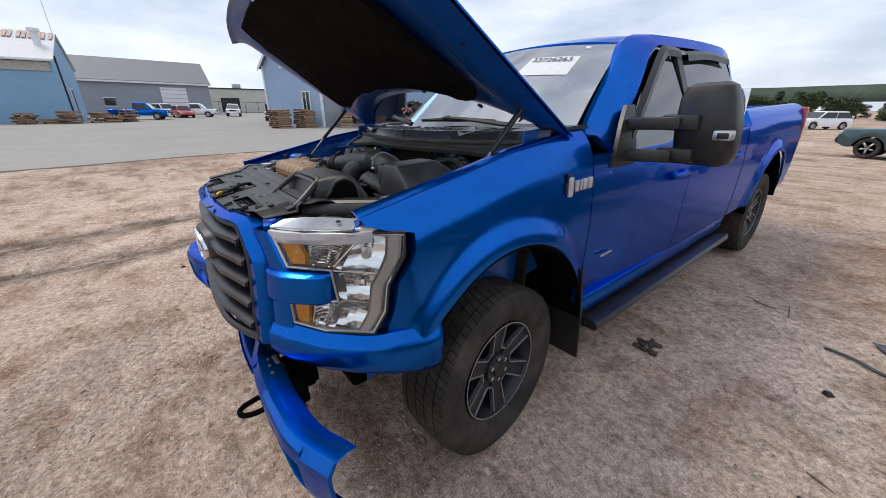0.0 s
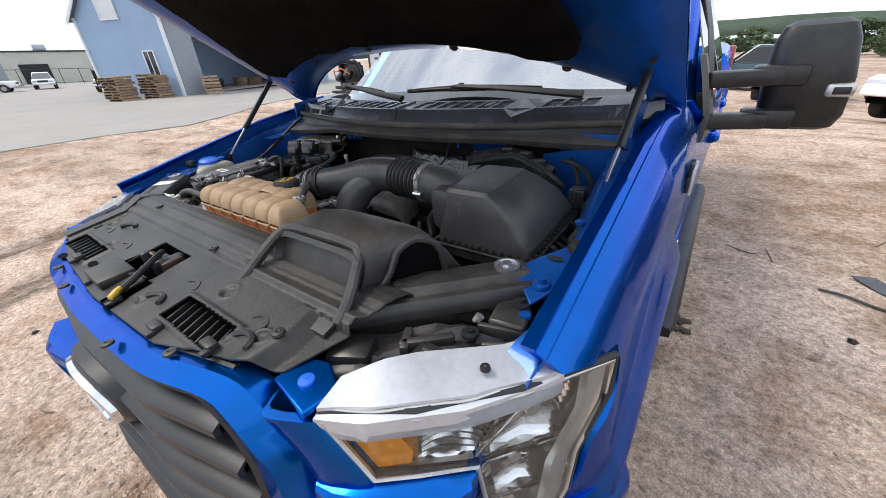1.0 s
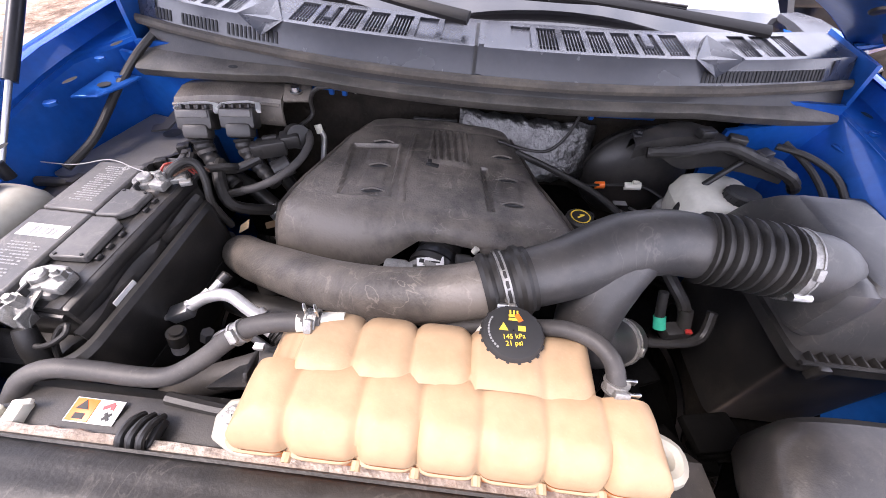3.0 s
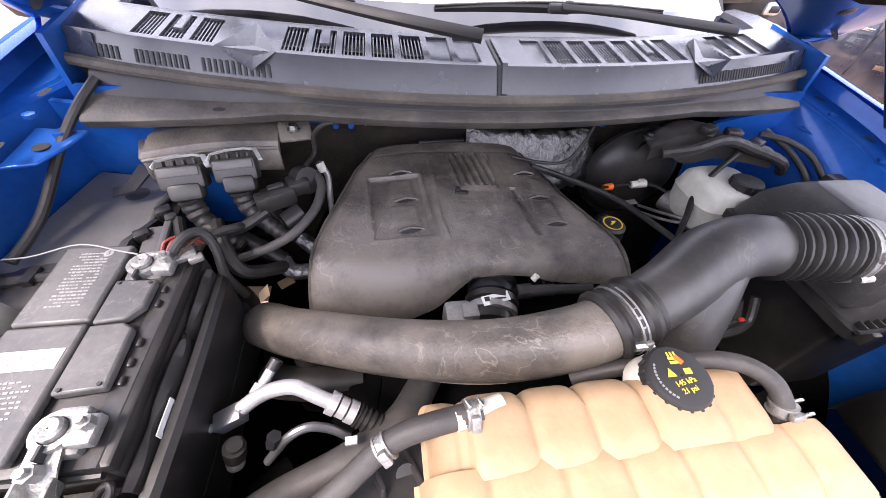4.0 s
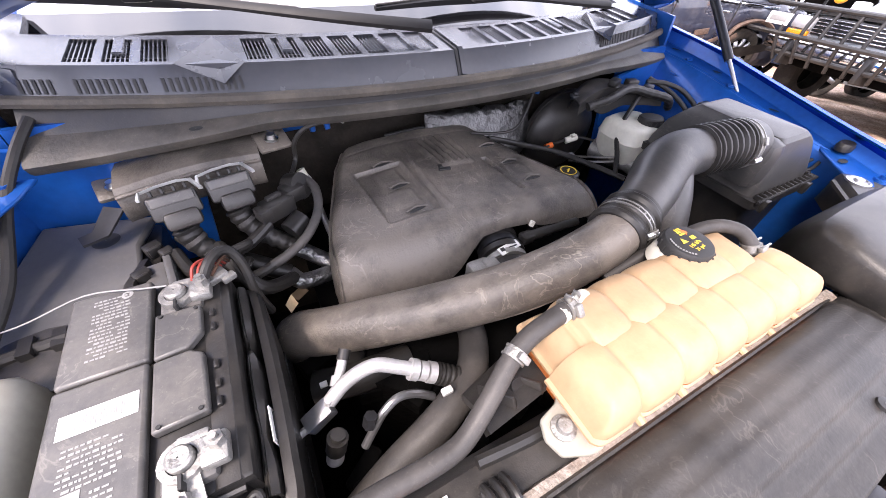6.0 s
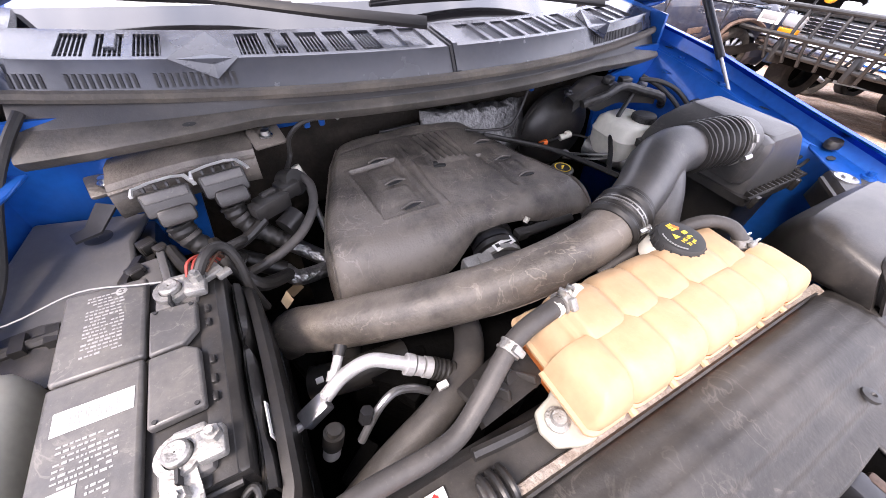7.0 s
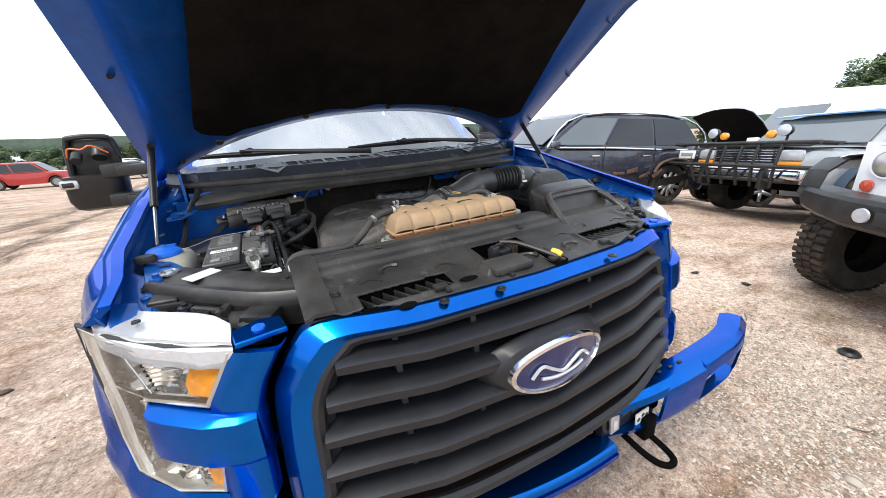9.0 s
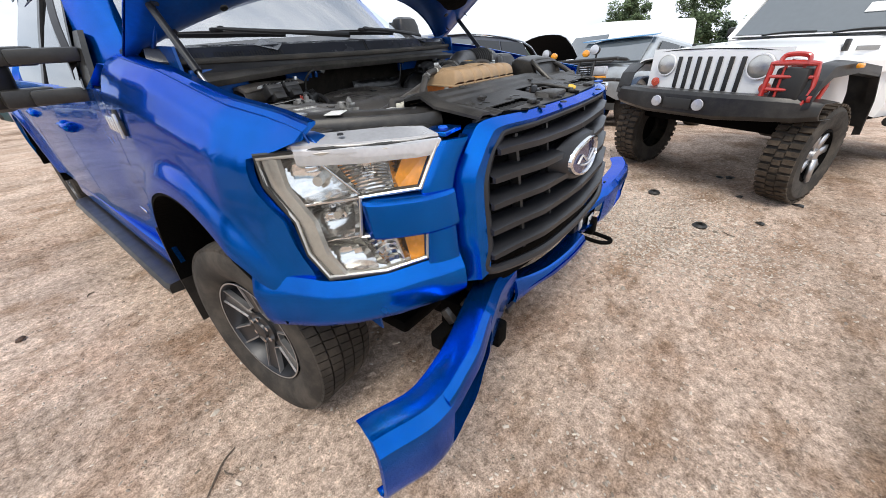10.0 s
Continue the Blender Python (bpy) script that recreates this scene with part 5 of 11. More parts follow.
# windscreen sticker: a white sheet with a lot number
stk = new("windscreen_sticker")
stk.parent = truck
tagged(stk, "white paper sheet with a handwritten-style lot number")


part("paper", B().slab([[screen_pt(k, v, .003) for k in (.34, .48, .62, .76)] for v in (.53, .65, .78)], (0, .001, -.002)), "white", stk)
cu = bpy.data.curves.new("lot_number", "FONT")
cu.body, cu.size, cu.align_x, cu.align_y, cu.extrude = "33726263", .062, "CENTER", "CENTER", .0004
cu.materials.append(M["inkblack"])
lot = new("lot_number", cu)
lot.parent = stk
a, b2 = screen_pt(.55, .73, .006), screen_pt(.55, .54, .006)
ex = (screen_pt(.7, .75) - screen_pt(.4, .75)).normalized()
ez = (a - b2).normalized()
en = ex.cross(ez).normalized()
lot.matrix_basis = Matrix.Translation(a) @ Matrix((ex, en.cross(ex), en)).transposed().to_4x4()
part("small_sticker", B().slab([[screen_pt(k, v, .003) for k in (.74, .78)] for v in (.90, .93)], (0, .001, -.002)), "white", truck)

# ---- engine bay ----
def rrect(x0, x1, y0, y1, z, e=.35, n=28):
    out = []
    for i in range(n):
        a = 2 * math.pi * i / n
        c, s = math.cos(a), math.sin(a)
        out.append(((x0 + x1) / 2 + (x1 - x0) / 2 * math.copysign(abs(c) ** e, c), (y0 + y1) / 2 + (y1 - y0) / 2 * math.copysign(abs(s) ** e, s), z))
    return out


def loft(rings):
    """Closed rings of equal length joined and capped."""
    b = B().grid(rings, close=True)
    n = len(rings[0])
    k = len(b.v) - n
    b.f += [tuple(range(n))[::-1], tuple(range(k, k + n))]
    return b


def sub(name, label):
    o = new(name)
    o.parent = truck
    return tagged(o, label)


def clamp(path_pt, direction, r, parent, name="hose_clamp", w=.010, side=(0, -.75, .66), m="worn"):
    d = Vector(direction).normalized()
    p = Vector(path_pt)
    out = Vector(side)
    out = (out - d * out.dot(d)).normalized()
    ring = B()
    for k in (-.5, .5):
        ring.cyl(p + d * (w * k - .0012), p + d * (w * k + .0012), r + .0012, 24)
    ring.cyl(p - d * w / 2, p + d * w / 2, r, 24)
    turn = Matrix((d, out.cross(d), out)).transposed().to_4x4()
    o = part(name, ring.box(p + out * (r + .003), (.009, .016, .007), .002, turn), m, parent, "worn steel hose clamp")
    return o


# machinery deep in the bay, its shade put into a near-black colour
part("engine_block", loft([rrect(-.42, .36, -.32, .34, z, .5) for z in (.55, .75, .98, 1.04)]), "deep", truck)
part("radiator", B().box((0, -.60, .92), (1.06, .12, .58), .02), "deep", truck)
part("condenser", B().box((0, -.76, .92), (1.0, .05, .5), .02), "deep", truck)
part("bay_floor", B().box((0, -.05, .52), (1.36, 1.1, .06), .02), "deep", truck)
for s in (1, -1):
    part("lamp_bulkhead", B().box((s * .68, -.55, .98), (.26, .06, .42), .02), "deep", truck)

# firewall
rows = []
for i in range(29):
    x = -.80 + 1.6 * i / 28
    yb = .29 + .06 * x * x
    rows.append([(x, yb - .04 - .004 * math.sin(9 * x), 1.375), (x, yb - .02 + .01 * noise.noise((x * 5, 0, 1)), 1.33), (x, yb + .02 + .012 * noise.noise((x * 5, 3, 1)), 1.22), (x, yb + .0 + .012 * noise.noise((x * 5, 6, 1)), 1.08), (x, yb - .05, .7)])
part("firewall_mat", B().slab(rows, (0, .02, 0)), "felt", truck, "dusty black firewall insulation")
for x0, x1 in ((-.42, -.30), (.27, .42), (.60, .78), (-.78, -.58)):
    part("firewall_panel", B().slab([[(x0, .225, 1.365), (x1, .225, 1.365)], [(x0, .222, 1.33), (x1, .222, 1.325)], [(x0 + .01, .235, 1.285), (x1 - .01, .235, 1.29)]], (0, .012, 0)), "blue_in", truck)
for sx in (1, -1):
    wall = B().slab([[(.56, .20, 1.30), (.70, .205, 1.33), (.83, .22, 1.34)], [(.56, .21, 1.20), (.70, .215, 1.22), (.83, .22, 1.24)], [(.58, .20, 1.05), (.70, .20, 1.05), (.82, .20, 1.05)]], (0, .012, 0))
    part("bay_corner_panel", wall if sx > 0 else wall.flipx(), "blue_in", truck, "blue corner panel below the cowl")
part("heat_shield", B().grid([[(-.04 + .34 * i / 16, .262 - .05 * math.sin(math.pi * i / 16) * j / 6 - .035 * j / 6 + .010 * noise.noise((i * .7, j * .8, 4)), 1.262 - .022 * j - .012 * (i / 16) + .012 * noise.noise((i * .8, j * .8, 2))) for i in range(17)] for j in range(7)]), "heatfoil", truck, "sooty crumpled silver heat shield", solid=.003)
for x, y, z in ((-.273, .171, 1.335), (.229, .157, 1.343)):
    part("clip_bracket", B().box((x, y, z), (.032, .006, .028), .002, Matrix.Rotation(radians(38), 4, "Y")).box((x, y + .02, z - .012), (.014, .04, .008), .002), "silver", truck)
for x in (-.33, -.30, .25):
    part("blue_clip", B().cyl((x, .20, 1.335), (x, .17, 1.345), .010, 10).box((x, .185, 1.318), (.012, .012, .03), .003), "blue_in", truck)


# cowl
def cowl_front(x):
    return .138 + .235 * x * x


def cowl_pt(x, v, up=0.0):
    """v from the seal up the steep face (0 to .25), over the flat top (.25 to .8), then down to the foot of the glass."""
    ys = cowl_front(x)
    if v < .25:
        q = v / .25
        return Vector((x, ys + .028 * q, 1.390 + .045 * q + up))
    if v < .8:
        q = (v - .25) / .55
        return Vector((x, ys + .028 + .135 * q, 1.435 + .009 * q + up))
    q = (v - .8) / .2
    return Vector((x, ys + .163 + .03 * q, 1.444 - .034 * q * q + up))


cowl = sub("cowl_panel", "grey-blue plastic cowl with square vents below the windscreen")
CX = [-.80 + 1.6 * i / 64 for i in range(65)]
V0, V1 = .30, .72
part("cowl_face", B().slab([[cowl_pt(x, v) for x in CX] for v in (0, .06, .12, .2, .235, .249, .265, V0)], (0, .006, -.012)), "cowl", cowl, sharp=30)
part("cowl_back", B().slab([[cowl_pt(x, v) for x in CX] for v in (V1, .76, .799, .81, .9, 1.0)], (0, .006, -.012)), "cowl", cowl, sharp=30)
# added black sheet stands for the unlit depth below the vents
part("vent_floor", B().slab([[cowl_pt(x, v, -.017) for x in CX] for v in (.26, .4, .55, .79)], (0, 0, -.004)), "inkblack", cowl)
small = [.388 - .053 * k for k in range(7)]
vent_x = sorted([-x for x in small] + [x for x in small] + [s * x for s in (1, -1) for x in (.655, .602, .548)])
edge_ = -.80
for x in vent_x + [.80 + .0205]:
    x1_ = x - .0205
    n_ = max(1, round((x1_ - edge_) / .025))
    part("vent_rib", B().slab([[cowl_pt(edge_ + (x1_ - edge_) * k / n_, v) for k in range(n_ + 1)] for v in (V0, .5, V1)], (0, 0, -.014)), "cowl", cowl)
    edge_ = x + .0205
for x in vent_x:
    if abs(x) < .15 and x < .1 or abs(x) < .08:
        part("vent_blank", B().slab([[cowl_pt(xx, v, -.005) for xx in (x - .021, x, x + .021)] for v in (V0 - .01, .5, V1 + .01)], (0, 0, -.004)), "cowl", cowl)
        continue
    for k in range(6):
        xx = x - .0205 + .041 * (k + .5) / 6
        part("vent_slat", B().slab([[cowl_pt(xx - .0011, v, -.004), cowl_pt(xx + .0011, v, -.004)] for v in (V0 - .01, .5, V1 + .01)], (0, 0, -.008)), "cowl", cowl)
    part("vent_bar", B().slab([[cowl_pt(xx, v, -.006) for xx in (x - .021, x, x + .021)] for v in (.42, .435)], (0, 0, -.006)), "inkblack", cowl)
for x in (-.335, .335, -.602):
    part("vent_tab", B().slab([[cowl_pt(xx, v, .001) for xx in (x - .009, x, x + .009)] for v in (.46, .54, V1 + .02)], (0, 0, -.008)), "cowl", cowl, bevel=.002)
# faceted point where each wiper spindle sits
for s in (1, -1):
    x = .455 * s
    ys = cowl_front(x)
    L, R = (x + .066 * s, cowl_front(x + .066 * s) + .027, 1.436), (x - .040 * s, cowl_front(x - .040 * s) + .027, 1.436)
    tip, apex, back = (x, ys - .008, 1.414), (x - .002 * s, ys + .098, 1.458), (x + .002 * s, ys + .116, 1.442)
    facet = B()
    facet.v += [Vector(p) for p in (L, tip, R, apex, back, (x, ys + .03, 1.41))]
    facet.f += [(0, 1, 3), (1, 2, 3), (2, 4, 3), (4, 0, 3), (1, 0, 5), (2, 1, 5)] if s < 0 else [(1, 0, 3), (2, 1, 3), (4, 2, 3), (0, 4, 3), (0, 1, 5), (1, 2, 5)]
    part("cowl_facet", facet, "cowl", cowl, sharp=5)
part("cowl_seal", B().tube([(x, cowl_front(x) - .010, 1.386 + (.01 * abs(x) ** 2) + .0015 * noise.noise((x * 9, 0, 3))) for x in CX[::2]], .0105, n=8, steps=2), "seal", cowl, "weathered rubber sealing strip")
part("cowl_joint", B().slab([[cowl_pt(-.022, v, .0025) + Vector((0, -.002, 0)), cowl_pt(-.016, v, .0025) + Vector((0, -.002, 0))] for v in (0, .12, .249, .28, .5, .7)], (0, .001, -.003)), "inkblack", cowl)
part("joint_flange", B().slab([[cowl_pt(-.014, v, .006) + Vector((0, -.002, 0)), cowl_pt(-.004, v, .006) + Vector((0, -.002, 0))] for v in (0, .12, .249, .28, .5, .7)], (0, .001, -.008)), "cowl", cowl)
for s in (1, -1):
    b = B().slab([[(.74, cowl_front(.74), 1.385), (.86, .34, 1.40)], [(.74, cowl_front(.74) + .02, 1.43), (.85, .36, 1.44)], [(.76, .5, 1.445), (.86, .56, 1.445)], [(.78, .60, 1.442), (.85, .64, 1.44)]], (0, .005, -.015))
    part("cowl_end", b if s > 0 else b.flipx(), "cowl", cowl)
for groups in (((.44, .72, 34),), ((-.43, -.545, 12), (-.575, -.665, 10), (-.70, -.74, 5))):
    for x0, x1, n_ in groups:
        for k in range(n_):
            x = x0 + (x1 - x0) * k / (n_ - 1)
            part("cowl_slot", B().slab([[cowl_pt(x - .0025, v) + Vector((0, -.002, 0)), cowl_pt(x + .0025, v) + Vector((0, -.002, 0))] for v in (.05, .15)], (0, .003, 0)), "inkblack", cowl)
# panel under the seal and the dusty shelf below it
rows, rows2 = [], []
for x in [-.762 + 1.562 * i / 32 for i in range(33)]:
    y = cowl_front(x)
    dip = .05 * max(0, (abs(x) - .40) / .35) if x < 0 else .03 * max(0, (abs(x) - .45) / .35)
    low = Vector((x, y - .024 - dip * 1.6, 1.350 - dip * .45 + .0012 * noise.noise((x * 14, 1, 1))))
    crease = low + Vector((0, .016 + dip * .8, .012 + dip * .25))
    rows.append([low + Vector((0, .006, -.012)), low, low + Vector((0, .004, .005)), crease])
    rows2.append([crease + Vector((0, -.001, -.004)), crease + Vector((0, .004, .002)), Vector((x, y - .004, 1.385)), Vector((x, y + .03, 1.386))])
part("cowl_tray", B().slab(rows, (0, .008, -.008)), "tray", truck, "dusty plastic shelf edge under the cowl")
part("cowl_apron", B().slab(rows2, (0, .008, -.006)), "slate", truck, "slate grey apron under the cowl seal")
part("drain_hole", B().spin([(.007, 0), (.001, .0006)], 14, Matrix.Translation((-.52, .150, 1.3585)) @ Matrix.Rotation(radians(20), 4, "X") @ Matrix.Diagonal((1.5, .7, 1, 1))), "inkblack", truck)

# wipers
for pts, blade, joint in (([(.15, .335, 1.492), (.30, .335, 1.485), (.47, .345, 1.470), (.62, .36, 1.455)], ((-.117, .365, 1.472), (.455, .43, 1.468)), (.15, .345, 1.487)),
                          ([(-.555, .42, 1.50), (-.40, .36, 1.488), (-.22, .29, 1.475), (-.04, .235, 1.462)], ((-.816, .555, 1.478), (-.28, .385, 1.470)), (-.556, .43, 1.495))):
    wp = sub("wiper", "black windscreen wiper")
    part("arm", B().tube(pts, [.008, .010, .013, .015], n=8, flat=.6), "wiperblack", wp)
    a, c = Vector(blade[0]), Vector(blade[1])
    bow = Vector((0, 0, .006))
    part("blade", B().tube([a, a.lerp(c, .25) + bow, a.lerp(c, .5) + bow, a.lerp(c, .75) + bow, c], [.006, .011, .012, .011, .006], n=6), "wiperblack", wp)
    part("spoiler_edge", B().tube([a + Vector((0, -.004, .008)), a.lerp(c, .5) + bow + Vector((0, -.005, .0125)), c + Vector((0, -.004, .007))], .0022, n=6), "hosegrey", wp)
    part("blade_joint", B().box(joint, (.05, .022, .018), .006).box(Vector(joint) + Vector((.02, 0, .008)), (.02, .016, .014), .004), "wiperblack", wp)

# ---- sight shield over the radiator ----
shield = sub("sight_shield", "dusty black plastic cover over the radiator")


HOLES = [(.235, .42, -.80, -.745), (-.40, -.20, -.815, -.765), (-.075, .075, -.765, -.675), (.06, .10, -.845, -.765)]


def bump_step(v, a, b, e=.004):
    """1 between a and b, falling to 0 over e."""
    return min(1, max(0, (v - a) / e)) * min(1, max(0, (b - v) / e))


def shield_z(x, y):
    z = lerp_at(y, [-.90, -.80, -.66, -.650, -.640, -.622, -.612, -.59, -.545, -.535, -.529], [1.222, 1.238, 1.256, 1.257, 1.266, 1.270, 1.279, 1.284, 1.276, 1.270, 1.262])
    if x > .24:
        z -= .018 * min(1, max(0, (x - .24) / .04)) * min(1, max(0, (y + .64) / .03))
    z += .0035 * bump_step(x, -.499, -.449, .008) + .002 * bump_step(y, -.580, -.556, .010)
    z += .012 * bump_step(x, -.115, .0, .006) * bump_step(y, -.822, -.772, .006)
    if y < -.655:
        edge = lerp_at(y, [-.79, -.727, -.637], [.498, .512, .505])
        z += .004 * bump_step(x, edge - .034, edge + .006, .014) - .02 * min(1, max(0, (x - edge) / .025))
        z -= .004 * bump_step(x, -.449, -.421, .008)
    for x0, x1, y0, y1 in HOLES[:2]:
        z += .004 * bump_step(x, x0 - .010, x1 + .010, .003) * bump_step(y, y0 - .010, y1 + .010, .003)
    for cx, cy, rr in ((.473, -.736, .013), (-.40, -.70, .013), (.30, -.70, .016), (-.24, -.745, .012), (.14, -.80, .012)):
        d = math.hypot(x - cx, y - cy)
        z += -.0035 * min(1, max(0, (rr - d) / .003)) + .002 * bump_step(d, rr, rr + .006, .002)
    return z


nx, ny = 240, 90
vid, b = {}, B()
for j in range(ny + 1):
    for i in range(nx + 1):
        u, v = i / nx, j / ny
        yr = -.530
        x = -.503 + u * 1.103
        yf = max(front_y(x, 1.225) + .03, -.91)
        y = yf + (yr - yf) * v
        if x > .3:
            lim = lerp_at(y, [-.86, -.60, -.5], [.50, .61, .62])
            x = .3 + (x - .3) * (lim - .3) / .30
        vid[i, j] = len(b.v)
        b.v.append((x, y, shield_z(x, y)))
for j in range(ny):
    for i in range(nx):
        q = [vid[i, j], vid[i + 1, j], vid[i + 1, j + 1], vid[i, j + 1]]
        cx, cy = sum(b.v[k][0] for k in q) / 4, sum(b.v[k][1] for k in q) / 4
        if not any(h[0] < cx < h[1] and h[2] < cy < h[3] for h in HOLES):
            b.f.append(tuple(q))
part("shield_skin", b, "shield", shield, solid=.004, sharp=65)
# wells below the openings, their unlit depth given by colour
for h in HOLES:
    cx, cy = (h[0] + h[1]) / 2, (h[2] + h[3]) / 2
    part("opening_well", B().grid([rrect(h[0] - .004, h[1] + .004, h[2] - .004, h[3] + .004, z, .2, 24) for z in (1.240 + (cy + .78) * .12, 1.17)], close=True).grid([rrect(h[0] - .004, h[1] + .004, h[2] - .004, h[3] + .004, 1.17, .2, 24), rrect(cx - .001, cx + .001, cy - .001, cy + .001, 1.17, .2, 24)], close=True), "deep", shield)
for h in HOLES[:2]:
    for k in range(8):
        x = h[0] + (h[1] - h[0]) * (k + .5) / 8
        part("grid_bar", B().box((x, (h[2] + h[3]) / 2, 1.228), (.004, h[3] - h[2], .02), .001, Matrix.Rotation(radians(25), 4, "Z")), "black", shield)
part("shield_rear_edge", B().slab([[(x, -.530, shield_z(x, -.530)) for x in CX[12:57:2]], [(x, -.525, shield_z(x, -.530) - .015) for x in CX[12:57:2]], [(x, -.526, 1.22) for x in CX[12:57:2]]], (0, .003, 0)), "shield", shield)
part("shield_strap", B().slab([[(-.510, y, shield_z(-.50, y) + .001), (-.490, y, shield_z(-.49, y) + .006), (-.452, y, shield_z(-.455, y) + .004)] for y in (-.80, -.75, -.65, -.60, -.535)], (0, 0, -.008)), "shield", shield)
for x, y in ((-.30, -.60), (.12, -.64), (-.44, -.73), (.36, -.83), (-.12, -.875), (.22, -.88), (.5, -.72), (-.25, -.86)):
    part("push_pin", B().spin([(.011, 0), (.010, .004), (.004, .005), (.001, .003)], 14, Matrix.Translation((x, y, shield_z(x, y) + .001))), "black", shield)
part("front_lip_seal", B().tube([(x, front_y(x, 1.225) + .042, 1.222) for x in CX[12:54:3]], .008, n=8, steps=3), "rubber", shield)
# curved raised marks moulded into it
for cx, cy, a0 in ((.02, -.80, 0), (.17, -.80, .4), (.45, -.77, .2), (-.30, -.70, .8)):
    part("moulded_rib", B().tube([(cx + .028 * math.cos(a0 + t), cy + .028 * math.sin(a0 + t), shield_z(cx, cy) + .004) for t in (0, .6, 1.2, 1.8, 2.4)], .006, n=6), "black2", shield)
for cx, cy, a0 in ((-.184, -.734, .3), (.197, -.727, .3), (.436, -.719, .3), (-.36, -.725, .3)):
    arc = [(a0 + .28 * t) for t in range(9)]
    part("crescent_slot", B().slab([[(cx + rr * math.cos(t), cy - .012 + rr * math.sin(t), shield_z(cx + rr * math.cos(t), cy - .012 + rr * math.sin(t)) + .0015) for t in arc] for rr in (.021, .028)], (0, 0, -.003)), "black", shield)
for cx, cy, w in ((-.161, -.809, .024), (-.32, -.838, .02)):
    part("oval_slot", B().spin([(1, 0), (.001, .0004)], 18, Matrix.Translation((cx, cy, shield_z(cx, cy) + .0015)) @ Matrix.Rotation(.15, 4, "X") @ Matrix.Diagonal((w, .010, 1, 1))), "deep", shield)
for x in (-.238, -.077, .078, .265, .415):
    y = front_y(x, 1.225) + .05
    clip = part("edge_clip", B().box((x, y, shield_z(x, y) + .004), (.032, .018, .012), .003).box((x + .012, y - .012, shield_z(x, y) + .001), (.012, .016, .01), .002), "rubber", shield)
# hood release latch with its yellow handle
M["rustlatch"] = mat("greasy_rusty_steel", (.09, .06, .045), .5, .6, .4, 30)
latch = sub("hood_latch", "hood latch with a yellow release handle")
part("latch_body", B().box((-.01, -.715, 1.215), (.05, .04, .07), .006).box((.02, -.70, 1.235), (.03, .05, .03), .005).box((-.035, -.73, 1.24), (.02, .02, .05), .004), "gunmetal", latch)
part("latch_claw", B().tube([(-.03, -.71, 1.20), (-.035, -.715, 1.245), (-.015, -.72, 1.262), (.01, -.715, 1.245)], .007, n=6, flat=.5).box((.035, -.705, 1.225), (.02, .045, .05), .004), "rustlatch", latch)
part("latch_plate", B().box((-.055, -.72, 1.20), (.03, .06, .05), .005), "black", latch)
part("rod", B().tube([(.0, -.705, 1.262), (.03, -.735, 1.262), (.06, -.785, 1.252), (.082, -.83, 1.242)], .0065, n=8), "black", latch)
part("handle", B().tube([(.080, -.812, 1.254), (.086, -.824, 1.250), (.091, -.836, 1.246)], [.006, .009, .007], n=10, flat=.75), "yellow", latch, "yellow plastic release handle")
part("latch_cover", B().box((-.05, -.80, 1.243), (.11, .07, .02), .006), "shield", shield)

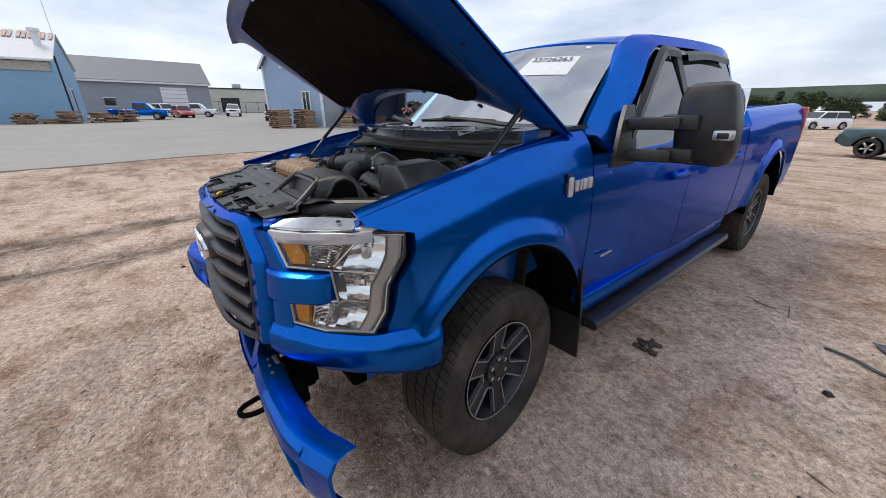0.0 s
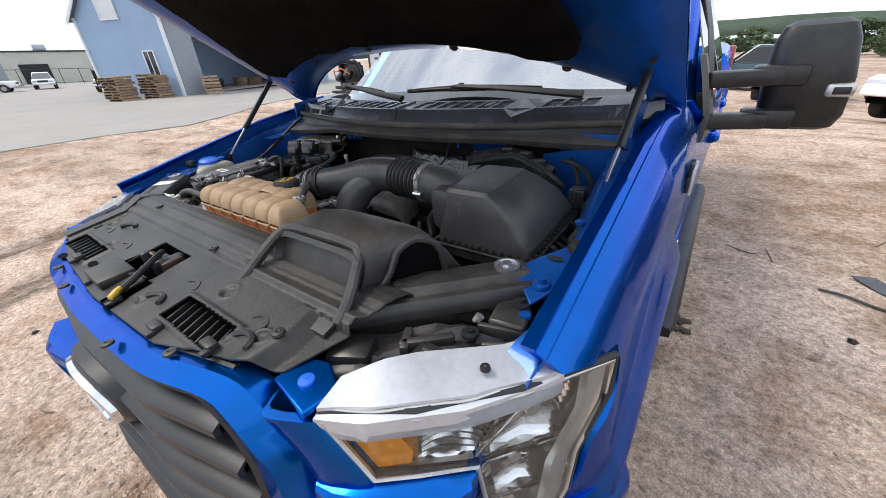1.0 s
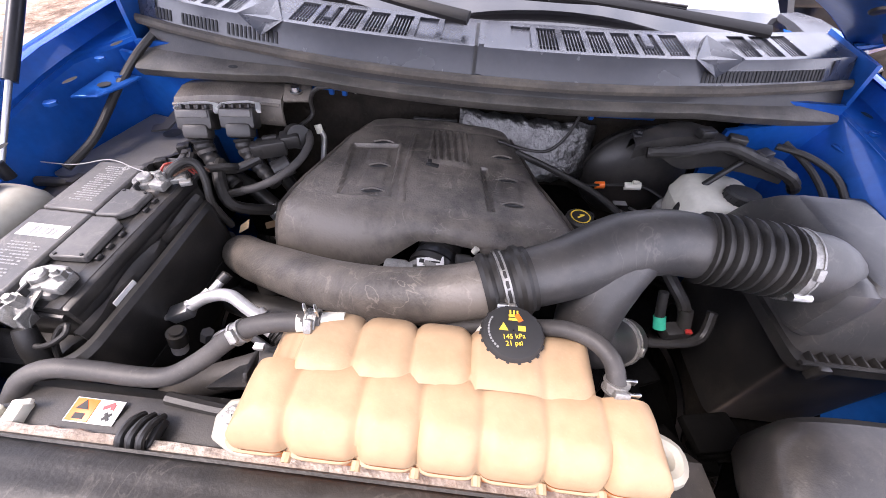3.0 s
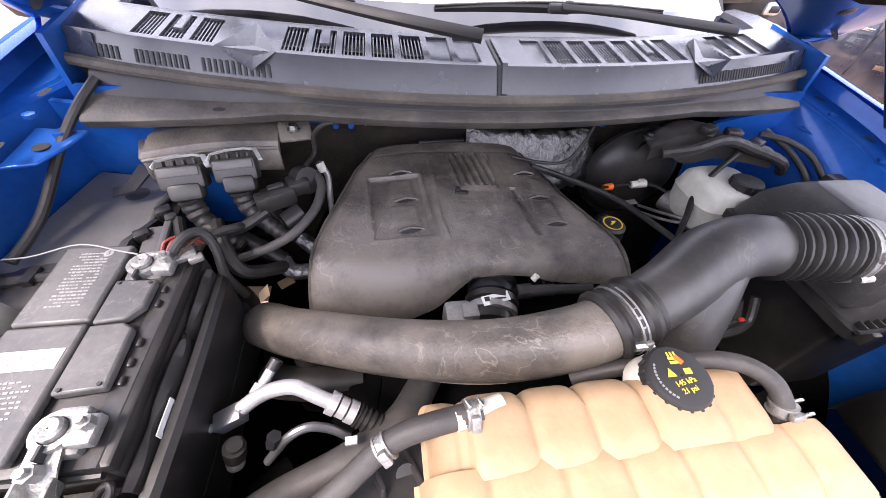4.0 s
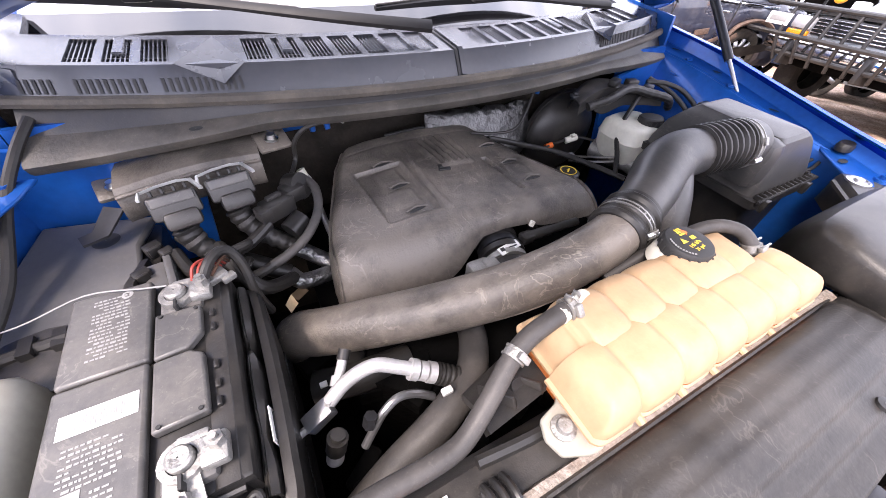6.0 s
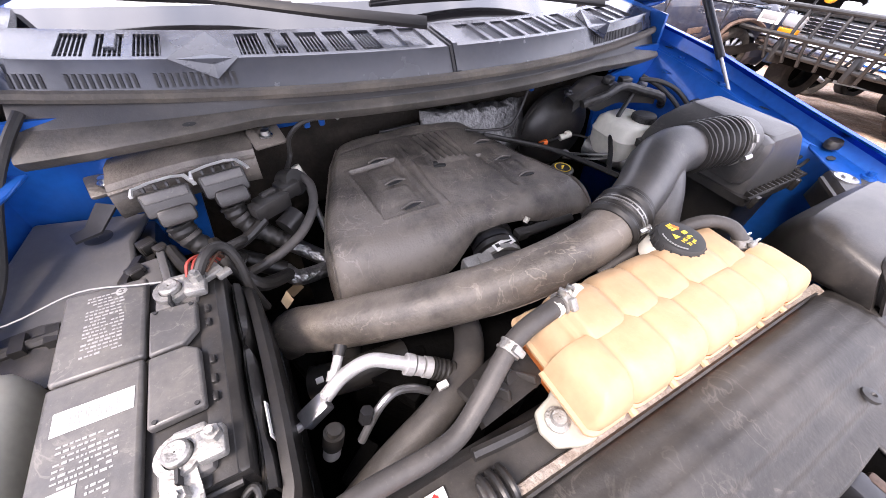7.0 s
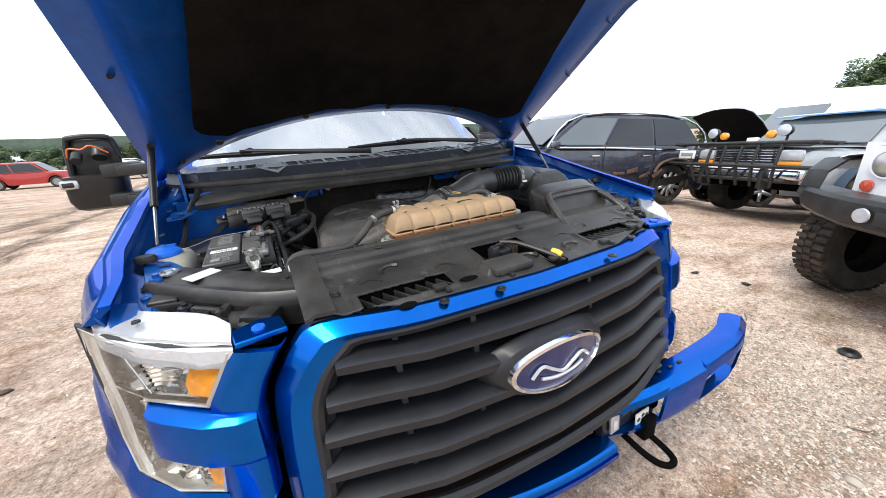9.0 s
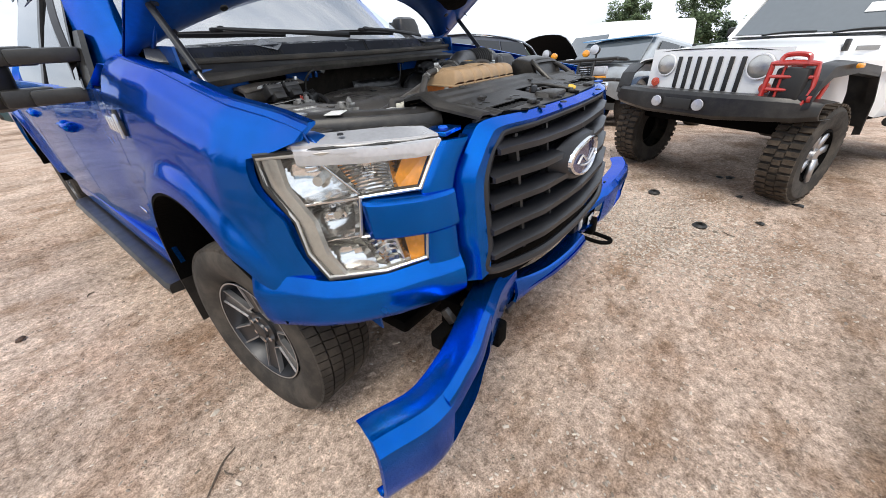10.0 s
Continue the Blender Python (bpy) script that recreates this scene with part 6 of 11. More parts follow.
# arms and panels beside the shield
for s in (1, -1):
    def pb(name, b, material, label="", **k):
        return part(name, b if s > 0 else b.flipx(), material, truck, label, **k)
    if s > 0:
        path = [Vector((.515, -.598, 1.246)).lerp(Vector((.752, -.387, 1.252)), k / 10) for k in range(11)]
        wide = 1.0
    else:
        path = smooth_path([(.48, -.615, 1.244), (.555, -.585, 1.246), (.655, -.505, 1.249), (.785, -.392, 1.252)], 4)
        wide = 1.15
    prof = ((-.046, -.06), (-.045, -.004), (-.040, .005), (-.02, .006), (.004, .005), (.013, -.002), (.021, -.005), (.030, .001), (.040, .0), (.047, -.008), (.050, -.022), (.050, -.07))
    rows = []
    for i, p in enumerate(path):
        arm_t = (path[min(len(path) - 1, i + 1)] - path[max(0, i - 1)]).normalized()
        arm_n = Vector((arm_t.y, -arm_t.x, 0))
        rows.append([p + arm_n * (o * wide) + Vector((0, 0, z)) for o, z in prof])
    rows += [[path[-1] + arm_t * (.030 * math.sin(q)) + arm_n * (o * wide * (.45 + .55 * math.cos(q))) + Vector((0, 0, z - .02 * (1 - math.cos(q)))) for o, z in prof] for q in (.5, 1.0, 1.4)]
    pb("support_arm", B().slab(rows, (0, 0, -.008)), "black2", "black support arm from radiator to wing")
    pb("arm_seam", B().tube([path[0] + arm_n * -.049 + Vector((0, 0, -.012)), path[5] + arm_n * -.050 + Vector((0, 0, -.012)), path[-1] + arm_n * -.048 + Vector((0, 0, -.014))], .006, n=6), "black2")
    pb("arm_rivet", B().spin([(.009, 0), (.008, .003), (.001, .004)], 12, Matrix.Translation(path[3] + Vector((-.008, .008, .006)))), "black2")
    pb("inlet_snout", B().box((.585, -.655, 1.195), (.075, .06, .05), .012, Matrix.Rotation(radians(28), 4, "Z")), "black")
    for k, (x, y, w, d, a) in enumerate(((.685, -.585, .09, .016, .72), (.655, -.60, .016, .05, .5), (.775, -.505, .08, .012, .25), (.705, -.615, .05, .012, 1.2), (.795, -.535, .07, .010, .5))):
        pb("carrier_rib", B().box((x, y, 1.212), (w, d, .022), .005, Matrix.Rotation(a, 4, "Z")), "black2")
    pb("carrier_hole", B().prism([(.036 * math.cos(q), .017 * math.sin(q)) for q in [2 * math.pi * k / 18 for k in range(18)]], .004, Matrix.Translation((.725, -.497, 1.2135)) @ Matrix.Rotation(.35, 4, "Z")), "deep")
    pb("hole_bolt", B().cyl((.728, -.505, 1.214), (.734, -.500, 1.225), .008, 8), "worn")
    pb("carrier_post", B().prism([(-.032, -.04), (.028, -.045), (.032, .0), (.022, .028), (-.018, .026), (-.03, .005)], .026, Matrix.Translation((.775, -.462, 1.205)) @ Matrix.Rotation(.2, 4, "Z")), "black2", bevel=.005)
    bm_ = Matrix.Translation((.725, -.385, 1.256) if s > 0 else (.775, -.392, 1.257))
    pb("arm_bolt", B().spin([(.024, 0), (.024, .004), (.019, .005), (.017, .002), (.011, .003), (.009, .008), (.001, .008)], 20, bm_), "alu")
    rows = []
    for i in range(15):
        x = .575 + .262 * i / 14
        yf = front_y(x, 1.2) + lerp_at(x, [.58, .64, .7, .85, .9], [.08, .085, .12, .11, .05])
        yb = lerp_at(x, [.57, .65, .75, .80, .838], [-.62, -.555, -.45, -.428, -.43])
        rows.append([(x, yf + (yb - yf) * k / 8, 1.198 + .010 * noise.noise((x * 22, k * .9, 2 + s)) + (.008 if (i // 3 + k // 2) % 2 else 0)) for k in range(9)])
    pb("lamp_carrier", B().slab(rows, (0, 0, -.03)), "black2", "black moulded carrier behind the headlamp")
    for x, y in ((.66, -.66), (.783, -.448), (.735, -.535)):
        pb("carrier_bolt", B().spin([(.016, 0), (.015, .005), (.006, .006), (.006, .012), (.001, .012)], 12, Matrix.Translation((x, y, 1.232 if y > -.46 else 1.213))), "gunmetal")
    pb("carrier_clip", B().box((.72, -.60, 1.215), (.06, .02, .018), .005).box((.69, -.615, 1.212), (.015, .04, .02), .004), "black")
    # blue bits: tab at the grille and brace on the wing
    pb("grille_tab", B().prism([(-.05, -.02), (.04, -.035), (.05, .02), (.0, .045), (-.04, .035)], .012, Matrix.Translation((.59, -.745, 1.210))), "blue", bevel=.003)
    pb("tab_bolt", B().spin([(.013, 0), (.012, .004), (.001, .005)], 12, Matrix.Translation((.59, -.742, 1.2225))), "bluecap")
    pb("wing_brace", B().slab([[(.735, -.375, 1.251), (.77, -.418, 1.248), (.80, -.452, 1.243)], [(.765, -.325, 1.256), (.80, -.35, 1.256), (.825, -.405, 1.250)], [(.80, -.275, 1.262), (.825, -.255, 1.266), (.85, -.27, 1.268)]], (0, 0, -.006)), "blue_in", bevel=.002)
    pb("brace_bolt", B().spin([(.016, 0), (.015, .006), (.008, .007), (.008, .016), (.001, .016)], 12, Matrix.Translation((.80, -.405, 1.250))), "blue_in")
    pb("brace_hole", B().spin([(.012, 0), (.001, .0005)], 14, Matrix.Translation((.795, -.325, 1.2605)) @ Matrix.Diagonal((1.3, .7, 1, 1))), "inkblack")
    pb("wing_tip_cap", B().slab([[(.80, -.585, 1.205), (.855, -.585, 1.212)], [(.80, -.555, 1.228), (.86, -.55, 1.238)], [(.82, -.50, 1.238), (.865, -.50, 1.248)]], (0, .0, -.012)), "blue_in", bevel=.003)
    pb("rubber_stop", B().spin([(.021, 0), (.022, .010), (.018, .018), (.001, .018)], 20, Matrix.Translation((.835, -.30, 1.270)) @ Matrix.Diagonal((1.2, .8, 1, 1))), "rubber")
    for k, (y, r) in enumerate(((-.47, .010), (-.20, .011), (.0, .012), (.15, .010))):
        pb("wing_bolt", B().spin([(r, 0), (r, .006), (r * .5, .007), (.001, .007)], 6, Matrix.Translation((.80 if s > 0 else .815, y, top_z(y) - .046))), "blue_in")
    for y in (-.42, -.12, .07, .22):
        pb("wing_slot", B().spin([(.010, 0), (.001, .0004)], 14, Matrix.Translation((.825, y, top_z(y) - .0435)) @ Matrix.Diagonal((.7, 1.8, 1, 1))), "inkblack")
    # hinge plate and blue ledge towards the cowl
    pb("hinge_plate", B().slab([[(.755, .165, 1.312), (.84, .172, 1.314)], [(.770, .12, 1.308), (.84, .12, 1.310)], [(.795, .075, 1.304), (.84, .06, 1.306)]], (0, 0, -.006)), "blue_in", bevel=.002)
    pb("hinge_hole", B().spin([(.013, 0), (.001, .0005)], 14, Matrix.Translation((.805, .115, 1.3100))), "inkblack")
    pb("hinge_bolt", B().spin([(.012, 0), (.012, .008), (.001, .008)], 6, Matrix.Translation((.790, .15, 1.311))), "blue_in")
    pb("hinge_upright", B().slab([[(.80, .24, 1.33), (.82, .44, 1.36)], [(.80, .25, 1.44), (.83, .46, 1.45)]], (-.01, 0, 0)), "blue_in")

# ---- air intake ----
snork = sub("air_inlet_duct", "black moulded air inlet with a wide mouth")


def duct(x0, x1, z0, z1, y, lean=0.0, n=28, e=.42):
    out = []
    for i in range(n):
        a = 2 * math.pi * i / n
        c, s2 = math.cos(a), math.sin(a)
        zz = (z0 + z1) / 2 + (z1 - z0) / 2 * math.copysign(abs(s2) ** e, s2)
        out.append(((x0 + x1) / 2 + (x1 - x0) / 2 * math.copysign(abs(c) ** e, c), y + lean * (zz - z0), zz))
    return out


secs = [(.288, .540, 1.250, 1.322, -.600, .55), (.284, .546, 1.248, 1.326, -.592, .55), (.288, .560, 1.243, 1.334, -.54, .4), (.297, .585, 1.232, 1.339, -.495, .25), (.318, .605, 1.215, 1.332, -.455, .1), (.36, .625, 1.185, 1.30, -.425, 0), (.41, .645, 1.15, 1.25, -.405, 0), (.45, .655, 1.11, 1.19, -.395, 0)]
part("duct_body", loft([duct(a, b_, c, d, y, l) for a, b_, c, d, y, l in secs[1:]]), "black2", snork)
inner = [duct(.297, .532, 1.257, 1.315, -.602, .55), duct(.305, .545, 1.255, 1.322, -.55, .4), duct(.33, .56, 1.25, 1.318, -.51, .25), duct(.38, .53, 1.25, 1.29, -.48, .2)]
part("duct_mouth", B().grid([duct(.288, .540, 1.250, 1.322, -.600, .55), duct(.286, .543, 1.249, 1.324, -.605, .55), inner[0]] + inner[1:], close=True), "black2", snork)
part("mouth_frame", B().tube([(.277, -.672, 1.244), (.281, -.645, 1.260), (.287, -.600, 1.292), (.300, -.562, 1.317), (.33, -.552, 1.324), (.41, -.548, 1.325), (.49, -.544, 1.321), (.518, -.550, 1.313), (.540, -.585, 1.294), (.557, -.622, 1.270), (.562, -.655, 1.248)], .0105, n=10), "black2", snork, "rounded frame of the inlet mouth")
part("mouth_floor", B().slab([[(x, y, z) for x in (.29, .36, .43, .5, .555)] for y, z in ((-.68, 1.242), (-.64, 1.252), (-.60, 1.256), (-.54, 1.256))], (0, 0, -.006)), "black2", snork)
# arched opening in the duct's side, drawn as a shade-black patch
def duct_side(q, out, rise=1.0):
    """A point on the driver's flank of the duct; q runs round the arch."""
    y = -.490 + .062 * math.cos(q)
    k = [lerp_at(y, [c[4] for c in secs], [c[i] for c in secs]) for i in range(6)]
    ang = radians(-38 + 62 * rise * max(0, math.sin(q)))
    e_ = .42
    c, s2 = math.cos(ang), math.sin(ang)
    zz = (k[2] + k[3]) / 2 + (k[3] - k[2]) / 2 * math.copysign(abs(s2) ** e_, s2)
    return Vector(((k[0] + k[1]) / 2 + (k[1] - k[0]) / 2 * abs(c) ** e_ + out, y + k[5] * (zz - k[2]), zz))


arch = [duct_side(math.pi * k / 16, .004) for k in range(17)]
part("duct_side_opening", B().slab([[duct_side(math.pi * k / 16, .004, f / 6) for k in range(17)] for f in range(7)], (-.003, 0, 0)), "deep", snork)
part("opening_rim", B().tube([p + Vector((.002, 0, 0)) for p in arch], .007, n=8, steps=1), "black2", snork)

abox = sub("air_filter_box", "black air filter housing with ribbed flange")
part("lower_box", loft([rrect(.52, .71, -.30, -.03, .95, .16, 40), rrect(.505, .725, -.30, -.015, 1.17, .14, 40), rrect(.495, .735, -.305, -.01, 1.198, .12, 40)]), "black", abox, sharp=25)
part("flange", loft([rrect(.486, .748, -.318, .0, z, .10, 40) for z in (1.199, 1.203, 1.214, 1.218)]), "black", abox, sharp=25)
part("upper_box", loft([rrect(.496, .735, -.300, -.010, 1.218, .12, 40), rrect(.497, .732, -.297, -.013, 1.238, .12, 40), rrect(.502, .70, -.288, -.03, 1.285, .13, 40), rrect(.508, .658, -.284, -.06, 1.322, .14, 40), rrect(.511, .636, -.280, -.075, 1.336, .15, 40), rrect(.516, .626, -.272, -.085, 1.344, .18, 40), rrect(.528, .612, -.256, -.10, 1.347, .25, 40)]), "boxgrey", abox, sharp=22)
for k in range(13):
    part("flange_rib", B().box((.505 + .0185 * k, -.308, 1.222), (.003, .016, .014), .001), "black", abox)
for k in range(15):
    part("flange_rib", B().box((.741, -.298 + .019 * k, 1.222), (.012, .003, .014), .001), "black", abox)
part("flange_lip", B().tube([(.488, -.317, 1.222), (.746, -.317, 1.222), (.747, -.002, 1.222)], .004, n=6, steps=1), "black", abox)
for x, y in ((.52, -.322), (.70, -.322), (.752, -.22), (.752, -.08)):
    part("flange_clip", B().box((x, y, 1.208), (.018, .012, .03), .003), "black", abox)
part("outlet_neck", B().tube([(.535, -.216, 1.292), (.510, -.221, 1.305), (.475, -.226, 1.322), (.425, -.229, 1.330)], [.036, .044, .049, .049], n=24), "boxgrey", abox)
part("neck_boss", B().box((.503, -.226, 1.288), (.062, .128, .112), .024), "boxgrey", abox)

intake = sub("intake_pipe", "black ribbed intake pipe with two branches")
part("bellows", B().tube([(.424, -.228, 1.330), (.37, -.221, 1.330), (.320, -.214, 1.327)], .044, n=28, ribs=8, rib=.0075), "rubber", intake)
part("main_pipe", B().tube([(.324, -.214, 1.327), (.275, -.212, 1.328), (.21, -.228, 1.322), (.14, -.262, 1.310), (.075, -.287, 1.302), (.05, -.295, 1.298)], [.045, .047, .049, .044, .040, .040], n=22), "boxgrey", intake)
part("branch_pipe", B().tube([(.240, -.225, 1.318), (.200, -.262, 1.288), (.184, -.288, 1.245), (.190, -.296, 1.200), (.218, -.288, 1.160), (.262, -.264, 1.125), (.315, -.236, 1.095)], [.038, .044, .044, .043, .041, .040, .040], n=24), "boxgrey", intake)
part("charge_pipe", B().tube([(.058, -.293, 1.300), (.0, -.306, 1.285), (-.10, -.295, 1.243), (-.22, -.250, 1.186), (-.34, -.195, 1.138), (-.42, -.155, 1.106), (-.468, -.122, 1.080), (-.482, -.10, 1.03)], [.040, .040, .042, .043, .043, .042, .041, .04], n=22), "dusty", intake, "dusty black pipe across the engine")
part("pipe_seam", B().tube([(.04, -.337, 1.290), (-.10, -.334, 1.232), (-.22, -.288, 1.170), (-.34, -.232, 1.122), (-.42, -.19, 1.092)], .0022, n=6), "dusty", intake)
part("pipe_collar", B().tube([(.022, -.302, 1.290), (.085, -.284, 1.304)], .0445, n=22, steps=1, ribs=3, rib=.004), "rubber", intake)
clamp((.050, -.295, 1.298), (.05, .014, .012), .0462, intake, w=.007, side=(0, -.9, .2))
clamp((.433, -.230, 1.330), (1, -.08, 0), .0500, intake, w=.010, side=(0, -.8, .5))
clamp((.290, -.249, 1.108), (.06, .03, -.035), .0435, intake)
# bright clamps' screws
for p in ((.434, -.279, 1.318), (.052, -.340, 1.310)):
    part("clamp_screw", B().cyl((p[0] - .012, p[1], p[2]), (p[0] + .012, p[1], p[2]), .006, 8), "silver", intake)

# ---- engine cover ----
ecov = sub("engine_cover", "dusty black engine cover with moulded panels")
CV_Y = [-.14, -.106, -.03, .02, .064, .178, .24, .272]
CV_L = [-.380, -.378, -.368, -.355, -.340, -.300, -.268, -.238]
CV_R = [.232, .225, .196, .172, .149, .112, .088, .058]


def inside(x, y, x0, x1, y0, y1, e=.004):
    return min(1, max(0, min(x - x0, x1 - x) / e)) * min(1, max(0, min(y - y0, y1 - y) / e))


def cover_top(x, y):
    """Height of the cover's crown, with its moulded panels, ribs and slots."""
    xl, xr = lerp_at(y, CV_Y, CV_L), lerp_at(y, CV_Y, CV_R)
    u = (x - xl) / (xr - xl)
    z = 1.203 + .018 * math.sin(math.pi * min(1, max(0, u))) ** .6 + .012 * min(1, max(0, (y + .05) / .3))
    # sunken panel on the passenger's side with a raised border
    lean = x + .07 * (y - .03)
    z -= .0045 * inside(lean, y, -.268, -.160, -.052, .125)
    z += .003 * (inside(lean, y, -.276, -.152, -.060, .133) - inside(lean, y, -.268, -.160, -.052, .125))
    # three raised steps between the slots, either side of the spine
    for y0, y1 in ((-.022, .038), (.058, .116)):
        z += .0045 * inside(lean, y, -.232, -.176, y0, y1, .008)
        z += .003 * inside(x - .02 * (y > .04), y, .052, .108, y0 - .004, y1 - .002, .008)
    # spine: bead, ribs, trough
    z += .004 * inside(x - .14 * max(0, -(y + .0)), y, -.146, -.132, -.062, .180)
    z += .006 * inside(x, y, -.104, .0, .066, .205, .01)
    if inside(x, y, -.096, -.008, .078, .192) > 0:
        z += .0035 * math.sin((x + .13 * y) * 2 * math.pi / .0165)
    z -= .007 * inside(x - .13 * (.07 - y), y, .020, .036, -.062, .078)
    z -= .003 * inside(x, y, -.34, .20, .205, .212)
    # faint sag and warp of old plastic
    return z + .0025 * noise.noise((x * 14, y * 14, 5)) + .0008 * noise.noise((x * 60, y * 60, 9))


def cover_skirt(x):
    """Front lip: y and z of the lower edge; arched over the throttle body."""
    return (lerp_at(x, [-.39, -.30, -.21, -.15, -.09, .0, .06, .12, .20, .24], [-.128, -.142, -.158, -.146, -.120, -.128, -.134, -.138, -.140, -.130]),
            lerp_at(x, [-.39, -.30, -.21, -.165, -.13, -.09, -.04, .02, .055, .10, .20, .24], [1.10, 1.107, 1.112, 1.125, 1.150, 1.176, 1.184, 1.180, 1.166, 1.160, 1.150, 1.145]))


rows = []
for j in range(112):
    row = []
    for i in range(-7, 148):
        u = min(1, max(0, i / 140))
        ye = -.068
        if j < 100:
            y = .268 + (ye - .268) * j / 99
            xl, xr = lerp_at(y, CV_Y, CV_L), lerp_at(y, CV_Y, CV_R)
            x = xl + (xr - xl) * u
            p = Vector((x, y, cover_top(x, y)))
            back = max(0, (y - .24) / .028)
            p.z -= .05 * back ** 2
        else:
            q = (j - 99) / 12
            x0 = -.372 + (.206 + .372) * u
            x1 = -.380 + (.228 + .380) * u
            a = q * math.pi / 2
            yf, zf = cover_skirt(x1)
            y = ye + (yf - ye) * math.sin(a) ** .9
            z0 = cover_top(x0, ye)
            p = Vector((x0 + (x1 - x0) * q, y, z0 + (zf - z0) * (1 - math.cos(a)) ** .85 + .0015 * noise.noise((x0 * 20, q * 3, 2))))
        lip = .014
        if i < 0:
            q = -i / 7
            p += Vector((-lip * math.sin(q * 1.5), 0, -.11 * q ** 1.5))
        elif i > 140:
            q = (i - 140) / 7
            p += Vector((lip * math.sin(q * 1.5), 0, -.075 * q ** 1.5))
        else:
            e = min(u, 1 - u)
            p.z -= .012 * max(0, 1 - e / .05) ** 2
        row.append(p)
    rows.append(row)
part("cover_shell", B().grid(rows), "dusty", ecov, sharp=32)
for x, y, an in ((-.205, .127, 14), (-.198, .048, 14), (-.195, -.034, 14), (.067, .122, -4), (.078, .042, -4), (.088, -.036, -4)):
    part("grip_slot", B().spin([(1, 0), (.9, .0012), (.001, .0002)], 18, Matrix.Translation((x, y, cover_top(x, y) + .0012)) @ Matrix.Rotation(radians(an), 4, "Z") @ Matrix.Diagonal((.021, .0045, 1, 1))), "inkblack", ecov)
    part("slot_brow", B().tube([(x - .024, y + .001, cover_top(x, y) + .001), (x, y + .007, cover_top(x, y) + .004), (x + .024, y + .004, cover_top(x, y) + .001)], .0025, n=6), "dusty", ecov)
part("centre_catch", B().box((-.085, .062, cover_top(-.085, .062) + .002), (.028, .010, .005), .002, Matrix.Rotation(radians(-12), 4, "Z")).box((-.092, .070, cover_top(-.092, .070) + .002), (.010, .012, .005), .002), "inkblack", ecov)
part("rear_slot", B().box((-.10, .252, cover_top(-.10, .24) - .002), (.11, .008, .006), .002, Matrix.Rotation(radians(3), 4, "Z")), "inkblack", ecov)
oil = sub("oil_filler", "black oil filler cap with yellow mark")
part("neck", B().cyl((.236, -.002, 1.09), (.240, -.002, 1.160), .030, 20), "black", oil)
part("cap", B().spin([(.030, -.02), (.032, -.012), (.030, -.006), (.029, .010), (.024, .014), (.001, .013)], 22, Matrix.Translation((.240, -.004, 1.168))), "black", oil)
part("cap_mark", B().spin([(.021, 0), (.0185, .0), (.0185, .0006), (.021, .0006)], 20, Matrix.Translation((.240, -.004, 1.1822))), "capyellow", oil)
part("cap_symbol", B().box((.240, -.004, 1.1822), (.016, .004, .0008), .0002, Matrix.Rotation(.6, 4, "Z")).box((.244, .001, 1.1822), (.010, .003, .0008), .0002), "capyellow", oil)
part("filler_shoulder", loft([rrect(.185, .285, -.05, .06, z, .6) for z in (1.02, 1.10)] + [rrect(.195, .275, -.04, .045, 1.12, .7)]), "black2", oil)
thr = sub("throttle_body", "black and silver throttle body under the cover")
ta, tb_ = Vector((-.040, -.085, 1.140)), Vector((-.066, -.190, 1.128))
td = (tb_ - ta).normalized()
part("barrel", B().cyl(ta, tb_, .040, 24), "black", thr)
for k, (o, rr_, m_) in enumerate(((.25, .047, "black"), (.45, .046, "gunmetal"), (.62, .050, "black"), (.80, .048, "worn"), (.97, .044, "black"))):
    c_ = ta.lerp(tb_, o)
    part("barrel_ring", B().cyl(c_ - td * .006, c_ + td * .006, rr_, 24), m_, thr)
part("part_label", B().box((-.060, -.168, 1.1765), (.05, .018, .002), .0004, Matrix.Rotation(radians(8), 4, "X") @ Matrix.Rotation(radians(10), 4, "Z")), "white", thr)
part("part_code", B().box((-.076, -.169, 1.178), (.009, .009, .001)).box((-.052, -.169, 1.178), (.02, .003, .001)), "inkblack", thr)
part("motor_housing", B().box((-.125, -.175, 1.135), (.048, .045, .05), .008).box((-.105, -.178, 1.155), (.03, .03, .02), .004), "worn", thr)
part("side_plug", B().cyl((-.005, -.150, 1.165), (.055, -.155, 1.170), .011, 12).cyl((.055, -.155, 1.170), (.12, -.165, 1.180), .009, 12).box((.0, -.150, 1.165), (.03, .024, .02), .004), "rubber", thr)
part("plug_clip", B().cyl((.018, -.135, 1.178), (.024, -.133, 1.188), .006, 10), "milky", thr)
for k in range(5):
    part("fin", B().box((.045 + .018 * k, -.118, 1.145), (.008, .03, .035), .004), "black", thr)

# ---- coolant tank ----
tank = sub("coolant_tank", "cream translucent coolant tank, ribbed into cells")
SEAM = 1.279
FRONT = [-.222, -.162, -.093, -.035, .025, .088, .146, .208]
BACK = [-.212, -.176, -.112, -.052, .010, .084, .150]


def pillow(x, cells, deep=.0065):
    """1 on the crown of each cell, dipping into the grooves between."""
    for a, c in zip(cells, cells[1:]):
        if a <= x <= c:
            q = abs(2 * (x - a) / (c - a) - 1)
            return -deep * q ** 4
    return -deep


def round_off(d, r):
    """Falls from 0 to -1 over r towards an edge at distance d."""
    d = min(1, max(0, d / r))
    return math.sqrt(max(0, 1 - (1 - d) ** 2)) - 1


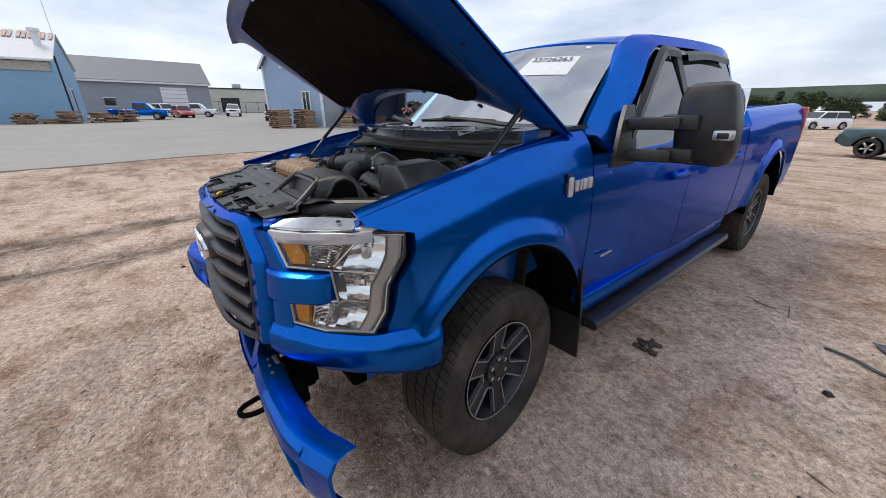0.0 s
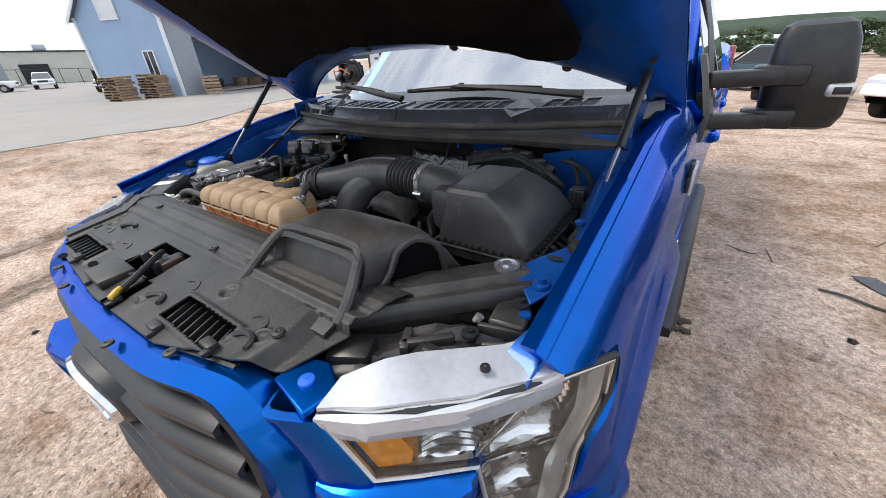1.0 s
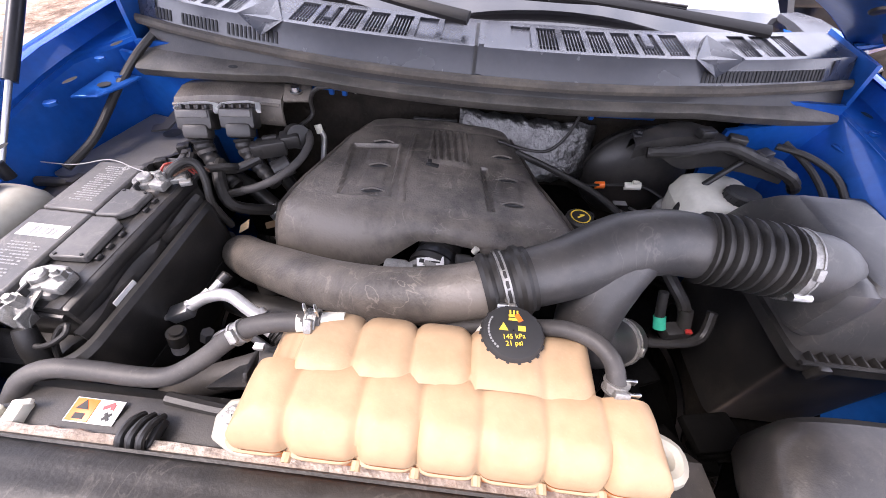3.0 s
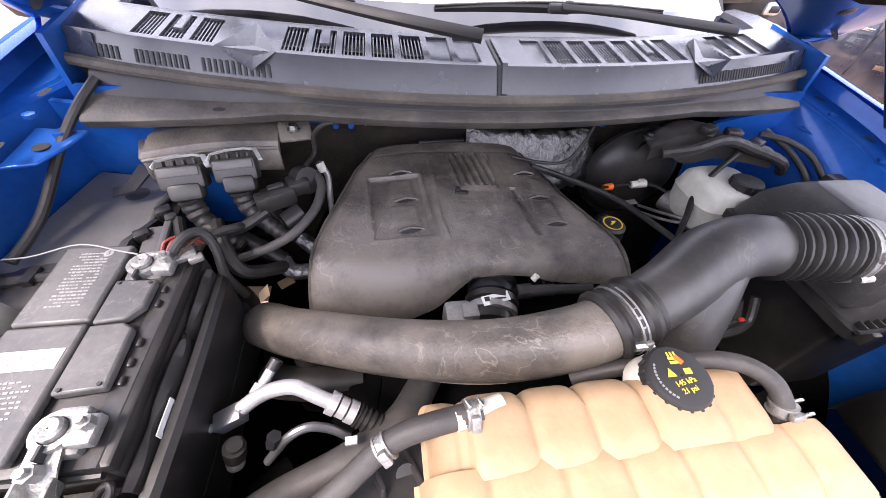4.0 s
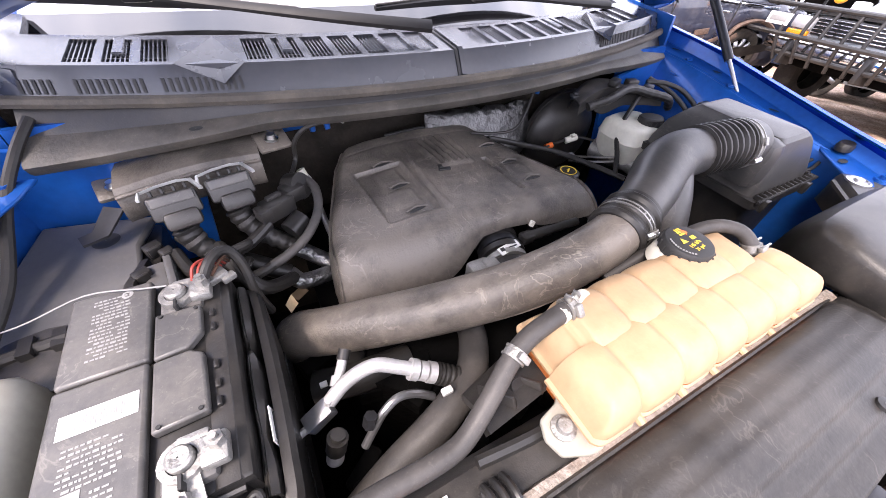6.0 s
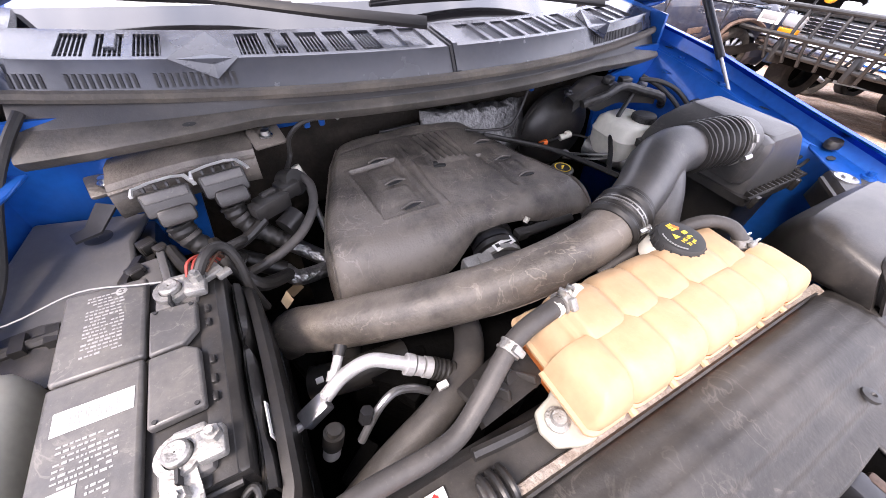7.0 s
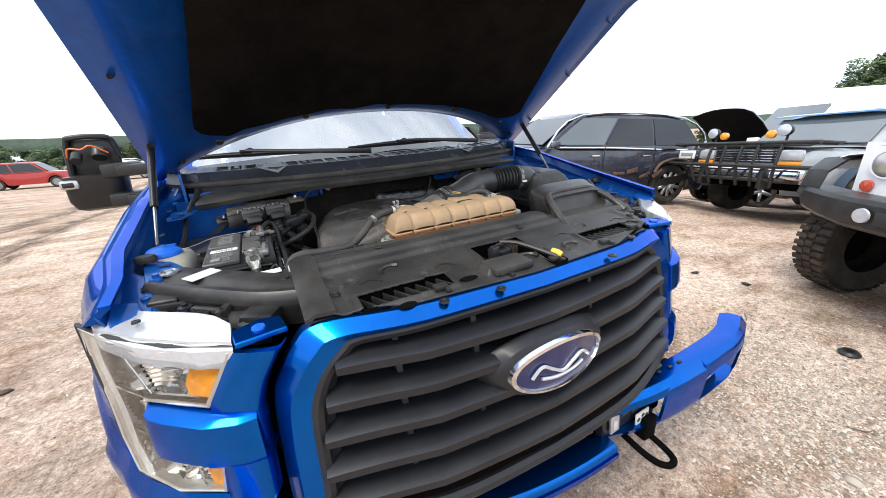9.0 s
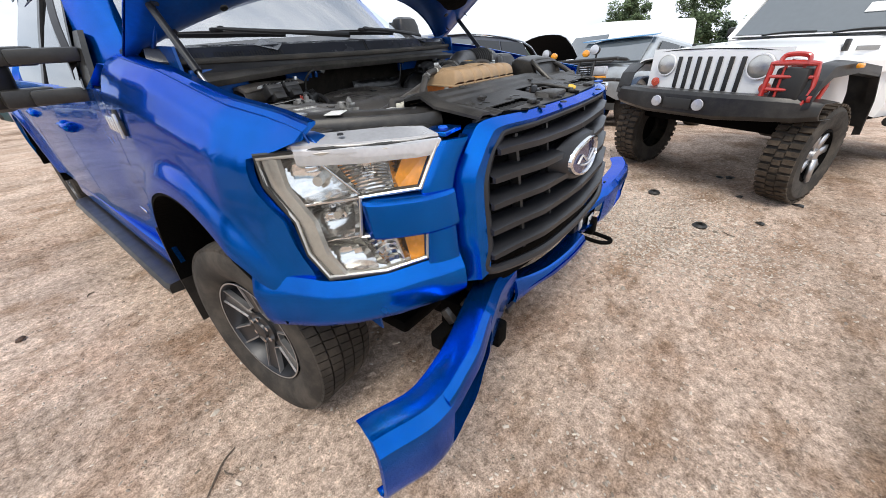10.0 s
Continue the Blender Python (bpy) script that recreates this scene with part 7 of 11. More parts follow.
def front_cell_z(x, y):
    edge = min(x - FRONT[0], FRONT[-1] - x)
    h = .047 + .040 * round_off(min(edge, y + .519), .034) + pillow(x, FRONT)
    return SEAM + max(0, h - .0035 * max(0, (y + .462) / .020) ** 2)


def back_cell_z(x, y):
    edge = min(x - BACK[0], BACK[-1] - x)
    low = .016 * max(0, min(1, (-.170 - x) / .012))
    h = .050 - low + .042 * round_off(min(edge, -.368 - y), .030) + pillow(x, BACK)
    h += .004 * inside(x, y, .012, .088, -.47, -.385, .004)
    return SEAM + max(0, h - .0045 * max(0, (-.426 - y) / .022) ** 2)


def cell_rows(fz, x0, x1, y0, y1, scallop, nx=150, ny=26):
    out = []
    for j in range(ny + 1):
        v = .5 - .5 * math.cos(math.pi * j / ny)
        row = []
        for i in range(nx + 1):
            u = i / nx
            x = x0 + (x1 - x0) * (u + .012 * math.sin(2 * math.pi * u) * -1)
            y = y0 + (y1 - y0) * v
            off = scallop(x) if scallop else 0
            row.append(Vector((x, y + off * (1 - v if y0 < -.5 else v), fz(x, y))))
        out.append(row)
    return out


fr_rows = cell_rows(front_cell_z, FRONT[0], FRONT[-1], -.519, -.440, lambda x: .0085 * min(1, -pillow(x, FRONT) / .0065) ** 1.5)
bk_rows = cell_rows(back_cell_z, BACK[0], BACK[-1], -.450, -.368, lambda x: -.0075 * min(1, -pillow(x, BACK) / .0065) ** 1.5)
part("front_chamber", B().grid(fr_rows), "tank", tank, sharp=70)
part("rear_chamber", B().grid(bk_rows), "tank", tank, sharp=70)
edge_u = [p for p in fr_rows[0]] + [r[-1] for r in fr_rows[1:]] + [r[-1] for r in bk_rows[3:]] + bk_rows[-1][::-1] + [r[0] for r in bk_rows[::-1][1:-3]] + [r[0] for r in fr_rows[::-1][:-1]]
cen = Vector((-.006, -.445, 0))


def ring_at(z, k):
    return [Vector((cen.x + (p.x - cen.x) * k, cen.y + (p.y - cen.y) * k, z)) for p in edge_u]


part("tank_seam", B().grid([ring_at(SEAM + .001, .995), ring_at(SEAM - .001, 1.022), ring_at(SEAM - .005, 1.022), ring_at(SEAM - .007, .99)], close=True), "tank", tank)
part("tank_lower", loft([ring_at(SEAM - .004, .988), ring_at(1.262, .978), ring_at(1.240, .955), ring_at(1.226, .91), ring_at(1.220, .85)]), "coolant", tank, "lower half showing orange coolant")
for a in FRONT[1:-1]:
    part("seam_tab", B().cyl((a, -.515, SEAM - .003), (a, -.524, SEAM - .004), .005, 8), "tank", tank)
CAPX, CAPY, CAPZ = .053, -.388, 1.318
part("filler_neck", B().spin([(.041, -.02), (.038, -.006), (.034, 0), (.033, .008)], 28, Matrix.Translation((CAPX, CAPY, CAPZ))), "milky", tank)
cap = part("cap", B().spin([(.032, .001), (.034, .003), (.034, .017), (.0315, .021), (.022, .0225), (.001, .0225)], 36, Matrix.Translation((CAPX, CAPY, CAPZ))), "inkblack", tank, "black pressure cap with yellow print")
for k in range(18):
    a = 2 * math.pi * k / 18
    part("cap_grip", B().box((CAPX + .034 * math.cos(a), CAPY + .034 * math.sin(a), CAPZ + .010), (.0035, .0035, .013), .001, Matrix.Rotation(a, 4, "Z")), "inkblack", tank)
CT = CAPZ + .0228
for text, dx, dy, size in (("145 kPa", .0, -.0075, .0078), ("21 psi", .0, -.0155, .0078)):
    cu = bpy.data.curves.new("cap_text", "FONT")
    cu.body, cu.size, cu.align_x, cu.align_y, cu.extrude = text, size, "CENTER", "CENTER", .0003
    cu.materials.append(M["capyellow"])
    o = new("cap_text", cu)
    o.parent = tank
    o.matrix_basis = Matrix.Translation((CAPX + dx, CAPY + dy, CT)) @ Matrix.Rotation(radians(8), 4, "Z")
sy = B().box((CAPX + .001, CAPY + .0135, CT), (.012, .003, .0007)).box((CAPX + .001, CAPY + .018, CT), (.012, .003, .0007))
for k in range(3):
    sy.box((CAPX - .003 + .004 * k, CAPY + .022, CT), (.0018, .006, .0007))
part("cap_symbol", sy, "capyellow", tank)
part("cap_warning", B().box((CAPX + .006, CAPY + .016, CT + .0002), (.006, .010, .0007), .0002, Matrix.Rotation(.5, 4, "Z")), "orange", tank)
part("cap_triangle", B().prism([(-.005, -.004), (.005, -.004), (0, .005)], .0007, Matrix.Translation((CAPX - .011, CAPY + .003, CT))).box((CAPX + .009, CAPY + .003, CT), (.008, .006, .0007)), "capyellow", tank)
for k in range(11):
    a = radians(150 + 8 * k)
    part("cap_print", B().box((CAPX + .027 * math.cos(a), CAPY + .027 * math.sin(a), CT - .0006), (.0018, .0024, .0012), 0, Matrix.Rotation(a, 4, "Z")), "print", tank)
# mounting ears
part("mounting_ear", B().slab([[(-.175, -.525, 1.245), (-.19, -.480, 1.262), (-.20, -.445, 1.262)], [(-.225, -.520, 1.262), (-.228, -.487, 1.262), (-.225, -.462, 1.262)], [(-.252, -.508, 1.261), (-.258, -.487, 1.261), (-.250, -.468, 1.261)]], (0, 0, -.010)), "washer", tank, bevel=.003)
part("ear_bolt", B().spin([(.014, 0), (.014, .003), (.009, .004), (.008, .010), (.001, .010)], 14, Matrix.Translation((-.235, -.487, 1.262))), "worn", tank)
part("mounting_ear", B().tube([(.196, -.50, 1.262), (.232, -.492, 1.262), (.236, -.468, 1.262), (.205, -.455, 1.262)], .0085, n=8, flat=1.2).slab([[(.19, -.505, 1.258), (.19, -.45, 1.258)], [(.232, -.495, 1.258), (.235, -.465, 1.258)]], (0, 0, -.006)), "washer", tank)
part("ear_bolt", B().spin([(.009, 0), (.008, .006), (.001, .007)], 12, Matrix.Translation((.218, -.480, 1.259))), "worn", tank)
part("hose_stub", B().cyl((-.135, -.388, 1.318), (-.185, -.398, 1.322), .011, 14), "milky", tank)
part("overflow_hose", B().tube([(-.158, -.394, 1.322), (-.200, -.398, 1.320), (-.235, -.403, 1.312), (-.262, -.413, 1.298), (-.300, -.433, 1.270), (-.337, -.449, 1.252), (-.375, -.453, 1.250), (-.425, -.453, 1.252), (-.470, -.457, 1.256), (-.497, -.470, 1.250), (-.507, -.490, 1.230), (-.508, -.505, 1.205)], .0115, n=14), "hosegrey", tank, "thin rubber coolant hose")
clamp((-.168, -.395, 1.3225), (1, .05, 0), .0135, tank)
clamp((-.252, -.409, 1.304), (1, .45, .45), .0130, tank)
clamp((-.507, -.492, 1.226), (0, .3, 1), .0135, tank)
for dx, dz in ((.006, .010), (-.006, .010)):
    part("clamp_ear", B().box((-.168 + dx, -.392, 1.3225 + .018), (.003, .010, .014), .001, Matrix.Rotation(.5, 4, "Z")), "silver", tank)
part("return_hose", B().tube([(.166, -.436, 1.300), (.164, -.424, 1.318), (.158, -.404, 1.331), (.140, -.384, 1.333), (.115, -.371, 1.326), (.09, -.364, 1.312), (.04, -.352, 1.285), (-.02, -.345, 1.25)], .0100, n=14), "hosegrey", tank)
clamp((.1645, -.425, 1.315), (0, .5, .9), .0122, tank)
for dx in (.007, -.007):
    part("clamp_ear", B().box((.176, -.430 + dx, 1.322), (.014, .003, .010), .001), "silver", tank)
part("hose_stub", B().cyl((.166, -.440, 1.285), (.166, -.434, 1.302), .0095, 14), "milky", tank)

# radiator top plate, its corroded edge and the warning label
part("radiator_top", B().slab([[(-.53, -.528, 1.240), (-.2, -.528, 1.242), (.28, -.528, 1.244)], [(-.525, -.50, 1.241), (-.2, -.50, 1.243), (.28, -.50, 1.244)], [(-.515, -.472, 1.236), (-.2, -.470, 1.238), (.28, -.470, 1.240)], [(-.49, -.456, 1.215), (-.2, -.455, 1.215), (.28, -.455, 1.22)], [(-.48, -.45, 1.15), (-.2, -.45, 1.15), (.28, -.45, 1.15)]], (0, 0, -.012)), "black2", truck, "dusty black radiator top")
M["rustedge"] = mat("rusty_pale_steel_edge", (.36, .325, .285), .58, .35, .45, 26, bump=.4, bscale=120, dust=.7, dustcol=(.12, .075, .05), dscale=26, dlo=.44, dhi=.58)
rows = []
for k in range(49):
    x = -.475 + .76 * k / 48
    w_ = .0035 * noise.noise((x * 60, 3, 1))
    rows.append([(x, -.532, 1.253), (x, -.522 + w_, 1.2555 + .001 * noise.noise((x * 90, 1, 1))), (x, -.515 + w_, 1.2545), (x, -.513 + w_, 1.247)])
part("plate_edge", B().slab(rows, (0, 0, -.003)), "rustedge", truck, "corroded bright metal edge")
lab = sub("warning_label", "orange and white warning label")
tilt = Matrix.Rotation(radians(3), 4, "X")
part("label_back", B().box((-.399, -.4930, 1.2436), (.056, .0255, .0012), .0004, tilt), "white", lab)
part("orange_half", B().box((-.4125, -.4930, 1.2444), (.026, .0235, .0010), .0003, tilt), "orange", lab)
part("label_symbol", B().prism([(-.007, -.004), (.007, -.004), (0, .006)], .0008, Matrix.Translation((-.4135, -.4885, 1.2450))).box((-.4125, -.4995, 1.2446), (.012, .006, .0008), .0002), "inkblack", lab)
part("label_fan", B().box((-.382, -.4975, 1.2446), (.010, .003, .0008), 0, Matrix.Rotation(.7, 4, "Z")).box((-.382, -.4975, 1.2447), (.003, .010, .0008), 0, Matrix.Rotation(.7, 4, "Z")), "inkblack", lab)
part("label_mark", B().box((-.386, -.4865, 1.2448), (.012, .004, .0008), 0, Matrix.Rotation(.5, 4, "Z")).box((-.381, -.4875, 1.2449), (.004, .006, .0008)), "redpaint", lab)
rc = sub("ribbed_clip", "black ribbed plastic clip on the radiator edge")
for k in range(3):
    x = -.338 + .011 * k
    part("clip_rib", B().tube([(x, -.527, 1.257), (x, -.518, 1.266), (x, -.503, 1.264), (x, -.492, 1.252)], .0042, n=8), "black", rc)
part("clip_base", B().box((-.327, -.509, 1.252), (.035, .030, .012), .003), "black", rc)
for x, y, a in ((-.476, -.505, .2), (-.503, -.512, -.1)):
    part("white_connector", B().box((x, y, 1.243), (.016, .026, .022), .004, Matrix.Rotation(a, 4, "Z")).box((x + .004, y + .010, 1.254), (.020, .006, .006), .002, Matrix.Rotation(a, 4, "Z")), "milky", truck)
part("fan_harness", B().tube([(-.33, -.470, 1.243), (-.25, -.476, 1.240), (-.16, -.472, 1.235), (-.10, -.46, 1.22)], .0075, n=8), "rubber", truck)
part("fan_shroud", B().slab([[(-.30, -.452, 1.236), (-.20, -.440, 1.242), (-.12, -.430, 1.240)], [(-.29, -.41, 1.205), (-.20, -.395, 1.215), (-.12, -.385, 1.21)], [(-.28, -.37, 1.15), (-.2, -.35, 1.16), (-.12, -.34, 1.16)]], (0, .004, -.02)), "black2", truck, "dusty black fan shroud")
for x in (-.265, -.225, -.185):
    part("shroud_rib", B().box((x, -.415, 1.222), (.006, .06, .016), .002, Matrix.Rotation(radians(-38), 4, "X") @ Matrix.Rotation(.3, 4, "Z")), "black2", truck)
part("shroud_boss", B().cyl((-.232, -.412, 1.205), (-.232, -.420, 1.226), .012, 12), "black", truck)

# ---- battery ----
bat = sub("battery", "black car battery with printed grey labels")
part("case", B().box((-.623, -.223, 1.130), (.172, .300, .20), .008), "black", bat)
part("lid_base", B().box((-.622, -.223, 1.226), (.178, .306, .022), .005), "black", bat)
# raised lid on the outer side, split across the middle
for y0, y1 in ((-.068, -.2025), (-.2055, -.366)):
    part("lid", B().prism([(-.712, y1), (-.6225, y1), (-.6225, y0), (-.712, y0)][::-1], .014, Matrix.Translation((0, 0, 1.237))), "batlid", bat, bevel=.004)
for poly in ([(-.618, -.138), (-.566, -.140), (-.566, -.185), (-.582, -.204), (-.618, -.2075)], [(-.618, -.2105), (-.580, -.2085), (-.566, -.218), (-.564, -.296), (-.618, -.299)]):
    part("vent_cover", B().prism(poly, .013, Matrix.Translation((0, 0, 1.2385))), "batlid", bat, bevel=.003)
for x, y in ((-.611, -.144), (-.571, -.146), (-.610, -.294), (-.571, -.291)):
    part("cover_pin", B().cyl((x, y, 1.250), (x, y, 1.2535), .0025, 8), "inkblack", bat)
part("lid_ledge", B().slab([[(-.564, y, 1.239), (-.545, y, 1.238), (-.536, y, 1.230), (-.534, y, 1.19)] for y in (-.375, -.30, -.20, -.13, -.072)], (-.01, 0, -.006)), "black2", bat)
for y in (-.152, -.176, -.235, -.262, -.285):
    part("ledge_rib", B().box((-.556, y, 1.240), (.006, .012, .008), .002), "black", bat)
part("front_lip", B().tube([(-.712, -.372, 1.226), (-.62, -.378, 1.226), (-.545, -.378, 1.222)], .005, n=8), "black", bat)
random.seed(40)
for y0, rows_n, x0, x1 in ((-.084, 17, -.686, -.644), (-.2795, 8, -.692, -.640), (-.330, 5, -.664, -.645)):
    for row_ in range(rows_n):
        y = y0 - .0058 * row_
        x = x0 + (.006 if row_ % 5 == 2 else 0)
        while x < x1 - .004:
            w = min(random.uniform(.002, .007), x1 - x)
            if random.random() < .88:
                part("print_mark", B().box((x + w / 2, y, 1.2513), (w * .86, random.choice((.0016, .0020, .0026)), .0006)), "print", bat)
            x += w + .0007
part("print_block", B().box((-.682, -.335, 1.2513), (.022, .024, .0006)), "print", bat)
part("print_emblem", B().spin([(.007, 0), (.004, .0004), (.0035, 0)], 8, Matrix.Translation((-.650, -.084, 1.2515))), "print", bat)
part("white_sticker", B().box((-.664, -.253, 1.2515), (.070, .026, .0008), .0002), "white", bat)
for k in range(20):
    if k % 4 != 1:
        part("barcode_bar", B().box((-.684 + .0022 * k, -.254, 1.2521), (.0010 + .0006 * (k % 3 == 0), .016, .0004)), "print", bat)
for (x, y, z) in ((-.590, -.112, 1.250), (-.586, -.340, 1.252)):
    t = new("terminal_clamp")
    t.parent = bat
    part("post_base", B().box((x, y, z - .012), (.05, .048, .018), .006), "batlid", t)
    part("post", B().spin([(.0135, -.012), (.0125, .012), (.010, .0145), (.001, .0135)], 18, Matrix.Translation((x - .002, y, z))), "worn", t)
    part("clamp_ring", B().spin([(.014, .0), (.021, .0), (.021, .012), (.014, .012)], 18, Matrix.Translation((x - .002, y, z - .006))).box((x + .026, y - .002, z), (.026, .032, .016), .004).box((x + .008, y + .018, z), (.03, .010, .014), .003), "worn", t)
    part("clamp_bolt", B().cyl((x + .030, y + .002, z + .006), (x + .030, y + .002, z + .018), .0085, 6).cyl((x + .030, y + .002, z + .016), (x + .030, y + .002, z + .024), .0045, 8), "worn", t)
    part("clamp_slot", B().box((x - .002, y - .022, z + .004), (.003, .014, .014)), "inkblack", t)
# heavy lead strap and cable from the front post
part("cable_lug", B().slab([[(-.606, -.352, 1.252), (-.576, -.352, 1.252)], [(-.606, -.372, 1.250), (-.572, -.374, 1.250)], [(-.602, -.388, 1.238), (-.574, -.390, 1.238)], [(-.594, -.402, 1.215), (-.574, -.404, 1.215)]], (0, -.004, -.005)), "worn", bat)
part("lug_bolt", B().cyl((-.590, -.376, 1.246), (-.590, -.379, 1.262), .009, 6).cyl((-.590, -.379, 1.260), (-.590, -.380, 1.268), .005, 8), "worn", bat)
for dx in (-.012, .012):
    part("lug_fold", B().box((-.588 + dx, -.392, 1.236), (.004, .020, .030), .001, Matrix.Rotation(dx * 20, 4, "Y")), "worn", bat)
part("ground_cable", B().tube([(-.586, -.400, 1.222), (-.580, -.416, 1.195), (-.573, -.430, 1.15), (-.565, -.440, 1.08), (-.56, -.445, 1.0)], [.012, .0145, .015, .015, .015], n=14), "rubber", bat)
part("loop_wire", B().tube([(-.588, -.408, 1.205), (-.565, -.416, 1.205), (-.545, -.410, 1.21), (-.535, -.398, 1.215), (-.537, -.388, 1.22), (-.548, -.392, 1.214), (-.556, -.408, 1.195), (-.556, -.425, 1.15), (-.553, -.438, 1.06)], .0042, n=10), "rubber", bat)
part("thin_green_wire", B().tube([(-.590, -.390, 1.225), (-.592, -.408, 1.20), (-.605, -.430, 1.16), (-.630, -.452, 1.13), (-.655, -.465, 1.115)], .0016, n=6), "green", bat)
part("positive_cable", B().tube([(-.562, -.105, 1.252), (-.548, -.086, 1.268), (-.532, -.070, 1.272), (-.518, -.066, 1.262), (-.510, -.075, 1.235), (-.508, -.09, 1.19), (-.50, -.08, 1.12)], .0075, n=10), "rubber", bat)
M["redwire"] = mat("red_wire", (.34, .05, .035), .5)
M["brownwire"] = mat("brown_wire", (.10, .05, .03), .6)
for k, m_ in enumerate(("redwire", "redwire", "brownwire", "rubber", "brownwire")):
    part("loose_wire", B().tube([(-.572 + .006 * k, -.098, 1.256), (-.566 + .008 * k, -.085 + .003 * k, 1.270 - .003 * k), (-.552 + .007 * k, -.068 + .004 * k, 1.262 - .004 * k), (-.540 + .006 * k, -.060 + .003 * k, 1.235)], .0022, n=6), m_, bat)
part("fuse_block", B().box((-.545, -.092, 1.248), (.028, .022, .012), .003, Matrix.Rotation(.5, 4, "Z")).box((-.530, -.098, 1.244), (.02, .012, .010), .002, Matrix.Rotation(.5, 4, "Z")), "worn", bat)
# quilted wrap between the battery and the tray's rim
rows = []
for i in range(33):
    y = -.395 + .30 * i / 32
    pinch = .010 * math.exp(-((y + .205) / .012) ** 2) + .006 * math.exp(-((y + .33) / .02) ** 2)
    rows.append([(-.530, y, 1.205 - pinch), (-.526, y, 1.214 - pinch * .5 + .003 * math.sin(y * 40)), (-.519 - pinch * .6, y, 1.208 + .003 * math.sin(y * 55)), (-.516 - pinch, y, 1.16), (-.518, y, 1.05)])
part("heat_wrap", B().slab(rows, (-.003, 0, -.002)), "black2", bat, "padded black battery wrap")
part("wrap_label", B().slab([[(-.5175, -.340, 1.206), (-.514, -.342, 1.165)], [(-.5175, -.318, 1.206), (-.514, -.318, 1.165)], [(-.5175, -.296, 1.206), (-.514, -.296, 1.165)]], (.0018, 0, .0008)), "white", bat)
for k in range(3):
    part("wrap_print", B().box((-.5140, -.318, 1.196 - .012 * k), (.003, .034 - .008 * (k == 2), .005), 0, Matrix.Rotation(radians(-5), 4, "Y")), "inkblack", bat)
part("tray", loft([rrect(-.735, -.50, -.43, -.06, z, .25) for z in (1.0, 1.08)]), "black", bat)
rim = smooth_path([(-.520, -.078, 1.16), (-.510, -.092, 1.195), (-.504, -.13, 1.203), (-.501, -.25, 1.203), (-.503, -.36, 1.201), (-.508, -.41, 1.198), (-.532, -.432, 1.192), (-.566, -.433, 1.188), (-.60, -.428, 1.165), (-.66, -.426, 1.155), (-.72, -.424, 1.155)], 4)
part("tray_rim", B().slab([[p + Vector((0, 0, -.14)) for p in rim], [p + Vector((.006, -.003, -.008)) for p in rim], rim, [p + Vector((-.009, .006, -.001)) for p in rim], [p + Vector((-.011, .008, -.05)) for p in rim]], (-.002, .001, -.001)), "black", bat)
part("front_ledge", B().slab([[(-.74, -.420, 1.15), (-.66, -.422, 1.15), (-.58, -.425, 1.16)], [(-.74, -.395, 1.165), (-.66, -.395, 1.165), (-.56, -.395, 1.17)], [(-.74, -.378, 1.16), (-.66, -.378, 1.16), (-.55, -.38, 1.17)]], (0, 0, -.02)), "black2", bat, "dusty ledge in front of the battery")
part("side_trough", B().slab([[(-.85, y, 1.188), (-.80, y, 1.200), (-.765, y, 1.205), (-.735, y, 1.200), (-.718, y, 1.15)] for y in (-.16, -.12, -.09, -.055)], (0, 0, -.015)), "black2", bat)
part("trough_wall", B().slab([[(-.842, -.16, 1.19), (-.78, -.165, 1.19), (-.722, -.16, 1.19)], [(-.842, -.17, 1.10), (-.78, -.18, 1.10), (-.722, -.17, 1.10)], [(-.842, -.175, 1.0), (-.78, -.19, 1.0), (-.722, -.175, 1.0)]], (0, .01, 0)), "black", bat)

M["frame"] = mat("pale_anodised_frame", (.70, .70, .68), .4, .3, .1, 30)
# panel and controllers behind the battery
jn = sub("junction_box", "flat grey junction box cover behind the battery")
jm = Matrix.Translation((-.742, .085, 1.182)) @ Matrix.Rotation(radians(-7), 4, "Z")
part("cover", B().prism([(-.105, -.155), (.085, -.155), (.088, -.06), (.070, .02), (.082, .10), (-.095, .115)], .014, jm), "greyplastic", jn, bevel=.006)
part("cover_hole", B().spin([(.021, 0), (.001, .0006)], 22, Matrix.Translation((-.720, .127, 1.1968)) @ Matrix.Diagonal((1, .95, 1, 1))), "inkblack", jn)
part("body", B().box((-.745, .07, 1.10), (.20, .22, .15), .01), "black", jn)
part("cover_fin", B().slab([[(-.665, .05, 1.197), (-.655, .05, 1.197)], [(-.672, -.03, 1.222), (-.660, -.03, 1.222)], [(-.676, -.075, 1.215), (-.664, -.075, 1.215)]], (0, 0, -.02)), "black", jn)
for x, y, s_ in ((-.642, .055, .026), (-.622, .035, .020), (-.655, -.005, .024)):
    part("plug", B().box((x, y, 1.208), (s_, s_ * .8, .022), .003, Matrix.Rotation(.5, 4, "Z")).box((x + .004, y - .012, 1.213), (s_ * .7, .006, .018), .002, Matrix.Rotation(.5, 4, "Z")), "black", jn)
part("ribbed_side", B().box((-.628, -.03, 1.195), (.045, .10, .03), .006, Matrix.Rotation(.15, 4, "Z")).box((-.615, -.02, 1.214), (.012, .09, .010), .004, Matrix.Rotation(.15, 4, "Z")), "greyplastic", jn)
for k in range(3):
    part("tray_gusset", B().slab([[(-.79 + .035 * k, -.065, 1.21), (-.775 + .035 * k, -.065, 1.21)], [(-.785 + .035 * k, -.10, 1.215), (-.77 + .035 * k, -.10, 1.215)]], (0, 0, -.02)), "black", jn)
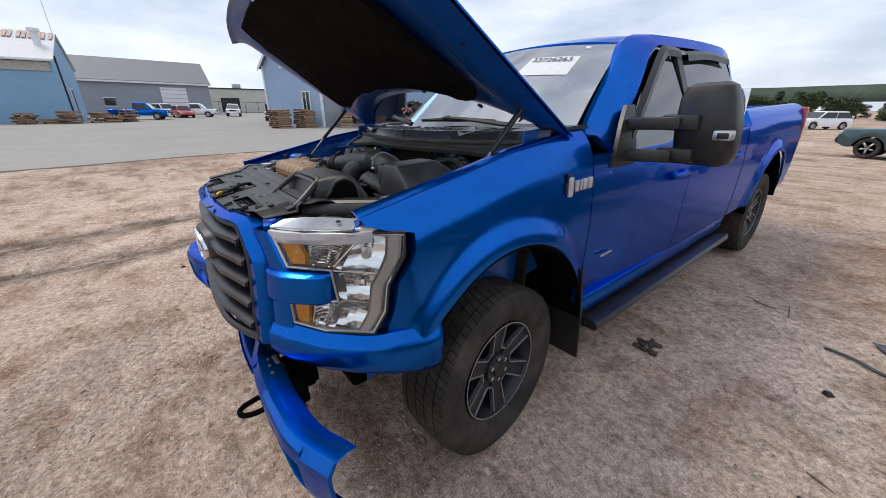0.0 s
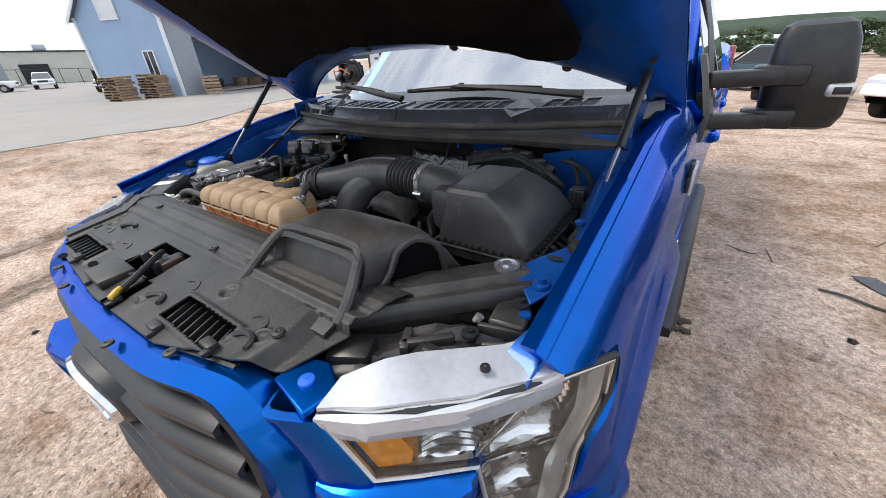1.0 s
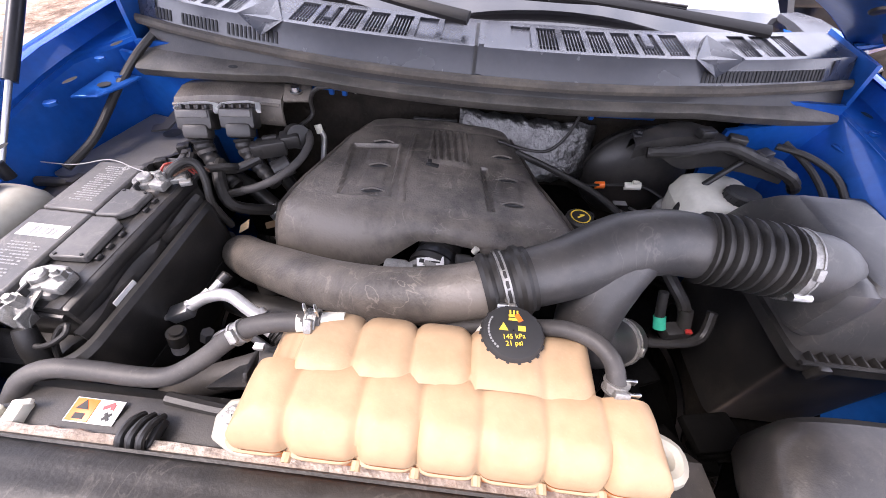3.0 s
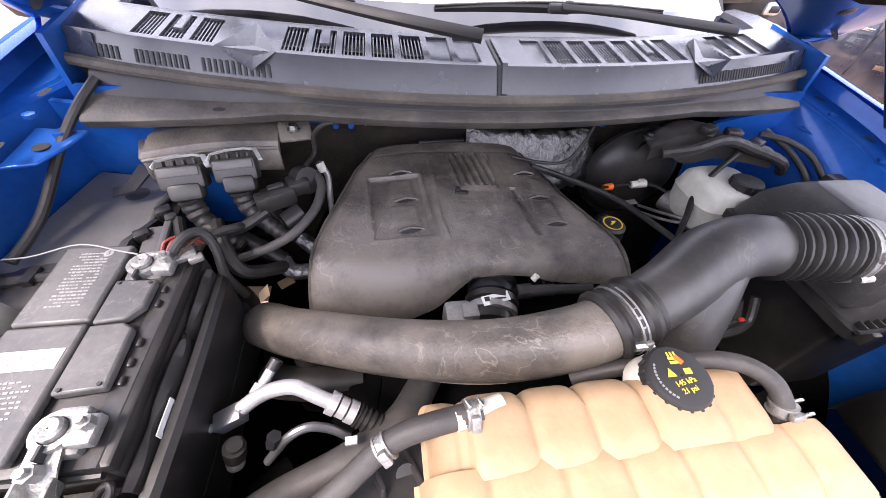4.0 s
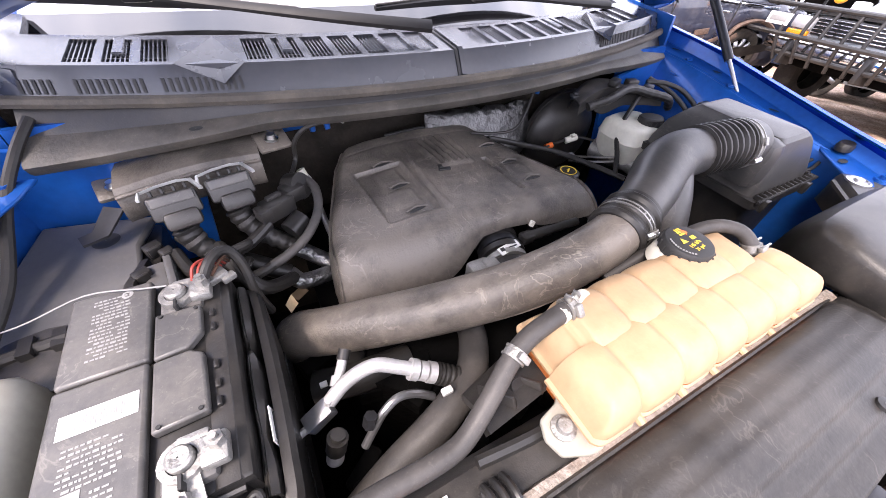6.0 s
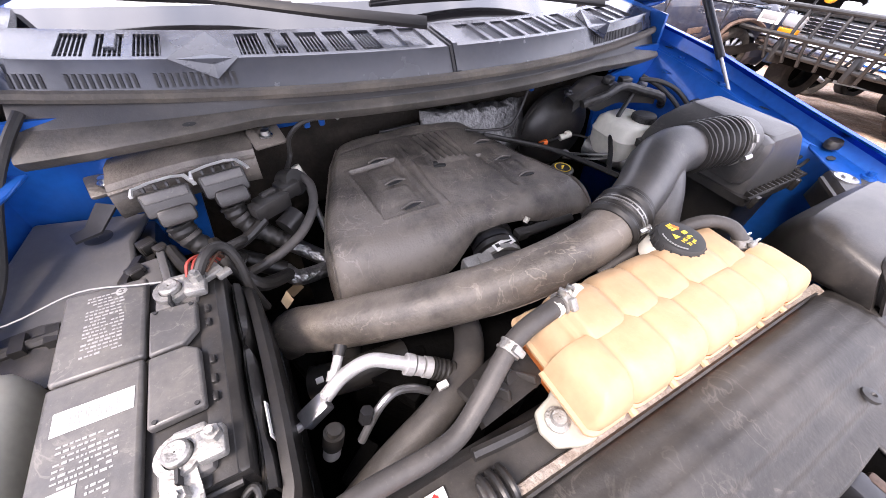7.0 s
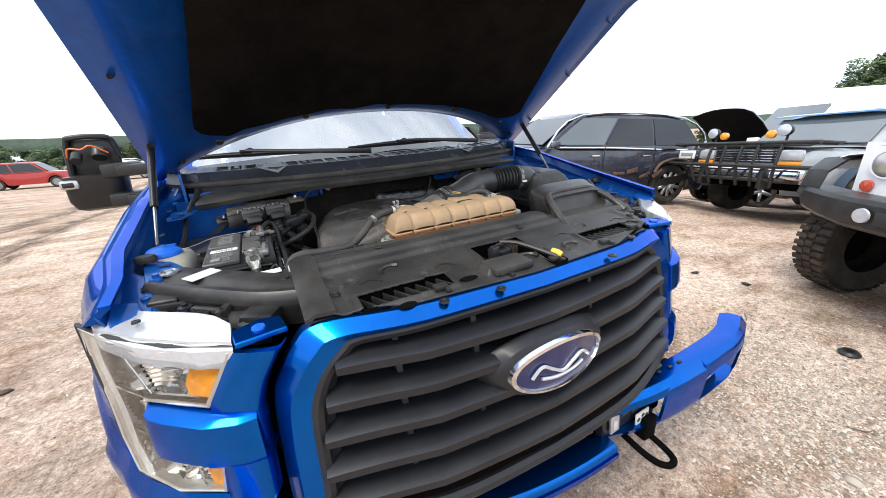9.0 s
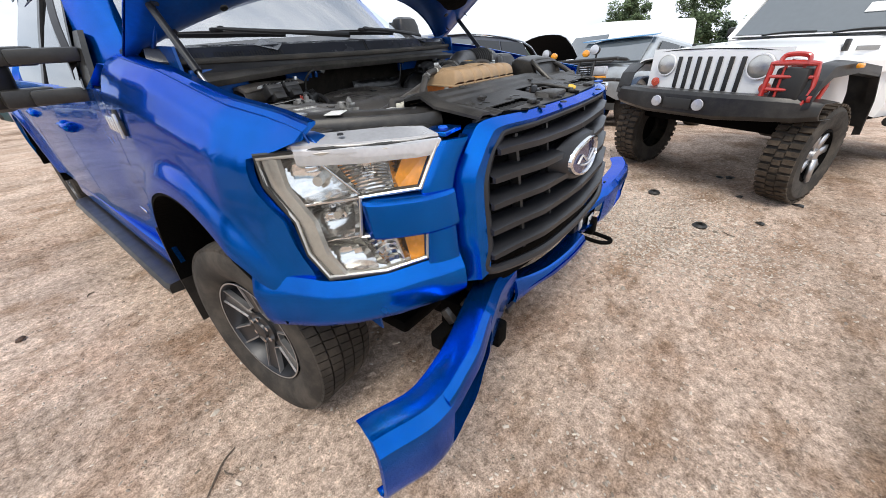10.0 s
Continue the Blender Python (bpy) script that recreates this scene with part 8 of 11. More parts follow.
part("pale_cord", B().tube([(-.86, -.060, 1.225), (-.78, -.066, 1.232), (-.70, -.062, 1.250), (-.63, -.088, 1.258), (-.60, -.100, 1.262)], .0012, n=6), "print", truck)

ecu = sub("engine_controller", "black control unit with silver-framed plugs")
rows = []
for i in range(13):
    u = i / 12
    x = -.665 + .225 * u
    yf, zf = .112 + .035 * u, 1.288 + .008 * math.sin(math.pi * u)
    rows.append([(x, yf - .004, zf - .045), (x, yf, zf - .008), (x, yf + .010, zf + .004), (x, yf + .05, zf + .014 + .002 * noise.noise((x * 30, 1, 1))), (x, yf + .085, zf + .010), (x, yf + .09, zf - .03)])
part("controller_cover", B().slab(rows, (0, .006, -.012)), "dusty", ecu, "dust-coated controller housing")
part("cover_edge", B().tube([(-.664, .110, 1.282), (-.55, .128, 1.290), (-.442, .146, 1.283)], .004, n=6), "dusty", ecu)
for x, y, z in ((-.586, .086, 1.296), (-.504, .104, 1.297)):
    mm = Matrix.Rotation(radians(10), 4, "Z") @ Matrix.Rotation(radians(-30), 4, "X")
    o_ = Vector((x, y, z))
    part("plug_body", B().box(o_ + mm @ Vector((0, -.012, -.026)), (.070, .044, .040), .006, mm).box(o_ + mm @ Vector((.002, -.022, -.050)), (.052, .036, .030), .008, mm), "black2", ecu)
    part("plug_step", B().box(o_ + mm @ Vector((0, -.030, -.016)), (.062, .012, .016), .003, mm), "batlid", ecu)
    part("plug_frame", B().slab([[o_ + mm @ Vector(q) for q in ((-.045, -.014, -.004), (-.041, .004, .006), (-.015, .008, .010), (.015, .010, .011), (.036, .008, .008), (.046, -.022, -.010))],
                                 [o_ + mm @ Vector(q) for q in ((-.040, -.020, -.004), (-.038, -.006, .006), (-.015, -.002, .010), (.015, .000, .011), (.030, -.002, .008), (.040, -.028, -.010))]], (0, .002, -.006)), "frame", ecu, "pale metal locking frame")
    for k in range(4):
        part("plug_tooth", B().box(o_ + mm @ Vector((-.024 + .016 * k, -.016, -.002)), (.004, .014, .010), .001, mm), "black", ecu)
    part("plug_neck", B().tube([o_ + Vector((.002, -.036, -.055)), o_ + Vector((.012, -.050, -.085)), o_ + Vector((.045, -.070, -.115)), o_ + Vector((.075, -.085, -.135))], [.020, .017, .015, .014], n=12, ribs=8, rib=.002), "rubber", ecu)
    part("neck_tie", B().cyl(o_ + Vector((.008, -.046, -.074)), o_ + Vector((.011, -.049, -.080)), .0195, 14), "hosegrey", ecu)
for x, y, z in ((-.682, .186, 1.262), (-.410, .176, 1.304)):
    part("mount_plate", B().box((x, y + .008, z - .006), (.062, .050, .010), .005, Matrix.Rotation(.2, 4, "Z") @ Matrix.Rotation(radians(20), 4, "X")), "dusty", ecu)
    part("mount_nut", B().spin([(.013, 0), (.013, .003), (.009, .004), (.008, .012), (.001, .012)], 12, Matrix.Translation((x, y, z))), "silver", ecu)
part("side_bracket", B().slab([[(-.70, .15, 1.25), (-.67, .13, 1.25)], [(-.725, .12, 1.225), (-.70, .10, 1.225)], [(-.745, .115, 1.222), (-.735, .09, 1.222)]], (0, 0, -.004)), "gunmetal", ecu)
# small valve block and its hoses beside the engine cover
vb = sub("purge_valve", "black purge valve with thin hoses")
part("valve_body", B().box((-.438, .060, 1.232), (.060, .034, .036), .006, Matrix.Rotation(.45, 4, "Z")).box((-.405, .085, 1.240), (.040, .036, .030), .006, Matrix.Rotation(.45, 4, "Z")), "black", vb)
part("valve_plug", B().box((-.462, .045, 1.235), (.026, .028, .026), .004, Matrix.Rotation(.45, 4, "Z")).box((-.440, .066, 1.252), (.030, .012, .008), .003, Matrix.Rotation(.45, 4, "Z")), "black2", vb)
part("valve_boss", B().cyl((-.405, .11, 1.235), (-.385, .09, 1.245), .026, 16).cyl((-.43, .03, 1.19), (-.40, .05, 1.20), .022, 14), "black", vb)
part("curved_hose", B().tube([(-.375, .115, 1.244), (-.362, .085, 1.236), (-.372, .035, 1.220), (-.405, -.008, 1.204), (-.445, -.028, 1.190), (-.475, -.034, 1.182)], .0085, n=12), "hosegrey", vb)
part("rigid_line", B().tube([(-.372, .165, 1.225), (-.360, .160, 1.205), (-.358, .125, 1.165), (-.352, .070, 1.115), (-.345, .045, 1.09)], .0065, n=10), "worn", vb)
part("line_tip", B().cyl((-.374, .170, 1.232), (-.368, .164, 1.214), .009, 10), "milky", vb)
# foil-wrapped coolant pipes
fp = sub("foil_wrapped_pipes", "two coolant pipes wrapped in bright foil")
part("foil_sleeve", B().tube([(-.425, .072, 1.108), (-.395, .050, 1.092), (-.360, .024, 1.072)], .0165, n=14), "foil", fp)
part("foil_sleeve", B().tube([(-.456, .020, 1.095), (-.440, -.002, 1.088), (-.415, .000, 1.080), (-.372, .012, 1.070)], .0165, n=14), "foil", fp)
part("black_hose", B().tube([(-.49, .135, 1.15), (-.47, .110, 1.135), (-.425, .072, 1.108)], .017, n=12), "rubber", fp)
part("black_hose", B().tube([(-.545, .045, 1.15), (-.51, .040, 1.13), (-.456, .020, 1.095)], .018, n=12), "rubber", fp)
part("brown_tag", B().box((-.450, -.022, 1.075), (.030, .022, .004), .002, Matrix.Rotation(.6, 4, "Z")), mat("brown_paper", (.20, .13, .07), .8), fp)
part("dry_leaf", B().slab([[(-.476, -.085, 1.128), (-.462, -.070, 1.134)], [(-.470, -.105, 1.126), (-.455, -.092, 1.130)]], (0, 0, -.001)), mat("dry_leaf", (.36, .26, .15), .8), truck)
for pts, r in (([(-.55, .03, 1.20), (-.53, -.02, 1.19), (-.50, -.05, 1.15), (-.45, .0, 1.10)], .013),
               ([(-.61, .03, 1.21), (-.59, -.02, 1.205), (-.565, -.055, 1.225), (-.55, -.075, 1.24)], .010),
               ([(-.52, .03, 1.185), (-.50, .0, 1.215), (-.535, -.03, 1.225), (-.55, -.06, 1.22), (-.545, -.08, 1.19)], .008),
               ([(-.47, -.034, 1.182), (-.51, -.035, 1.17), (-.55, -.01, 1.16)], .0085),
               ([(-.60, .06, 1.22), (-.565, .02, 1.20), (-.51, .01, 1.20), (-.46, .04, 1.215)], .010),
               ([(-.30, .155, 1.335), (-.345, .150, 1.33), (-.372, .160, 1.30), (-.378, .165, 1.26), (-.395, .13, 1.25)], .0045),
               ([(.22, .165, 1.32), (.205, .16, 1.27), (.17, .15, 1.235), (.12, .165, 1.225), (.06, .19, 1.225)], .0035),
               ([(.10, .165, 1.215), (.20, .15, 1.185), (.30, .10, 1.165), (.36, .02, 1.155), (.40, -.06, 1.15)], .0075),
               ([(.60, .12, 1.305), (.56, .10, 1.292), (.47, .06, 1.22), (.42, .0, 1.18), (.385, -.04, 1.15)], .0065),
               ([(-.74, .235, 1.375), (-.765, .19, 1.345), (-.79, .13, 1.30), (-.80, .02, 1.24), (-.815, -.06, 1.215)], .008),
               ([(-.86, -.09, 1.20), (-.80, -.085, 1.20), (-.735, -.085, 1.205)], .010),
               ([(.66, .16, 1.305), (.70, .10, 1.28), (.725, .04, 1.24), (.73, .0, 1.18)], .0065),
               ([(.64, .15, 1.30), (.69, .12, 1.30), (.74, .08, 1.28), (.755, .02, 1.24), (.75, -.02, 1.2)], .0065),
               ([(.30, .10, 1.10), (.28, .04, 1.08), (.26, .0, 1.04)], .018),
               ([(.36, -.12, 1.20), (.375, -.17, 1.19), (.40, -.20, 1.16), (.42, -.215, 1.10)], .011),
               ([(.345, -.24, 1.10), (.39, -.245, 1.115), (.44, -.23, 1.12), (.45, -.20, 1.16)], .009)):
    part("wiring_hose", B().tube(pts, r, n=10), "rubber", truck)
for k in range(5):
    part("bracket_finger", B().tube([(.752, -.155 - .030 * k, 1.215), (.775, -.185 - .026 * k, 1.222), (.80, -.225 - .016 * k, 1.235)], .0045, n=6), "black", truck)
part("bracket_boss", B().box((.808, -.185, 1.242), (.05, .09, .03), .01), "black", truck)
part("boss_bolt", B().spin([(.018, 0), (.016, .008), (.008, .009), (.008, .016), (.001, .016)], 14, Matrix.Translation((.800, -.150, 1.254))), "worn", truck)
part("relay_plug", B().box((.735, -.0, 1.255), (.04, .04, .05), .004), "black", truck)
for k in range(3):
    part("relay_blade", B().box((.722 + .012 * k, -.022, 1.258), (.005, .004, .035)), "gunmetal", truck)
sp = sub("level_sensor_lead", "thin black lead with orange and white plugs")
part("lead", B().tube([(.28, .15, 1.150), (.34, .160, 1.152), (.42, .150, 1.164), (.46, .12, 1.16)], .004, n=8), "rubber", sp)
part("orange_plug", B().cyl((.314, .163, 1.146), (.336, .162, 1.150), .009, 12), "orange", sp)
part("white_plug", B().cyl((.380, .155, 1.158), (.415, .149, 1.166), .0095, 12).box((.402, .151, 1.172), (.018, .012, .010), .003), "milky", sp)
part("part_tag", B().box((.37, .115, 1.135), (.032, .016, .002), .0005, Matrix.Rotation(.1, 4, "Z")), "print", truck)
part("green_plug", B().cyl((.357, -.214, 1.150), (.361, -.228, 1.132), .0105, 12), "green", truck)
part("green_lead", B().cyl((.352, -.190, 1.19), (.357, -.214, 1.150), .0085, 12).box((.392, -.225, 1.125), (.05, .028, .026), .006, Matrix.Rotation(.2, 4, "Z")).cyl((.40, -.205, 1.165), (.405, -.225, 1.13), .011, 12), "rubber", truck)
part("red_lock", B().box((.405, -.235, 1.142), (.010, .008, .006), .001), "redpaint", truck)
part("yellow_tag", B().slab([[(.770, -.065, 1.225), (.780, -.060, 1.225)], [(.790, -.030, 1.228), (.800, -.022, 1.228)], [(.800, .010, 1.215), (.818, .010, 1.215)]], (0, 0, -.003)), mat("pale_yellow_tag", (.45, .40, .22), .5), truck)
part("strut_bracket", B().box((.785, -.045, 1.245), (.03, .05, .05), .006).box((.775, -.02, 1.225), (.04, .03, .06), .006), "black", truck)
# bright air-conditioning line and its neighbours
ac = sub("air_conditioning_line", "bright aluminium pipe with a crimped black hose")
part("pipe", B().tube([(-.452, -.295, 1.145), (-.428, -.286, 1.158), (-.400, -.283, 1.169), (-.375, -.286, 1.172), (-.348, -.298, 1.163), (-.330, -.305, 1.154)], .0105, n=14), "alubright", ac)
part("end_block", B().box((-.470, -.302, 1.132), (.042, .026, .022), .003, Matrix.Rotation(.25, 4, "Z") @ Matrix.Rotation(radians(-22), 4, "Y")), "alu", ac)
for p, q in (((-.455, -.298, 1.142), (-.452, -.297, 1.156)), ((-.49, -.308, 1.122), (-.500, -.310, 1.120))):
    part("block_bolt", B().cyl(p, q, .006, 8), "alubright", ac)
part("service_port", B().cyl((-.430, -.268, 1.150), (-.418, -.250, 1.160), .0075, 12).cyl((-.437, -.280, 1.148), (-.430, -.268, 1.152), .010, 12), "alubright", ac)
part("port_cap", B().cyl((-.418, -.250, 1.160), (-.410, -.238, 1.166), .0095, 12), "black", ac)
for k in range(3):
    a_ = Vector((-.333, -.304, 1.155)).lerp(Vector((-.296, -.320, 1.138)), k / 3)
    b_ = Vector((-.333, -.304, 1.155)).lerp(Vector((-.296, -.320, 1.138)), (k + .8) / 3)
    part("crimp", B().cyl(a_, b_, .0165 - .0015 * (k == 1), 18), "alubright", ac)
part("ribbed_hose", B().tube([(-.296, -.320, 1.138), (-.262, -.338, 1.122), (-.225, -.36, 1.10), (-.18, -.385, 1.07)], .0155, n=14, ribs=16, rib=.0022), "rubber", ac)
part("small_pipe", B().tube([(-.425, -.352, 1.085), (-.402, -.342, 1.115), (-.385, -.336, 1.134), (-.362, -.330, 1.140), (-.335, -.332, 1.130), (-.31, -.34, 1.11)], .0065, n=10), "alu", ac)
part("pipe_nut", B().cyl((-.412, -.340, 1.118), (-.406, -.335, 1.136), .010, 6), "gunmetal", ac)
part("screw_cap", B().cyl((-.462, -.345, 1.108), (-.455, -.342, 1.136), .0145, 14).cyl((-.455, -.342, 1.136), (-.453, -.341, 1.142), .010, 12), "rubber", ac)
part("cap_band", B().cyl((-.468, -.349, 1.086), (-.462, -.346, 1.108), .0125, 14), "alubright", ac)
part("lower_hose", B().tube([(-.47, -.42, 1.04), (-.40, -.40, 1.085), (-.31, -.375, 1.115), (-.24, -.335, 1.115), (-.20, -.28, 1.10), (-.17, -.22, 1.06)], .026, n=16), "hosegrey", truck, "thick dusty radiator hose")
part("cross_hose", B().tube([(-.47, -.20, 1.02), (-.40, -.22, 1.03), (-.30, -.22, 1.02)], .03, n=14), "rubber", truck)
part("upright_hose", B().tube([(-.40, -.16, 1.10), (-.395, -.18, 1.04), (-.39, -.18, .95)], .024, n=12), "rubber", truck)
for p, q in (((-.455, -.235, 1.085), (.012, .010, .004)), ((-.30, -.36, 1.16), (.016, .010, .008))):
    part("white_clip", B().box(p, q, .001), "frame", truck)
# random lumps filling the bay's depths, shade painted into their colour
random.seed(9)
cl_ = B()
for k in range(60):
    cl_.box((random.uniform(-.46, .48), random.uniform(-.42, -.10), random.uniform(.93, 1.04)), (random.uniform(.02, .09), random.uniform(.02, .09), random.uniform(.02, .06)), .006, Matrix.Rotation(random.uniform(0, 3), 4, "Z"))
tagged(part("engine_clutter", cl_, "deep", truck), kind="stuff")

# brake fluid, booster and bracket
brk = sub("brake_reservoir", "milky brake fluid reservoir with black cap")
part("bottle", loft([rrect(.455, .575, .0, .10, 1.14, .45), rrect(.448, .592, -.012, .122, 1.165, .5), rrect(.446, .596, -.014, .126, 1.198, .5), rrect(.444, .598, -.016, .128, 1.202, .5), rrect(.446, .596, -.014, .126, 1.206, .5), rrect(.452, .592, -.010, .122, 1.232, .5), rrect(.462, .582, .0, .112, 1.242, .6)]), "milky", brk, sharp=50)
part("cap", B().spin([(.031, -.006), (.032, .002), (.032, .014), (.029, .018), (.001, .019)], 26, Matrix.Translation((.548, .030, 1.241)) @ Matrix.Rotation(radians(-6), 4, "X")), "inkblack", brk)
for k in range(16):
    a = 2 * math.pi * k / 16
    part("cap_grip", B().box((.548 + .032 * math.cos(a), .030 + .032 * math.sin(a), 1.248), (.004, .003, .012), .001, Matrix.Rotation(a, 4, "Z")), "inkblack", brk)
part("booster", B().spin([(.001, .0), (.055, .004), (.090, .014), (.120, .036), (.128, .056), (.128, .07), (.120, .075)], 32, Matrix.Translation((.425, .178, 1.140)) @ Matrix.Rotation(radians(-90), 4, "X")), "black2", brk)
part("booster_ring", B().spin([(.128, .054), (.134, .056), (.134, .068), (.128, .070)], 32, Matrix.Translation((.425, .178, 1.140)) @ Matrix.Rotation(radians(-90), 4, "X")), "black", brk)
part("master_cylinder", B().cyl((.48, .13, 1.13), (.53, -.03, 1.13), .030, 16).cyl((.53, -.03, 1.13), (.535, -.045, 1.13), .022, 12), "worn", brk)
for x_, z_ in ((.49, 1.15), (.51, 1.16)):
    part("brake_line", B().tube([(x_, .05, 1.14), (x_ - .05, .02, z_), (x_ - .09, .05, z_ - .01), (x_ - .11, .12, z_ - .04)], .0035, n=8), "worn", brk)
# arched wiring bracket on the bulkhead
wb_ = sub("wiring_bracket", "black moulded wiring bracket over the brake booster")
rows = []
for i in range(25):
    u = i / 24
    x = .335 + .30 * u
    top_ = 1.298 + .022 * math.sin(math.pi * min(1, u * 1.4)) ** .7 - .016 * max(0, u - .6)
    yc = .125 + .050 * math.sin(math.pi * u) - .03 * u
    hw_ = .018 + .016 * math.sin(math.pi * u)
    z_n = .004 * noise.noise((u * 9, 2, 1))
    drop = .030 + .045 * math.exp(-((u - .42) / .2) ** 2)
    rows.append([(x, yc - hw_ - .004, top_ - drop), (x, yc - hw_, top_ - .006 + z_n), (x, yc - hw_ * .6, top_ + z_n), (x, yc + hw_ * .5, top_ + .002 + z_n), (x, yc + hw_, top_ - .006), (x, yc + hw_, top_ - .03)])
part("arch", B().slab(rows, (0, 0, -.004)), "black2", wb_)
for x, y, z in ((.345, .140, 1.300), (.60, .085, 1.290)):
    part("bracket_bolt", B().spin([(.014, 0), (.013, .006), (.007, .007), (.006, .012), (.001, .012)], 12, Matrix.Translation((x, y, z))), "gunmetal", wb_)
for x, y, z, a in ((.47, .130, 1.325, .3), (.535, .125, 1.318, -.3), (.585, .10, 1.305, .5)):
    part("clip_block", B().box((x, y, z), (.034, .024, .018), .004, Matrix.Rotation(a, 4, "Z")), "black", wb_)
part("taped_loom", B().tube([(.36, .10, 1.285), (.42, .09, 1.300), (.50, .10, 1.315), (.57, .085, 1.300), (.63, .06, 1.285), (.67, .07, 1.25)], .011, n=10, ribs=14, rib=.001), "rubber", wb_)

# washer bottle
was = sub("washer_bottle", "milky washer bottle with a bright blue cap")
part("bottle", loft([rrect(-.835, -.745, -.33, -.15, 1.0, .4), rrect(-.84, -.74, -.335, -.145, 1.19, .4), rrect(-.84, -.742, -.33, -.148, 1.235, .45), rrect(-.835, -.75, -.31, -.16, 1.255, .55), rrect(-.83, -.765, -.28, -.18, 1.265, .7)]), "washer", was, sharp=60)
part("cap", B().spin([(.040, 0), (.043, .005), (.041, .014), (.030, .021), (.001, .023)], 24, Matrix.Translation((-.808, -.236, 1.264)) @ Matrix.Rotation(radians(6), 4, "Y")), "bluecap", was)
part("cap_tab", B().box((-.80, -.188, 1.276), (.03, .025, .008), .003), "bluecap", was)
part("body_label", B().box((-.70, -.455, 1.257), (.07, .045, .002), .0005, Matrix.Rotation(radians(35), 4, "Z")), "white", truck)
part("tag_label", B().box((-.555, -.515, 1.248), (.055, .03, .002), .0005, Matrix.Rotation(radians(5), 4, "Z")), "white", truck)

# ---- other vehicles ----
M["carglass"] = mat("dark_car_glass", (0.016, 0.018, 0.022), 0.06, 0, 0.1, 2, coat=.25, rvar=0.03, spec=0.5)
M["palewin"] = mat("windscreen_haze", (0.10, 0.115, 0.125), 0.07, 0, 0.06, 2, coat=1.0, rvar=0.04, spec=0.9)
M["rust"] = mat("bare_and_rusty_metal", (0.12, 0.08, 0.06), 0.75, 0.4, 0.5, 9, bump=0.3, bscale=40)


def simple_wheel(parent, m, R=.36, W=.22, rim=.22, spokes=5, look_="alu", blocks=0):
    w = new("wheel")
    w.parent = parent
    part("tyre", B().spin([(rim, W * .4), (rim + .03, W * .48), (R - .04, W * .5), (R - .01, W * .42), (R, W * .2), (R, -W * .2), (R - .01, -W * .42), (R - .04, -W * .5), (rim, -W * .45)], 36), "tyre", w)
    part("rim", B().spin([(rim, W * .4), (rim - .02, W * .42), (rim - .035, W * .3), (rim - .04, W * .1), (.05, W * .05), (.001, W * .05)], 28), look_ if spokes == 0 else "deep", w)
    if spokes:
        sp = B()
        for k in range(spokes):
            a = 2 * math.pi * k / spokes
            c, s = math.cos(a), math.sin(a)
            sp.add([(.03 * c - o * s, .03 * s + o * c, W * .34) for o in (-.035, .035)] + [(rim * c - o * s, rim * s + o * c, W * .38) for o in (.03, -.03)], [(0, 1, 2, 3)])
        part("spokes", sp, look_, w, solid=.03)
        part("hub_cap", B().spin([(.06, W * .3), (.055, W * .4), (.001, W * .41)], 16), look_, w)
    if blocks:
        tb = B()
        for k in range(blocks):
            a = 2 * math.pi * k / blocks
            for h, sgn in ((W * .30, 1), (-W * .30, -1), (0, 0)):
                mm = Matrix.Rotation(a + (.5 * math.pi / blocks if sgn == 0 else 0), 4, "Z") @ Matrix.Translation((R + .004, 0, h))
                tb.box((0, 0, 0), (.022, 2 * R * math.pi / blocks * .55, W * (.30 if sgn else .2)), .003).v[-24:] if False else None
                bx = B().box((0, 0, 0), (.020, 2 * R * math.pi / blocks * .62, W * (.32 if sgn else .22)))
                tb.add([mm @ Vector(p) for p in bx.v], bx.f)
        part("tread", tb, "mudtyre" if "mudtyre" in M else "tyre", w)
    w.matrix_basis = m
    return w


def car_shell(L0, L1, hw, zb, top, axles, arch, n=60):
    """Lower body from y=L0 (front) to L1: top is a list of (y, z); wheel arches cut from its lower edge."""
    ys = [L0 + (L1 - L0) * i / n for i in range(n + 1)]
    ty, tz = [q[0] for q in top], [q[1] for q in top]
    rows = []
    for y in ys:
        u0, u1 = (y - L0), (L1 - y)
        taper = 1 - .16 * max(0, 1 - u0 / .45) ** 2 - .10 * max(0, 1 - u1 / .4) ** 2
        w = hw * taper
        z1 = lerp_at(y, ty, tz)
        z0 = zb + .12 * max(0, 1 - u0 / .3) + .1 * max(0, 1 - u1 / .3)
        for a in axles:
            if abs(y - a) < arch:
                z0 = max(z0, .36 + math.sqrt(arch * arch - (y - a) ** 2) * .98)
        h = z1 - z0
        side = [(w * .955, z0), (w * .985, z0 + h * .18), (w, z0 + h * .45), (w * .985, z0 + h * .72), (w * .95, z0 + h * .92), (w * .86, z1), (w * .5, z1 + .012), (0, z1 + .018)]
        row = [(x, y, z) for x, z in side]
        row += [(-x, y, z) for x, z in side[-2::-1]]
        rows.append(row)
    b = B().grid(rows)
    m = len(rows[0])
    b.f.append(tuple(range(m)))
    k = len(b.v) - m
    b.f.append(tuple(range(k, k + m)))
    return b


